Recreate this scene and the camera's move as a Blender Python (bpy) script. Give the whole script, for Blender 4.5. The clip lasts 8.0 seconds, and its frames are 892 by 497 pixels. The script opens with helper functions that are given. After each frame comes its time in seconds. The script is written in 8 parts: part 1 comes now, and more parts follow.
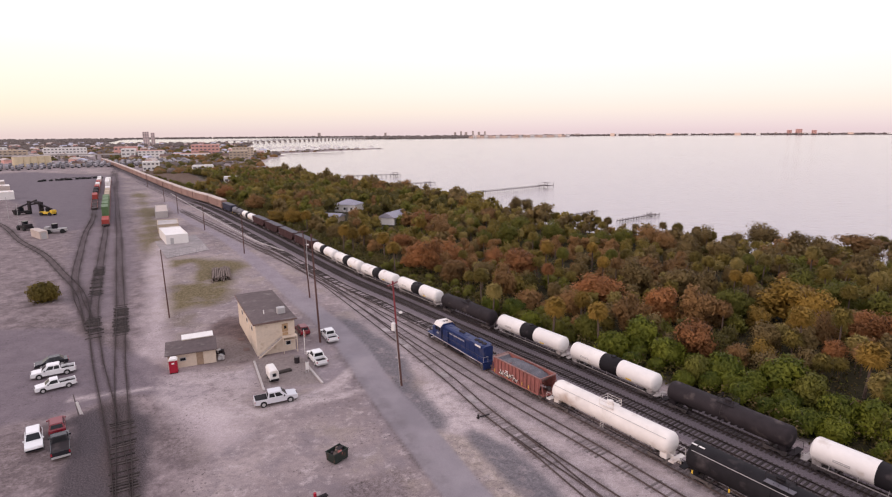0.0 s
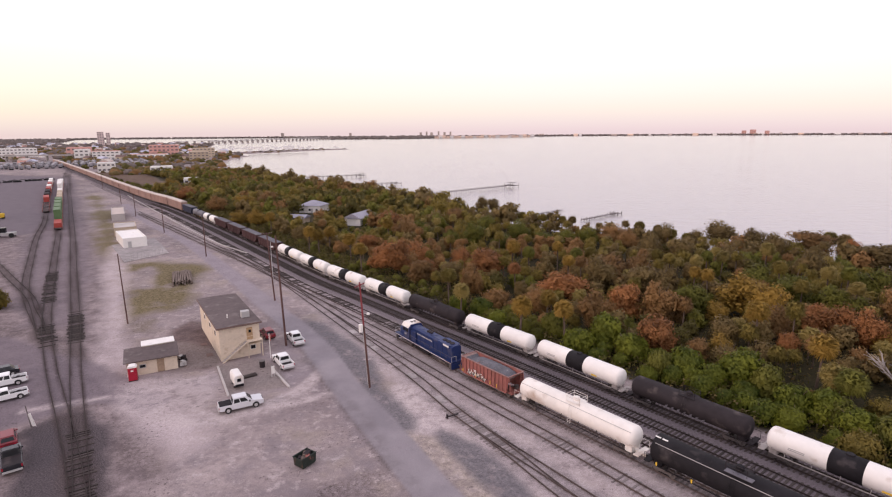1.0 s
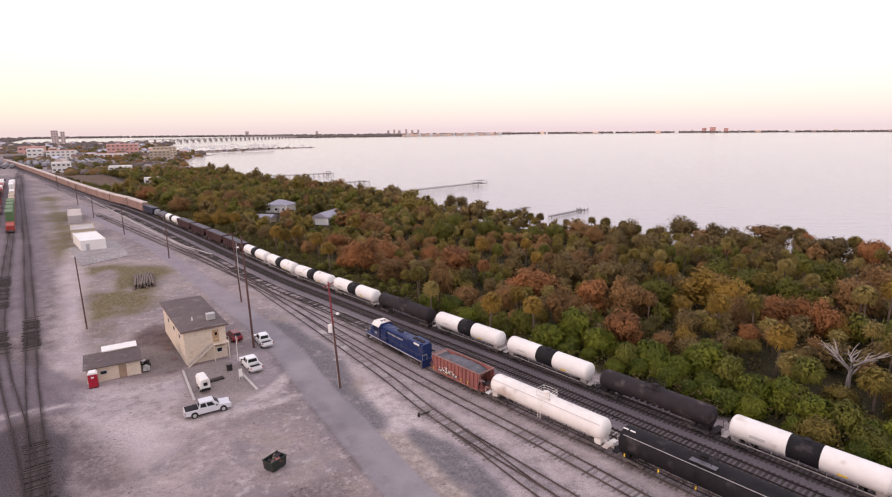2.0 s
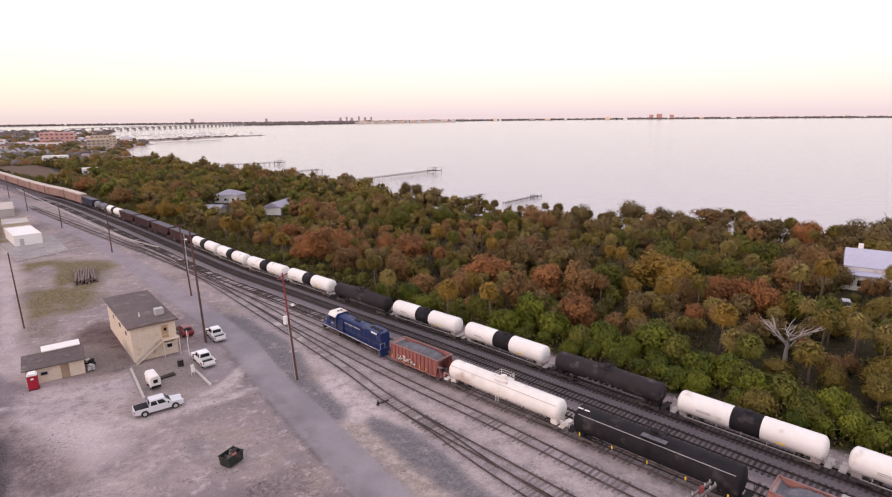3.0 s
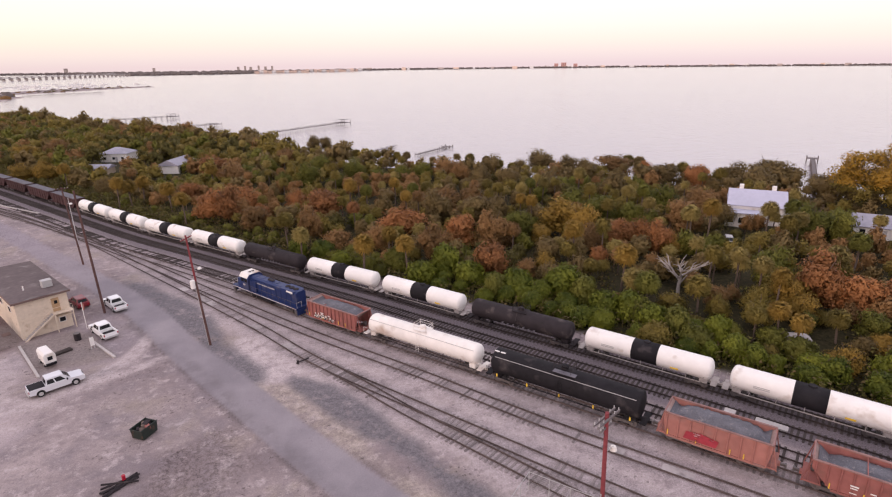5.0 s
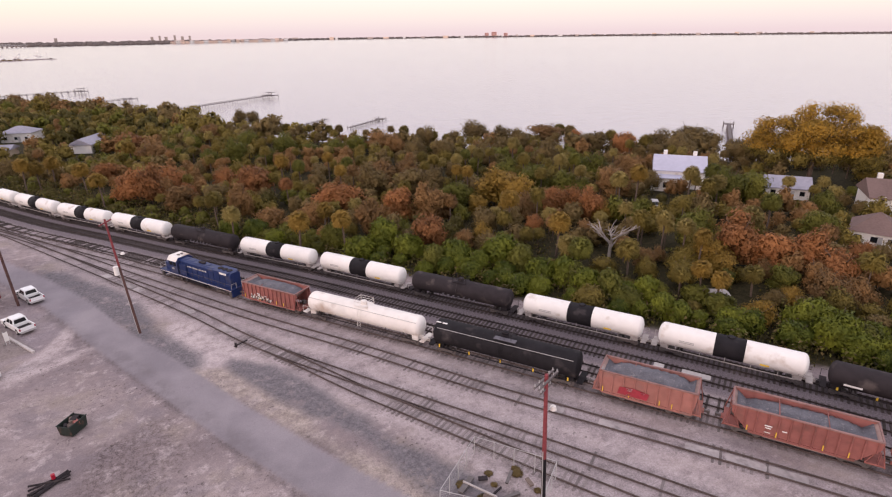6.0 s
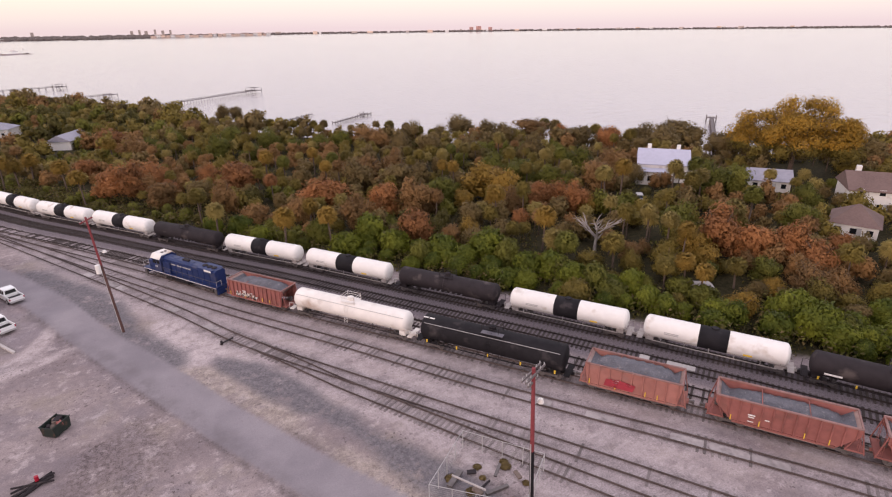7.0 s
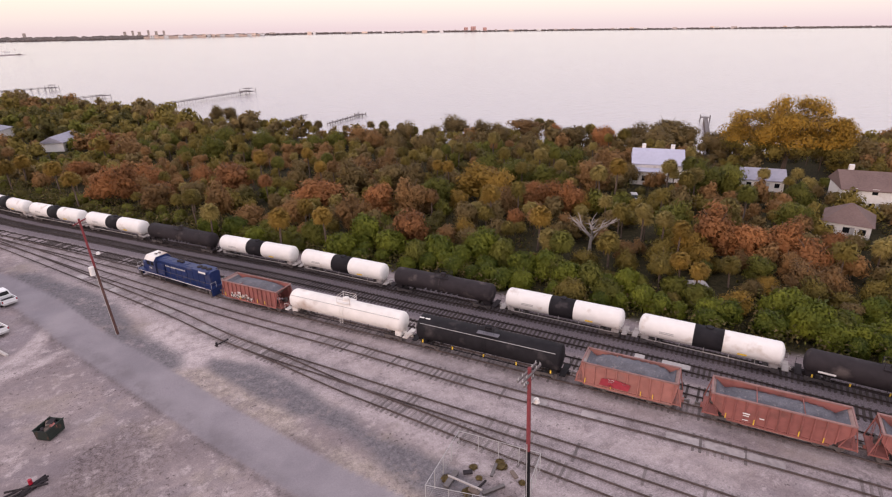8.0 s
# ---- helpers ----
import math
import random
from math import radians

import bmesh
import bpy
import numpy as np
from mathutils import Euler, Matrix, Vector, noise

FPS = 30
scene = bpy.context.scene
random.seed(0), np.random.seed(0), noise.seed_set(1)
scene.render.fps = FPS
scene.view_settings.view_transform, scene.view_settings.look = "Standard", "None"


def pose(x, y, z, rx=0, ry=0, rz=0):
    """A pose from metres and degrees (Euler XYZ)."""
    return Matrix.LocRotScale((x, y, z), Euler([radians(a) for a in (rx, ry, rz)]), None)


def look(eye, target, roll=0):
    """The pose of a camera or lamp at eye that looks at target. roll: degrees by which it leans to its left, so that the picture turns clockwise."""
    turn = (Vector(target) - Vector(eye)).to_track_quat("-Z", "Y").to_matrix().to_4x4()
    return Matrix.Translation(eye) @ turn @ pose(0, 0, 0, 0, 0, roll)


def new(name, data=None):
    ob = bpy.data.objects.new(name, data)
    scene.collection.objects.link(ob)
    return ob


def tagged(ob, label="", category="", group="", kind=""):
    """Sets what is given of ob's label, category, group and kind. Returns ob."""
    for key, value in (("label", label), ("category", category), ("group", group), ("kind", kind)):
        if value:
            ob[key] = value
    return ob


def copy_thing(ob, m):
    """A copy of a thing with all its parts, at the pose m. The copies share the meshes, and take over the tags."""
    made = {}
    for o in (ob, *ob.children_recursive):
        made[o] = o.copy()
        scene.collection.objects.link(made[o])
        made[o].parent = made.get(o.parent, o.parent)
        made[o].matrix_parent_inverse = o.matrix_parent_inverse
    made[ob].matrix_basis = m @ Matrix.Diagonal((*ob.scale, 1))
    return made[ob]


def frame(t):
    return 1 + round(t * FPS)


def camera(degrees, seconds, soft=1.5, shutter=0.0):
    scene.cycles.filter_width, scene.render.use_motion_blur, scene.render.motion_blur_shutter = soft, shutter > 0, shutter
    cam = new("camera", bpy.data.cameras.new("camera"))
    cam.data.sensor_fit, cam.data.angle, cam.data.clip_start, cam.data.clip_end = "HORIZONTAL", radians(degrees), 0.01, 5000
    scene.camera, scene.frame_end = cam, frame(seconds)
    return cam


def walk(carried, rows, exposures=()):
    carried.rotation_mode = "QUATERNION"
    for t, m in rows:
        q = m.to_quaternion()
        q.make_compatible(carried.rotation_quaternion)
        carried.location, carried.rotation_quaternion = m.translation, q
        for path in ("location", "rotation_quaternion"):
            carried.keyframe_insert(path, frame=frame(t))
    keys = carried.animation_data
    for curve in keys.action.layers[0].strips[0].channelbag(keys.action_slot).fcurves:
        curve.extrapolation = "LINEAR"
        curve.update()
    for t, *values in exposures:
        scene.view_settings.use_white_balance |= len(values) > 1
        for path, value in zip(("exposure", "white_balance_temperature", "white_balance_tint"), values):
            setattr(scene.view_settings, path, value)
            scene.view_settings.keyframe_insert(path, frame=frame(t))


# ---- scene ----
EYE = 36.0
cam = camera(77.4, 8.0, soft=1.2)
TURNS = [
    (0.0, 0.0, -11.82, -0.43), (0.5, -1.13, -11.80, -0.39), (1.0, -3.47, -11.82, -0.39), (1.5, -4.97, -11.86, -0.44),
    (2.8, -10.35, -12.95, -0.58), (3.0, -11.32, -13.35, -0.60), (3.5, -13.27, -14.62, -0.62), (4.0, -14.78, -15.81, -0.62),
    (4.5, -16.57, -17.04, -0.62), (5.0, -20.34, -18.31, -0.66), (5.2, -22.35, -18.95, -0.68), (6.3, -27.75, -21.60, -0.76),
    (6.5, -28.08, -21.71, -0.77), (7.0, -28.50, -21.71, -0.74), (7.5, -28.77, -21.68, -0.74), (8.0, -29.01, -21.68, -0.78),
]
walk(cam, [(t, pose(0, 0, EYE, 90 + p, 0, y) @ pose(0, 0, 0, 0, 0, r)) for t, y, p, r in TURNS], [(0.0, -0.04, 6530, 24), (0.6, -0.04, 6530, 24), (1.5, 0.05, 6530, 24), (8.0, 0.05, 6530, 24)])

# ---- light: a pale sky just after sunset, brightest low in the west ----
SUN_AZ, SUN_EL = -112.0, 6.0
world = bpy.data.worlds.new("sky")
scene.world = world
world.use_nodes = True
nt = world.node_tree
back = nt.nodes["Background"]
sky = nt.nodes.new("ShaderNodeTexSky")
sky.sky_type, sky.sun_disc = "NISHITA", False
sky.sun_elevation, sky.sun_rotation = radians(SUN_EL), radians(SUN_AZ)
sky.air_density, sky.dust_density, sky.ozone_density = 1.0, 4.0, 1.0
coord = nt.nodes.new("ShaderNodeTexCoord")
sep = nt.nodes.new("ShaderNodeSeparateXYZ")
nt.links.new(coord.outputs["Generated"], sep.inputs[0])
ramp = nt.nodes.new("ShaderNodeValToRGB")
stops = [(0.0, (0.62, 0.52, 0.52)), (0.5, (0.93, 0.80, 0.77)), (0.506, (1.0, 0.89, 0.82)), (0.518, (1.10, 1.04, 0.87)), (0.532, (1.17, 1.14, 0.98)),
         (0.558, (1.22, 1.21, 1.12)), (0.60, (1.30, 1.30, 1.32)), (1.0, (1.12, 1.16, 1.26))]
for n, (place, col) in enumerate(stops):
    e = ramp.color_ramp.elements[n] if n < 2 else ramp.color_ramp.elements.new(place)
    e.position, e.color = place, (*col, 1)
half = nt.nodes.new("ShaderNodeMath")
half.operation = "MULTIPLY_ADD"
half.inputs[1].default_value, half.inputs[2].default_value = 0.5, 0.5
nt.links.new(sep.outputs["Z"], half.inputs[0])
nt.links.new(half.outputs[0], ramp.inputs[0])
west = nt.nodes.new("ShaderNodeValToRGB")
stops = [(0.0, (0.62, 0.52, 0.50)), (0.5, (0.93, 0.80, 0.72)), (0.506, (1.01, 0.91, 0.77)), (0.518, (1.13, 1.06, 0.80)), (0.532, (1.20, 1.15, 0.90)),
         (0.558, (1.25, 1.23, 1.04)), (0.60, (1.30, 1.30, 1.32)), (1.0, (1.12, 1.16, 1.26))]
for n, (place, col) in enumerate(stops):
    e = west.color_ramp.elements[n] if n < 2 else west.color_ramp.elements.new(place)
    e.position, e.color = place, (*col, 1)
nt.links.new(half.outputs[0], west.inputs[0])
side = nt.nodes.new("ShaderNodeMapRange")
side.inputs["From Min"].default_value, side.inputs["From Max"].default_value = 0.20, -0.60
nt.links.new(sep.outputs["X"], side.inputs["Value"])
glow = nt.nodes.new("ShaderNodeMixRGB")
nt.links.new(side.outputs[0], glow.inputs[0])
nt.links.new(ramp.outputs[0], glow.inputs[1])
nt.links.new(west.outputs[0], glow.inputs[2])
dim = nt.nodes.new("ShaderNodeVectorMath")
dim.operation = "SCALE"
dim.inputs["Scale"].default_value = 0.10
nt.links.new(sky.outputs[0], dim.inputs[0])
both = nt.nodes.new("ShaderNodeMixRGB")
both.blend_type = "MIX"
both.inputs[0].default_value = 0.88
nt.links.new(dim.outputs[0], both.inputs[1])
nt.links.new(glow.outputs[0], both.inputs[2])
nt.links.new(both.outputs[0], back.inputs[0])
back.inputs[1].default_value = 1.0
lamp = bpy.data.lights.new("sun", "SUN")
lamp.energy, lamp.angle, lamp.color = 0.9, radians(14), (1.0, 0.80, 0.66)
sun = new("sun", lamp)
a, e = radians(SUN_AZ), radians(14)
sun.matrix_world = look((0, 0, 200), (-200 * math.sin(a) * math.cos(e), -200 * math.cos(a) * math.cos(e), 200 - 200 * math.sin(e)))


# ---- materials ----
def mat(name, col, rough=0.8, metal=0.0, vary=0.25, fine=3.0, coarse=0.25, bump=0.1, spec=0.3, rand=0.0, dirt=None, amount=0.0):
    """A surface with fine grain and broad stains; rand varies it from object to object, dirt is a second colour in patches."""
    m = bpy.data.materials.new(name)
    m.use_nodes = True
    n, l = m.node_tree.nodes, m.node_tree.links
    p = n["Principled BSDF"]
    p.inputs["Roughness"].default_value, p.inputs["Metallic"].default_value = rough, metal
    p.inputs["Specular IOR Level"].default_value = spec
    tc = n.new("ShaderNodeTexCoord")
    info = n.new("ShaderNodeObjectInfo")
    shift = n.new("ShaderNodeVectorMath")
    shift.operation = "MULTIPLY_ADD"
    shift.inputs[1].default_value = (1, 1, 1)
    comb = n.new("ShaderNodeVectorMath")
    comb.operation = "SCALE"
    comb.inputs[0].default_value = (37, 91, 53)
    l.new(info.outputs["Random"], comb.inputs["Scale"])
    l.new(tc.outputs["Object"], shift.inputs[0])
    l.new(comb.outputs[0], shift.inputs[2])
    def noise_at(scale, detail):
        t = n.new("ShaderNodeTexNoise")
        t.inputs["Scale"].default_value, t.inputs["Detail"].default_value = scale, detail
        l.new(shift.outputs[0], t.inputs["Vector"])
        return t
    f, c = noise_at(fine, 6), noise_at(coarse, 4)
    add = n.new("ShaderNodeMath")
    add.operation = "ADD"
    l.new(f.outputs[0], add.inputs[0])
    l.new(c.outputs[0], add.inputs[1])
    mr = n.new("ShaderNodeMapRange")
    mr.inputs["From Min"].default_value, mr.inputs["From Max"].default_value = 0.65, 1.35
    mr.inputs["To Min"].default_value, mr.inputs["To Max"].default_value = 1 - vary, 1 + vary
    l.new(add.outputs[0], mr.inputs["Value"])
    scale = mr.outputs[0]
    if rand:
        mr2 = n.new("ShaderNodeMapRange")
        mr2.inputs["To Min"].default_value, mr2.inputs["To Max"].default_value = 1 - rand, 1 + rand
        l.new(info.outputs["Random"], mr2.inputs["Value"])
        mul = n.new("ShaderNodeMath")
        mul.operation = "MULTIPLY"
        l.new(scale, mul.inputs[0])
        l.new(mr2.outputs[0], mul.inputs[1])
        scale = mul.outputs[0]
    base = n.new("ShaderNodeRGB")
    base.outputs[0].default_value = (*col, 1)
    source = base.outputs[0]
    if dirt:
        d = noise_at(fine * 0.35, 8)
        cut = n.new("ShaderNodeMapRange")
        cut.inputs["From Min"].default_value, cut.inputs["From Max"].default_value = 0.62 - amount * 0.3, 0.75 - amount * 0.2
        l.new(d.outputs[0], cut.inputs["Value"])
        mx = n.new("ShaderNodeMixRGB")
        mx.inputs[2].default_value = (*dirt, 1)
        l.new(cut.outputs[0], mx.inputs[0])
        l.new(source, mx.inputs[1])
        source = mx.outputs[0]
    vm = n.new("ShaderNodeVectorMath")
    vm.operation = "SCALE"
    l.new(source, vm.inputs[0])
    l.new(scale, vm.inputs["Scale"])
    l.new(vm.outputs[0], p.inputs["Base Color"])
    if bump:
        b = n.new("ShaderNodeBump")
        b.inputs["Strength"].default_value, b.inputs["Distance"].default_value = bump, 0.05
        l.new(f.outputs[0], b.inputs["Height"])
        l.new(b.outputs[0], p.inputs["Normal"])
    return m


def leaf_mat(name, low, high):
    """Foliage whose clumps differ from one another and from tree to tree."""
    m = bpy.data.materials.new(name)
    m.use_nodes = True
    n, l = m.node_tree.nodes, m.node_tree.links
    p = n["Principled BSDF"]
    p.inputs["Roughness"].default_value, p.inputs["Specular IOR Level"].default_value = 0.65, 0.25
    g, info, tc = n.new("ShaderNodeNewGeometry"), n.new("ShaderNodeObjectInfo"), n.new("ShaderNodeTexCoord")
    t = n.new("ShaderNodeTexNoise")
    t.inputs["Scale"].default_value, t.inputs["Detail"].default_value = 0.45, 2
    l.new(tc.outputs["Object"], t.inputs["Vector"])
    s = n.new("ShaderNodeMath")
    s.operation = "MULTIPLY_ADD"
    s.inputs[1].default_value = 0.14
    l.new(g.outputs["Random Per Island"], s.inputs[0])
    l.new(t.outputs[0], s.inputs[2])
    s2 = n.new("ShaderNodeMath")
    s2.operation = "MULTIPLY_ADD"
    s2.inputs[1].default_value = 0.35
    l.new(info.outputs["Random"], s2.inputs[0])
    l.new(s.outputs[0], s2.inputs[2])
    mr = n.new("ShaderNodeMapRange")
    mr.inputs["From Min"].default_value, mr.inputs["From Max"].default_value = 0.40, 1.25
    l.new(s2.outputs[0], mr.inputs["Value"])
    mx = n.new("ShaderNodeMixRGB")
    mx.inputs[1].default_value, mx.inputs[2].default_value = (*low, 1), (*high, 1)
    l.new(mr.outputs[0], mx.inputs[0])
    l.new(mx.outputs[0], p.inputs["Base Color"])
    # leaves shade with the roundness of their crown
    soft = n.new("ShaderNodeAttribute")
    soft.attribute_name = "soft"
    turn = n.new("ShaderNodeVectorTransform")
    turn.vector_type, turn.convert_from, turn.convert_to = "NORMAL", "OBJECT", "WORLD"
    l.new(soft.outputs["Vector"], turn.inputs[0])
    part_of = n.new("ShaderNodeVectorMath")
    part_of.operation = "SCALE"
    part_of.inputs["Scale"].default_value = 0.13
    l.new(g.outputs["Normal"], part_of.inputs[0])
    total, unit = n.new("ShaderNodeVectorMath"), n.new("ShaderNodeVectorMath")
    unit.operation = "NORMALIZE"
    l.new(turn.outputs[0], total.inputs[0])
    l.new(part_of.outputs[0], total.inputs[1])
    l.new(total.outputs[0], unit.inputs[0])
    l.new(unit.outputs[0], p.inputs["Normal"])
    thin, both = n.new("ShaderNodeBsdfTranslucent"), n.new("ShaderNodeMixShader")
    both.inputs[0].default_value = 0.36
    l.new(mx.outputs[0], thin.inputs[0])
    l.new(p.outputs[0], both.inputs[1])
    l.new(thin.outputs[0], both.inputs[2])
    l.new(both.outputs[0], n["Material Output"].inputs[0])
    return m


WHITE = mat("white_paint", (0.78, 0.74, 0.70), 0.45, vary=0.06, fine=1.2, bump=0.02, dirt=(0.55, 0.47, 0.40), amount=0.05)
OLD_WHITE = mat("stained_white_paint", (0.76, 0.71, 0.66), 0.6, vary=0.10, fine=0.9, bump=0.03, dirt=(0.45, 0.34, 0.27), amount=0.4)
BLACK = mat("black_paint", (0.016, 0.014, 0.016), 0.7, spec=0.15, vary=0.3, fine=1.5, bump=0.03, dirt=(0.06, 0.05, 0.05), amount=0.1)
CHARCOAL = mat("faded_black_paint", (0.030, 0.024, 0.026), 0.75, spec=0.15, vary=0.25, fine=1.2, bump=0.03, dirt=(0.10, 0.08, 0.075), amount=0.1)
TANK_GREY = mat("grey_tank_paint", (0.12, 0.11, 0.125), 0.5, vary=0.12, fine=1.0, bump=0.02)
BLUE = mat("locomotive_blue", (0.014, 0.028, 0.100), 0.45, vary=0.2, fine=1.5, bump=0.02, dirt=(0.050, 0.055, 0.105), amount=0.3)
RUST = mat("rust_red_steel", (0.29, 0.104, 0.088), 0.75, vary=0.2, fine=1.4, bump=0.06, rand=0.12, dirt=(0.18, 0.08, 0.065), amount=0.25)
DUSTY_RIM = mat("dusty_wagon_rim", (0.27, 0.155, 0.14), 0.85, vary=0.25, fine=2.0, bump=0.1, dirt=(0.24, 0.10, 0.08), amount=0.35)
PALE_RUST = mat("faded_rust_red_paint", (0.36, 0.150, 0.122), 0.8, vary=0.2, fine=1.4, bump=0.05, dirt=(0.26, 0.15, 0.13), amount=0.3)
RUST_IN = mat("rusty_hopper_lining", (0.32, 0.21, 0.185), 0.85, vary=0.3, fine=1.4, bump=0.06, dirt=(0.42, 0.36, 0.34), amount=0.4)
BROWN = mat("brown_hopper_paint", (0.060, 0.026, 0.026), 0.75, vary=0.25, fine=1.2, bump=0.05, rand=0.2)
NAVY = mat("dark_blue_wagon_paint", (0.035, 0.036, 0.060), 0.7, vary=0.2, fine=1.2, bump=0.03)
PINKBROWN = mat("auto_carrier_panels", (0.31, 0.19, 0.155), 0.7, vary=0.15, fine=0.8, bump=0.05, rand=0.12)
PALE_ROOF = mat("pale_wagon_roof", (0.50, 0.41, 0.36), 0.6, vary=0.1, fine=0.8, bump=0.03)
GRAVEL_LOAD = mat("crushed_stone", (0.120, 0.115, 0.128), 0.95, dirt=(0.24, 0.215, 0.21), amount=0.12, vary=0.35, fine=9.0, coarse=0.8, bump=0.6)
STEEL = mat("dull_steel", (0.16, 0.14, 0.135), 0.55, 0.6, vary=0.2, fine=4)
GREY_STEEL = mat("grey_painted_steel", (0.42, 0.40, 0.39), 0.6, vary=0.15, fine=3)
RAIL = mat("rusty_rail", (0.036, 0.025, 0.023), 0.8, 0.0, vary=0.3, fine=4)
TIE = mat("weathered_sleeper", (0.058, 0.045, 0.041), 0.9, vary=0.35, fine=6, bump=0.3, rand=0.35)
RAIL_OLD = mat("dusty_rail", (0.085, 0.062, 0.057), 0.75, 0.2, vary=0.35, fine=2)
OLD_TIE = mat("bleached_sleeper", (0.20, 0.165, 0.158), 0.9, vary=0.35, fine=6, bump=0.3, rand=0.3)
YELLOW = mat("yellow_paint", (0.75, 0.48, 0.05), 0.6, vary=0.12)
RED = mat("red_plastic", (0.36, 0.014, 0.032), 0.45, vary=0.08)
CREAM = mat("cream_stucco", (0.63, 0.52, 0.41), 0.85, vary=0.10, fine=2.5, bump=0.1, dirt=(0.45, 0.34, 0.25), amount=0.1)
TAR = mat("grey_felt_roof", (0.118, 0.090, 0.088), 0.9, vary=0.22, fine=1.5, coarse=0.15, bump=0.1, dirt=(0.19, 0.16, 0.15), amount=0.15)
POLE_WOOD = mat("tarred_pole_wood", (0.105, 0.055, 0.048), 0.85, vary=0.3, fine=3, bump=0.2)
# red light of the low sun is put into this wood colour
SUNRED_WOOD = mat("pole_wood_painted_sun_red", (0.22, 0.045, 0.05), 0.8, vary=0.25, fine=3, bump=0.2)
SILVER = mat("silver_car_paint", (0.62, 0.61, 0.63), 0.3, vary=0.03, bump=0, spec=0.6)
GLASS = mat("dark_window_glass", (0.012, 0.013, 0.016), 0.15, vary=0.05, bump=0, spec=0.3)
RUBBER = mat("black_rubber", (0.02, 0.02, 0.02), 0.8)
CARWHITE = mat("white_car_paint", (0.80, 0.79, 0.78), 0.25, vary=0.03, bump=0, spec=0.6)
CARRED = mat("red_car_paint", (0.20, 0.014, 0.022), 0.3, vary=0.05, bump=0, spec=0.6)
CARBLACK = mat("black_car_paint", (0.018, 0.018, 0.022), 0.25, vary=0.05, bump=0, spec=0.6)
GREENBIN = mat("dark_green_steel", (0.020, 0.028, 0.023), 0.6, vary=0.25, dirt=(0.12, 0.06, 0.04), amount=0.15)
BARK = mat("grey_brown_bark", (0.12, 0.085, 0.065), 0.9, vary=0.3, fine=5, bump=0.4)
DEADWOOD = mat("bleached_dead_wood", (0.36, 0.31, 0.28), 0.85, vary=0.2, fine=5, bump=0.2)
BLUEROOF = mat("pale_metal_roof", (0.44, 0.43, 0.52), 0.5, vary=0.08, fine=1.2)
GREYROOF = mat("weathered_grey_roof", (0.30, 0.285, 0.33), 0.7, vary=0.15, fine=1.2)
BROWNROOF = mat("brown_shingle_roof", (0.165, 0.108, 0.095), 0.9, vary=0.2, fine=3, bump=0.2)
CONCRETE = mat("pale_concrete", (0.42, 0.38, 0.36), 0.9, vary=0.18, fine=2.5, bump=0.1, rand=0.1)
PIERWOOD = mat("grey_pier_timber", (0.17, 0.145, 0.14), 0.9, vary=0.3, fine=3, bump=0.2)
GREENBOX = mat("green_container_paint", (0.095, 0.165, 0.070), 0.6, vary=0.15)
ORANGEBOX = mat("orange_red_container_paint", (0.36, 0.055, 0.042), 0.6, vary=0.15)
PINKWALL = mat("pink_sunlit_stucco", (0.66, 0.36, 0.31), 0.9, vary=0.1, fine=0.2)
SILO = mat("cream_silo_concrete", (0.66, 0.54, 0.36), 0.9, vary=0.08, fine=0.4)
# low warm sunlight on the far walls is painted into this cream
PAINTED_SUNWALL = mat("stucco_with_painted_sunlight", (0.80, 0.60, 0.47), 0.9, vary=0.1, fine=0.2, rand=0.12)
BUFFWALL = mat("buff_stucco", (0.50, 0.40, 0.30), 0.9, vary=0.1, fine=0.2, rand=0.15)
LOG = mat("stacked_old_sleepers", (0.16, 0.12, 0.10), 0.95, vary=0.4, fine=3, bump=0.4)
LEAVES = {
    "olive": leaf_mat("olive_leaves", (0.108, 0.084, 0.017), (0.330, 0.240, 0.051)),
    "dark": leaf_mat("dark_green_leaves", (0.064, 0.057, 0.014), (0.170, 0.138, 0.034)),
    "dusk": leaf_mat("grey_olive_leaves", (0.108, 0.075, 0.029), (0.309, 0.212, 0.078)),
    "green": leaf_mat("mid_green_leaves", (0.074, 0.078, 0.012), (0.247, 0.230, 0.037)),
    "bright": leaf_mat("bright_green_leaves", (0.054, 0.075, 0.008), (0.288, 0.296, 0.029)),
    "rust": leaf_mat("rust_red_leaves", (0.191, 0.084, 0.032), (0.577, 0.245, 0.085)),
    "brown": leaf_mat("dull_brown_leaves", (0.154, 0.090, 0.036), (0.433, 0.230, 0.083)),
    "gold": leaf_mat("golden_leaves", (0.170, 0.108, 0.019), (0.494, 0.296, 0.056)),
    "amber": leaf_mat("amber_leaves", (0.250, 0.144, 0.017), (0.577, 0.316, 0.038)),
    # distance haze is put into these paler grey-brown leaf colours
    "far": leaf_mat("hazed_far_leaves", (0.16, 0.128, 0.114), (0.31, 0.25, 0.222)),
    "palm": leaf_mat("pale_palm_leaves", (0.170, 0.128, 0.036), (0.494, 0.372, 0.111)),
}


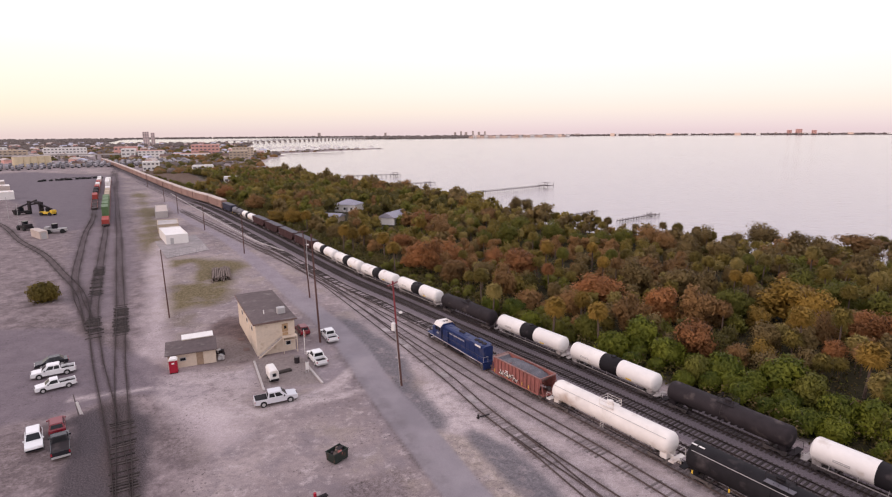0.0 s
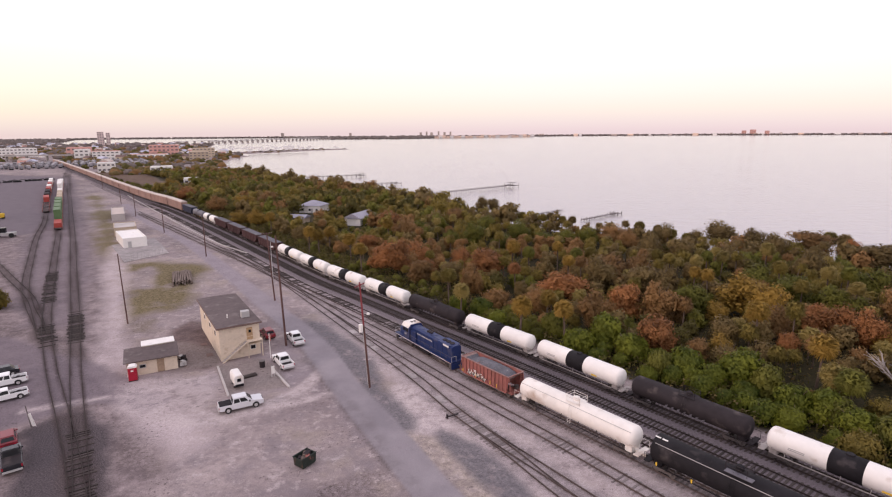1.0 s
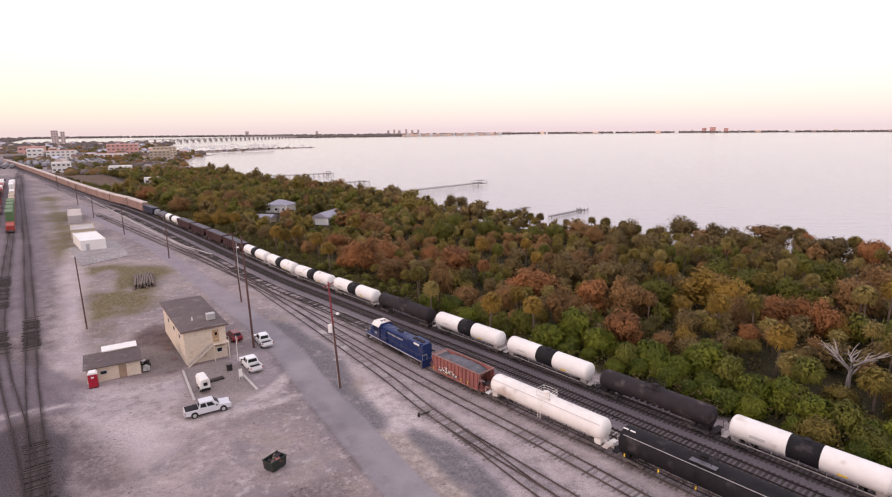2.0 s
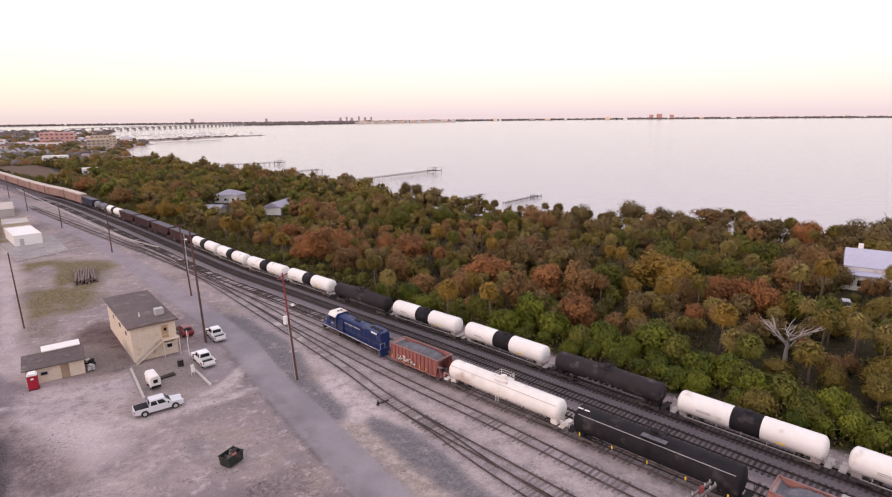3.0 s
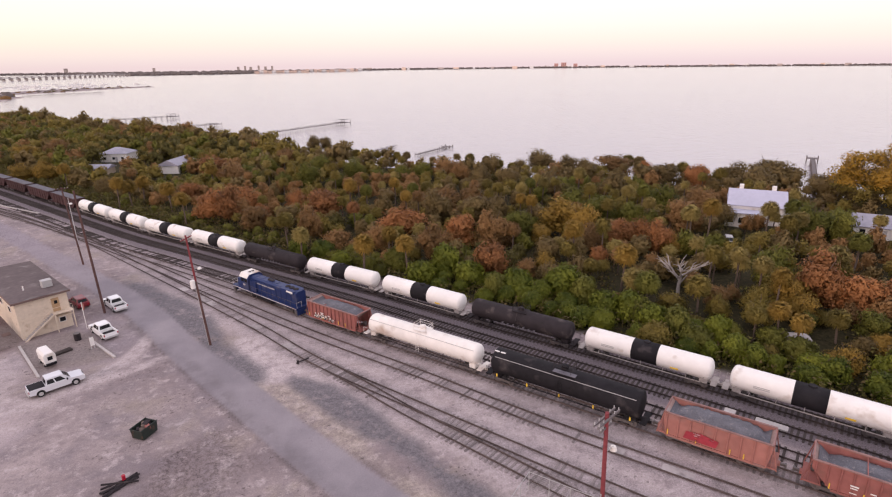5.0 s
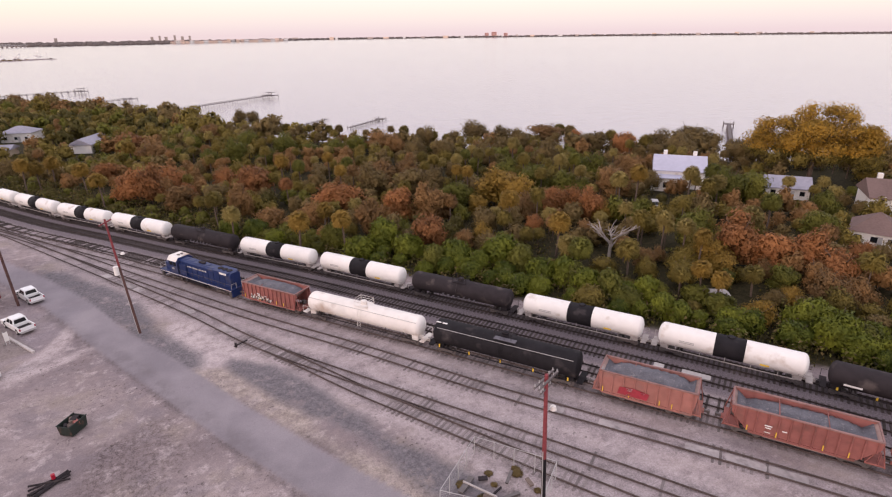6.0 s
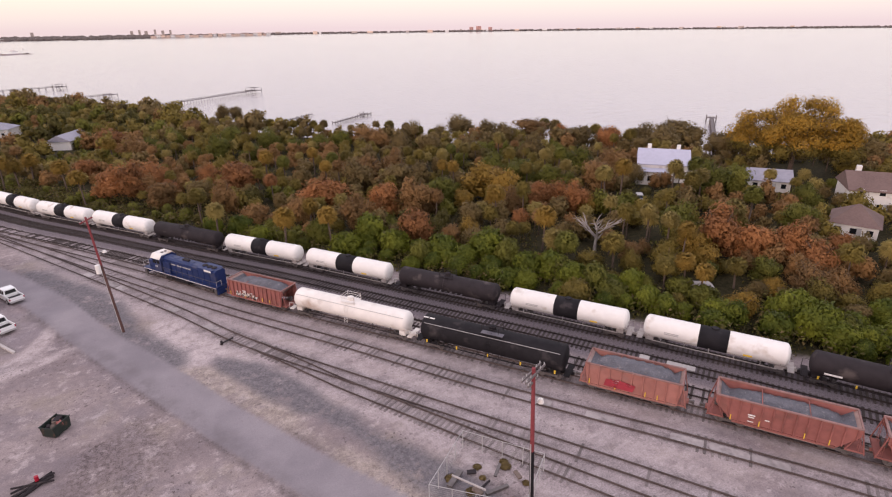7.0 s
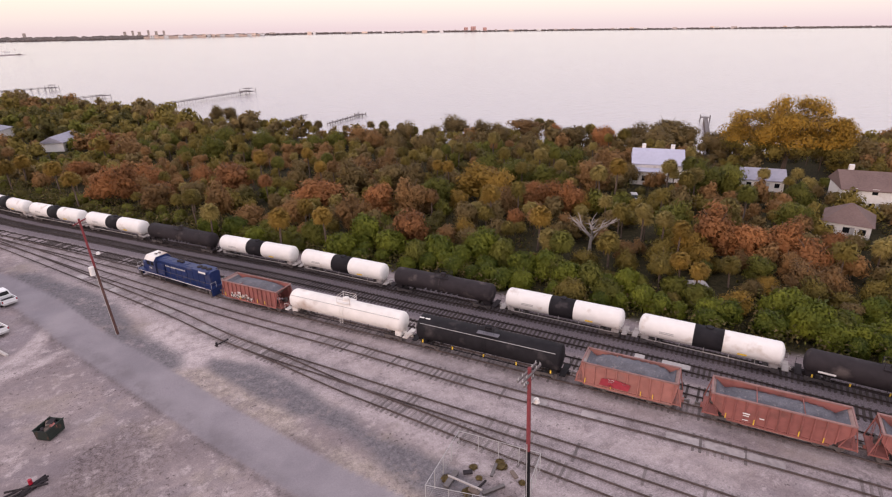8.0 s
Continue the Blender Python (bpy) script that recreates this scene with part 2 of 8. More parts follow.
# ---- building blocks ----
class Shape:
    """Collects vertices and faces of one part."""

    def __init__(self):
        self.v, self.f = [], []

    def add(self, verts, faces):
        k = len(self.v)
        self.v += [tuple(p) for p in verts]
        self.f += [tuple(i + k for i in face) for face in faces]
        return self

    def box(self, c, s, turn=0.0, chamfer=0.0):
        x, y, z = (d / 2 for d in s)
        if chamfer:
            q = min(chamfer, x * 0.9, y * 0.9)
            ring = [(x - q, -y), (x, -y + q), (x, y - q), (x - q, y), (-x + q, y), (-x, y - q), (-x, -y + q), (-x + q, -y)]
        else:
            ring = [(x, -y), (x, y), (-x, y), (-x, -y)]
        ca, sa = math.cos(radians(turn)), math.sin(radians(turn))
        ring = [(c[0] + px * ca - py * sa, c[1] + px * sa + py * ca) for px, py in ring]
        return self.prism(ring, c[2] - z, c[2] + z)

    def prism(self, ring, z0, z1):
        n = len(ring)
        verts = [(x, y, z0) for x, y in ring] + [(x, y, z1) for x, y in ring]
        faces = [tuple(range(n - 1, -1, -1)), tuple(range(n, 2 * n))]
        faces += [(i, (i + 1) % n, (i + 1) % n + n, i + n) for i in range(n)]
        return self.add(verts, faces)

    def slab(self, profile, y0, y1):
        """A profile of (x, z) points, anticlockwise seen from -y, drawn from y0 to y1."""
        n = len(profile)
        verts = [(x, y0, z) for x, z in profile] + [(x, y1, z) for x, z in profile]
        faces = [tuple(range(n)), tuple(range(2 * n - 1, n - 1, -1))]
        faces += [((i + 1) % n, i, i + n, (i + 1) % n + n) for i in range(n)]
        return self.add(verts, faces)

    def bar(self, profile, x0, x1):
        """A profile of (y, z) points drawn from x0 to x1."""
        n = len(profile)
        verts = [(x0, y, z) for y, z in profile] + [(x1, y, z) for y, z in profile]
        faces = [tuple(range(n - 1, -1, -1)), tuple(range(n, 2 * n))]
        faces += [(i, (i + 1) % n, (i + 1) % n + n, i + n) for i in range(n)]
        return self.add(verts, faces)

    def rod(self, a, b, r, r1=None, n=8):
        a, b = Vector(a), Vector(b)
        r1 = r if r1 is None else r1
        d = (b - a).normalized()
        u = d.orthogonal().normalized()
        w = d.cross(u)
        verts = []
        for p, q in ((a, r), (b, r1)):
            verts += [p + (u * math.cos(2 * math.pi * i / n) + w * math.sin(2 * math.pi * i / n)) * q for i in range(n)]
        faces = [(i, (i + 1) % n, (i + 1) % n + n, i + n) for i in range(n)]
        faces += [tuple(range(n - 1, -1, -1)), tuple(range(n, 2 * n))]
        return self.add(verts, faces)

    def barrel(self, x0, x1, z, r, dome=0.55, n=28, y=0.0):
        """A tank lying along x, with dished ends."""
        left = [(x0 + dome * (1 - math.sqrt(max(0, 1 - (rr / r) ** 2))) , rr) for rr in (0.02, r * 0.45, r * 0.72, r * 0.88, r * 0.97, r)]
        rings = left + [(x1 - (px - x0), rr) for px, rr in reversed(left)]
        verts = [(px, y + rr * math.sin(2 * math.pi * i / n), z + rr * math.cos(2 * math.pi * i / n)) for px, rr in rings for i in range(n)]
        faces = []
        for k in range(len(rings) - 1):
            faces += [(k * n + i, (k + 1) * n + i, (k + 1) * n + (i + 1) % n, k * n + (i + 1) % n) for i in range(n)]
        faces += [tuple(range(n)), tuple(range(len(rings) * n - 1, (len(rings) - 1) * n - 1, -1))]
        return self.add(verts, faces)

    def drum(self, x0, x1, z, r, n=28):
        verts = [(x, r * math.sin(2 * math.pi * i / n), z + r * math.cos(2 * math.pi * i / n)) for x in (x0, x1) for i in range(n)]
        faces = [(i, n + i, n + (i + 1) % n, (i + 1) % n) for i in range(n)] + [tuple(range(n)), tuple(range(2 * n - 1, n - 1, -1))]
        return self.add(verts, faces)

    def mesh(self, name, material, smooth=False):
        me = bpy.data.meshes.new(name)
        me.from_pydata(self.v, [], self.f)
        for m in material if isinstance(material, (list, tuple)) else [material]:
            me.materials.append(m)
        if smooth:
            me.polygons.foreach_set("use_smooth", [len(p.vertices) == 4 for p in me.polygons])
        me.update()
        return me


def part(name, shape, material, parent, label="", smooth=False, m=None):
    me = shape if isinstance(shape, bpy.types.Mesh) else shape.mesh(name, material, smooth)
    ob = new(name, me)
    ob.parent = parent
    if m is not None:
        ob.matrix_basis = m
    return tagged(ob, label)


def thing(name, label, category, group="", m=None, kind=""):
    ob = new(name)
    ob.empty_display_size = 0.5
    if m is not None:
        ob.matrix_basis = m
    return tagged(ob, label, category, group, kind)


def single(name, shape, material, label, category, group="", m=None, kind="", smooth=False):
    ob = new(name, shape.mesh(name, material, smooth))
    if m is not None:
        ob.matrix_basis = m
    return tagged(ob, label, category, group, kind)


class Line:
    """A smooth line on the ground through a few points, walked by its length."""

    def __init__(self, pts, step=1.0):
        p = np.array(pts, float)
        p = np.vstack([2 * p[0] - p[1], p, 2 * p[-1] - p[-2]])
        out = []
        for i in range(1, len(p) - 2):
            n = max(2, int(np.linalg.norm(p[i + 1] - p[i]) / step))
            for s in np.linspace(0, 1, n, endpoint=False):
                a, b, c, d = p[i - 1], p[i], p[i + 1], p[i + 2]
                out.append(0.5 * (2 * b + (c - a) * s + (2 * a - 5 * b + 4 * c - d) * s * s + (3 * b - a - 3 * c + d) * s**3))
        out.append(p[-2])
        self.p = np.array(out)
        self.s = np.r_[0, np.cumsum(np.linalg.norm(np.diff(self.p, axis=0), axis=1))]
        self.length = self.s[-1]

    def at(self, s):
        return np.array([np.interp(s, self.s, self.p[:, 0]), np.interp(s, self.s, self.p[:, 1])])

    def way(self, s):
        s = min(max(s, 1.5), self.length - 1.5)
        d = self.at(s + 1.5) - self.at(s - 1.5)
        return d / np.linalg.norm(d)

    def near(self, x, y):
        return float(self.s[np.argmin(((self.p - (x, y)) ** 2).sum(1))])

    def side(self, d, a=0.0, b=None):
        """The line moved d metres to its left."""
        ss = np.arange(a, self.length if b is None else b, 4.0)
        return Line([self.at(s) + d * np.array([-self.way(s)[1], self.way(s)[0]]) for s in ss])

    def place(self, s, z=0.0):
        (x, y), (dx, dy) = self.at(s), self.way(s)
        return pose(x, y, z, 0, 0, math.degrees(math.atan2(dy, dx)))

    def far(self, xy):
        """Distance of many points from the line."""
        q = self.p[:: max(1, len(self.p) // 80)]
        best = np.full(len(xy), 1e9)
        for a, b in zip(q[:-1], q[1:]):
            lo, hi = np.minimum(a, b) - 6, np.maximum(a, b) + 6
            k = np.flatnonzero((xy[:, 0] > lo[0]) & (xy[:, 0] < hi[0]) & (xy[:, 1] > lo[1]) & (xy[:, 1] < hi[1]))
            if len(k):
                d, o = b - a, xy[k] - a
                t = np.clip((o @ d) / max(d @ d, 1e-9), 0, 1)
                best[k] = np.minimum(best[k], np.hypot(*(o - t[:, None] * d).T))
        return best


def inside(poly, xy):
    poly = np.array(poly, float)
    hit = np.zeros(len(xy), bool)
    for (x0, y0), (x1, y1) in zip(poly, np.roll(poly, -1, 0)):
        if y0 != y1:
            cross = (xy[:, 1] > min(y0, y1)) & (xy[:, 1] <= max(y0, y1)) & (xy[:, 0] < (x1 - x0) * (xy[:, 1] - y0) / (y1 - y0) + x0)
            hit ^= cross
    return hit


def depth(poly, xy):
    """Signed distance, positive inside the polygon."""
    poly = np.array(poly, float)
    best = np.full(len(xy), 1e9)
    for a, b in zip(poly, np.roll(poly, -1, 0)):
        d = b - a
        t = np.clip(((xy - a) @ d) / max(d @ d, 1e-9), 0, 1)
        best = np.minimum(best, np.hypot(*(xy - a - t[:, None] * d).T))
    return np.where(inside(poly, xy), best, -best)


# ---- the plan: tracks, roads, shore (lines run from the far town towards the camera's side) ----
MAIN = Line([(-1000, 1457), (-668, 1031), (-421, 703), (-178, 362), (-117.5, 282), (-75.9, 221.5), (-43.3, 171.9), (-22.4, 139.9), (-8.4, 121),
             (5.1, 102.6), (18.4, 84.8), (30.9, 66.8), (43.2, 49.2), (54.9, 31.4), (65.5, 13.4), (76, -6), (87, -28)])
S0 = MAIN.near(-178, 362)
TRACKS = {
    "main": MAIN,
    "second": MAIN.side(-3.9, MAIN.near(-700, 1070)),
    "third": MAIN.side(-8.2, MAIN.near(-230, 440)),
    "siding": Line([(-125, 262), (-82, 203.5), (-42, 150), (-20, 119.5), (-3.3, 95.7), (6.8, 80.0), (25.2, 54.1), (43, 28.7), (57, 7.5), (70, -14)]),
    "fourth": Line([(-130, 270), (-88.7, 215.5), (-53, 165.8), (-24.3, 123.4), (-7, 95.0), (6.4, 73.6), (17.2, 57.9), (28, 41.4), (39.4, 25.6), (48, 13), (61, -8)]),
    "fifth": Line([(-64, 181.5), (-50.5, 164.5), (-33.4, 137.2), (-16.5, 107.5), (-8.2, 92.6), (0.1, 77.4), (6.4, 64.8), (15.4, 50.7), (24.4, 37.1), (33.3, 23.5), (46, 3)]),
    "sixth": Line([(7.6, 62.8), (10.6, 57.2), (14.4, 49.7), (19.3, 41.2), (24.3, 32.4), (31.8, 19.6), (42, 2)]),
    "yard": Line([(-420, 730), (-288, 490), (-129, 216.7), (-98.7, 164.2), (-79.9, 131.7), (-67, 109.5), (-58.2, 93.9), (-52.0, 83.0), (-45.5, 71.9), (-40.0, 62.6), (-33.3, 51.0), (-26, 38)]),
    "yard_two": Line([(-424, 728), (-285, 477), (-232, 384), (-138.5, 224.3), (-109, 172.8), (-93.9, 146.4), (-79.9, 122), (-70.7, 106.4), (-62.6, 93.8), (-55.9, 83.7), (-47.6, 71.9), (-41.0, 62.4), (-36.5, 55.6), (-32, 48.5)]),
    "yard_three": Line([(-293, 476), (-208, 331), (-158, 247.5), (-134, 204), (-111, 164.7), (-95, 138), (-82.5, 120), (-73.6, 108.4), (-66, 98)]),
    "yard_four": Line([(-230, 262), (-183, 226), (-148, 190), (-123.6, 167.2), (-102, 143.6), (-86.5, 126.4), (-75.6, 111.7), (-70.5, 104.5)]),
}
DRIVE = Line([(-150, 300), (-112, 240), (-80, 196), (-56, 158), (-34, 121), (-22.5, 102), (-15.8, 89), (-11, 77.6), (-5.9, 66.8), (-1.8, 58.1), (1.6, 50.7), (5, 44.1), (7.9, 38.4), (12.5, 30), (22, 13)])
LANE = Line([(-96, 186), (-86.5, 163), (-74.5, 140), (-64.5, 119.5), (-56, 102), (-47.5, 86), (-37, 72), (-27, 62)])
SHORE = [(900, -420), (420, -120), (270, 36), (208, 80), (166, 97), (148, 107), (138, 127), (108, 149), (80, 175), (48, 205), (22, 240), (13, 278),
         (-28, 340), (-73, 395), (-112, 455), (-176, 570), (-232, 715), (-262, 860), (-258, 930), (-312, 1010), (-262, 1080), (-205, 1195), (-132, 1280), (-160, 1330),
         (-265, 1295), (-335, 1190), (-370, 1085), (-470, 1330), (-690, 2050), (-1000, 2230), (-1280, 2180), (-1500, 2500), (-2300, 4100), (-1700, 4300), (-900, 4250), (-620, 3700), (-420, 3150), (-80, 3120), (120, 3300), (330, 3550), (620, 3900), (1100, 4150), (1900, 4080), (2750, 3640), (3500, 2900), (4050, 1900), (4500, 700), (4600, -1500)]


def grid_noise(xy, size, seed):
    """Smooth noise from 0 to 1 at many points."""
    rng = np.random.RandomState(seed)
    table = rng.rand(64, 64)
    q = np.asarray(xy) / size + 1000.0
    i = np.floor(q).astype(int)
    f = q - i
    f = f * f * (3 - 2 * f)
    g = lambda a, b: table[(i[:, 0] + a) % 64, (i[:, 1] + b) % 64]
    return (g(0, 0) * (1 - f[:, 0]) + g(1, 0) * f[:, 0]) * (1 - f[:, 1]) + (g(0, 1) * (1 - f[:, 0]) + g(1, 1) * f[:, 0]) * f[:, 1]


def ramp01(v, a, b):
    return np.clip((v - a) / (b - a), 0, 1)


# ---- ground: one sheet out to the horizon, sunk under the bay ----
def build_ground():
    front = np.radians(np.r_[np.arange(-52, 66, 0.245)])
    rest = np.radians(np.arange(66, 308, 4.0))
    ang = np.r_[front, rest]
    rad = [2.0]
    while rad[-1] < 4900:
        r = rad[-1]
        rad.append(r + (6.0 if r < 26 else max(0.55, r * 0.0105) if r < 600 else r * 0.02 if r < 1500 else r * 0.03))
    rad = np.array(rad)
    rad[-1] = 4950
    A, R = np.meshgrid(ang, rad)
    xy = np.c_[(R * np.sin(A)).ravel(), (R * np.cos(A)).ravel()]
    n, m = len(rad), len(ang)
    wob = (grid_noise(xy, 3.0, 1) - 0.5) * 2.5 + (grid_noise(xy, 11.0, 2) - 0.5) * 5
    sea = depth(SHORE, xy)
    z = np.where(sea > -4, -np.clip((sea + 4) * 0.12, 0, 2.6), 0.0)
    idx = np.arange(n * m).reshape(n, m)
    quads = np.stack([idx[:-1], np.roll(idx, -1, 1)[:-1], np.roll(idx, -1, 1)[1:], idx[1:]], -1).reshape(-1, 4)
    me = bpy.data.meshes.new("ground")
    cap = [tuple(idx[0][::-1])]
    me.from_pydata(np.c_[xy, z].tolist(), [], quads.tolist() + cap)
    me.polygons.foreach_set("use_smooth", [True] * len(me.polygons))

    def attr(name, values):
        me.attributes.new(name, "FLOAT", "POINT").data.foreach_set("value", np.clip(values, 0, 1).astype(np.float32))

    near = np.hypot(xy[:, 0], xy[:, 1]) < 900
    def of(fn):
        out = np.zeros(len(xy))
        out[near] = fn(xy[near], wob[near])
        return out
    attr("road", of(lambda q, w: np.maximum(ramp01(-DRIVE.far(q) + w * 0.07, -2.3, -1.95),
         np.maximum(0.5 * ramp01(depth([(-33, 128), (-19, 97), (-7, 76), (2, 63), (-4, 60), (-14, 80), (-24, 99), (-40, 128)], q) + w * 0.9, -1, 2.0),
                    0.4 * ramp01(depth([(-38, 79), (-22, 73), (-13, 80), (-22, 94), (-27, 83)], q) + w * 0.5, -1, 1.5)))))
    attr("drive", of(lambda q, w: 0.92 * ramp01(-DRIVE.far(q) + w * 0.06, -2.35, -2.05) * ramp01(-q[:, 1], -135, -100)))
    attr("lot", of(lambda q, w: ramp01(depth([(-143, 210), (-138, 232), (-186, 318), (-245, 400), (-310, 505), (-420, 560), (-420, 470), (-300, 360), (-215, 285), (-168, 225), (-152, 205)], q) + w * 0.1, -0.5, 0.5)))
    gate = [(-80, 55), (-50.7, 66.2), (-46, 72), (-41, 72.5), (-36, 70), (-34, 73), (-44, 82), (-60, 92), (-74, 100), (-110, 98)]
    yardside = [(-24, 34), (-30, 72), (-54, 104), (-92, 170), (-144, 260), (-300, 520), (-430, 560), (-430, 300), (-160, 40)]
    between = [(-62, 104), (-98, 172), (-150, 262), (-300, 520), (-318, 500), (-166, 250), (-118, 168), (-76, 106)]
    waste = ([(-87, 109), (-80, 113), (-72, 105), (-74, 100), (-82, 103)], [(-97, 118), (-88, 127), (-84, 118), (-88, 113)], [(-110, 130), (-104, 142), (-100, 134), (-103, 127)],
             [(-64, 100), (-55, 92), (-53, 86), (-57, 87), (-66, 98)], [(-37, 78), (-33, 70), (-29, 58), (-33, 58), (-39, 70)], [(-55, 112), (-50, 104), (-53, 101), (-59, 110)], [(-60, 64), (-44, 60), (-40, 52), (-52, 50), (-64, 56)],
             [(15, 31), (20.6, 35.2), (25.2, 29.2), (20.5, 25.6)], [(-9.5, 52), (-4, 54), (-2, 48), (-6, 42), (-11, 46)], [(-8, 77), (-5, 77), (-4.8, 73.6), (-7.6, 73)],
             [(-93, 173), (-84, 158), (-80, 163), (-88, 181)], [(-131, 246), (-112, 211), (-106, 216), (-124, 251)], [(-141, 206), (-126, 185), (-121, 189), (-136, 211)], [(-119, 179), (-104, 157), (-100, 162), (-114, 183)],
             [(-168, 222), (-150, 200), (-146, 204), (-160, 226)], [(-70, 150), (-62, 138), (-56, 142), (-64, 156)], [(-84, 190), (-72, 168), (-66, 172), (-78, 194)])
    attr("paved", of(lambda q, w: np.maximum(0.8 * ramp01(depth(gate, q) + w * 0.3, -0.6, 0.6), 0.6 * ramp01(depth(between, q) + w * 0.8, -1, 2))))
    attr("soil", of(lambda q, w: ramp01(depth(yardside, q) + w * 1.2, -2, 4)))
    attr("debris", of(lambda q, w: np.max([0.6 * ramp01(depth(k, q) + w * 0.8, -0.8, 1.2) for k in waste], 0)))
    attr("dirt", of(lambda q, w: 0.85 * ramp01(depth([(-44, 107.5), (-38, 104), (-31, 87.4), (-33, 84), (-38, 84.4), (-42.4, 90), (-44.5, 99.2)], q) + w * 0.7, -0.8, 1.2)))
    attr("field", of(lambda q, w: ramp01(depth([(-318, 566), (-190, 388), (-148, 374), (-225, 500), (-272, 585)], q) + w, -1, 2)))
    attr("dust", of(lambda q, w: 0.9 * ramp01(-LANE.far(q) + w * 0.5, -4.0, -1.0)))
    dark = [(-50.5, 66), (-46, 71.5), (-43, 72), (-38, 66), (-34.5, 58), (-30, 47), (-33, 40), (-38, 46), (-42.5, 57)]
    attr("gravel", of(lambda q, w: ramp01(depth(dark, q) + w * 0.5, -0.5, 1.0)))
    attr("tar", of(lambda q, w: np.maximum(0.95 * ramp01(depth([(6.8, 58.9), (11, 50.9), (14.2, 43.6), (17.4, 35.4), (20, 28), (18, 27), (15.1, 34.8), (12, 41), (8.6, 48.8), (4, 59.2), (3.2, 62)], q) + w * 0.45, -0.6, 0.7),
         0.95 * ramp01(depth([(-24.2, 111.4), (-16.8, 101.7), (-11, 93), (-6.2, 82.5), (-4.6, 74.4), (-1.4, 63.6), (-3.6, 64.5), (-7.2, 72.5), (-11.5, 84), (-17, 96)], q) + w * 0.6, -0.8, 0.8))))
    attr("straw", of(lambda q, w: 0.95 * ramp01(depth([(-0.9, 62.4), (2.6, 59.5), (8, 48.7), (11.9, 40.7), (15.2, 33), (18, 26), (15.5, 25), (11.4, 36.5), (7.2, 45.3), (1.7, 56.6)], q) + w * 0.5, -0.8, 1.0)))
    rut = Line([(-17.5, 86), (-12.4, 76), (-7.4, 66.4), (-3.4, 57.6), (0.2, 50), (3.6, 43.2), (7, 36)])
    attr("rut", of(lambda q, w: 0.55 * ramp01(-rut.far(q) + w * 0.3, -1.1, -0.1)))
    attr("verge", of(lambda q, w: 0.85 * np.exp(-((DRIVE.far(q) + w * 0.10 - 2.55) / 0.40) ** 2)) * ramp01(-xy[:, 1], -125, -100))
    bed = np.zeros(len(xy))
    for key, wide in (("main", 2.5), ("second", 2.7)):
        bed = np.maximum(bed, of(lambda q, w: ramp01(-TRACKS[key].far(q) + w * 0.15, -wide - 0.6, -wide + 0.4)))
    attr("bed", bed)
    bed2 = np.zeros(len(xy))
    for key in ("third", "siding", "fourth", "fifth", "sixth"):
        bed2 = np.maximum(bed2, of(lambda q, w: 0.8 * ramp01(-TRACKS[key].far(q) + w * 0.25, -2.2, -0.9)))
    attr("bed_old", bed2)
    bed3 = np.zeros(len(xy))
    for key in ("yard", "yard_two", "yard_three", "yard_four"):
        bed3 = np.maximum(bed3, of(lambda q, w: 0.8 * ramp01(-TRACKS[key].far(q) + w * 0.22, -1.9, -0.7) * (1 - 0.75 * ramp01(depth(gate, q), -1, 1))))
    attr("bed_yard", bed3)
    oil = np.zeros(len(xy))
    for key in ("yard", "yard_two", "yard_three", "yard_four"):
        oil = np.maximum(oil, of(lambda q, w: 0.9 * np.exp(-((TRACKS[key].far(q) + w * 0.05 - 0.75) / 0.20) ** 2)))
    attr("oil", oil)
    pale = np.zeros(len(xy))
    for key in ("siding", "fourth", "fifth", "sixth"):
        pale = np.maximum(pale, of(lambda q, w: 0.75 * ramp01(-TRACKS[key].far(q) + w * 0.6, -4.2, -1.8)))
    pale *= ramp01(-xy[:, 1], -120, -90)
    for way, half in ((Line([(-13, 85), (-14.6, 80.9), (-16.6, 74.8), (-20.4, 70.5), (-24.5, 67.4), (-30, 66.5)]), 0.9), (Line([(-12, 73.5), (-17.8, 70.6), (-22.6, 68.5), (-28, 69)]), 0.5),
                      (Line([(-52, 71.5), (-44, 74.5), (-37, 77), (-32, 80)]), 0.7)):
        pale = np.maximum(pale, of(lambda q, w: 0.8 * ramp01(-way.far(q) + w * 0.12, -half - 0.5, -half + 0.2)))
    for poly, much in (([(-4.2, 76), (0.6, 76.6), (5.2, 67), (4.4, 62.6), (0.5, 62.8), (-1.7, 65.5)], 1.0), ([(-29.9, 66.5), (-23.9, 66), (-18.7, 68.6), (-14.6, 75), (-17, 75.6), (-21, 70.5), (-27, 69.5)], 0.7), ([(-41, 82), (-30, 79), (-28, 70), (-30, 66), (-40, 70), (-47, 79)], 0.6), ([(-6, 90), (-1, 84), (1, 79), (-3, 79), (-6, 84)], 0.7)):
        pale = np.maximum(pale, of(lambda q, w: much * ramp01(depth(poly, q) + w * 0.7, -0.6, 1.6)))
    attr("pale", pale)
    attr("pad", of(lambda q, w: 0.9 * np.maximum(ramp01(depth([(-31.4, 84.4), (-26.4, 75.0), (-18.3, 76.1), (-22.5, 84.5), (-25, 87)], q) + w * 0.12, -0.3, 0.3),
         0.8 * ramp01(depth([(-42, 96), (-32, 90), (-31.5, 86), (-36.6, 83), (-42, 89)], q) + w * 0.4, -0.5, 0.8))))
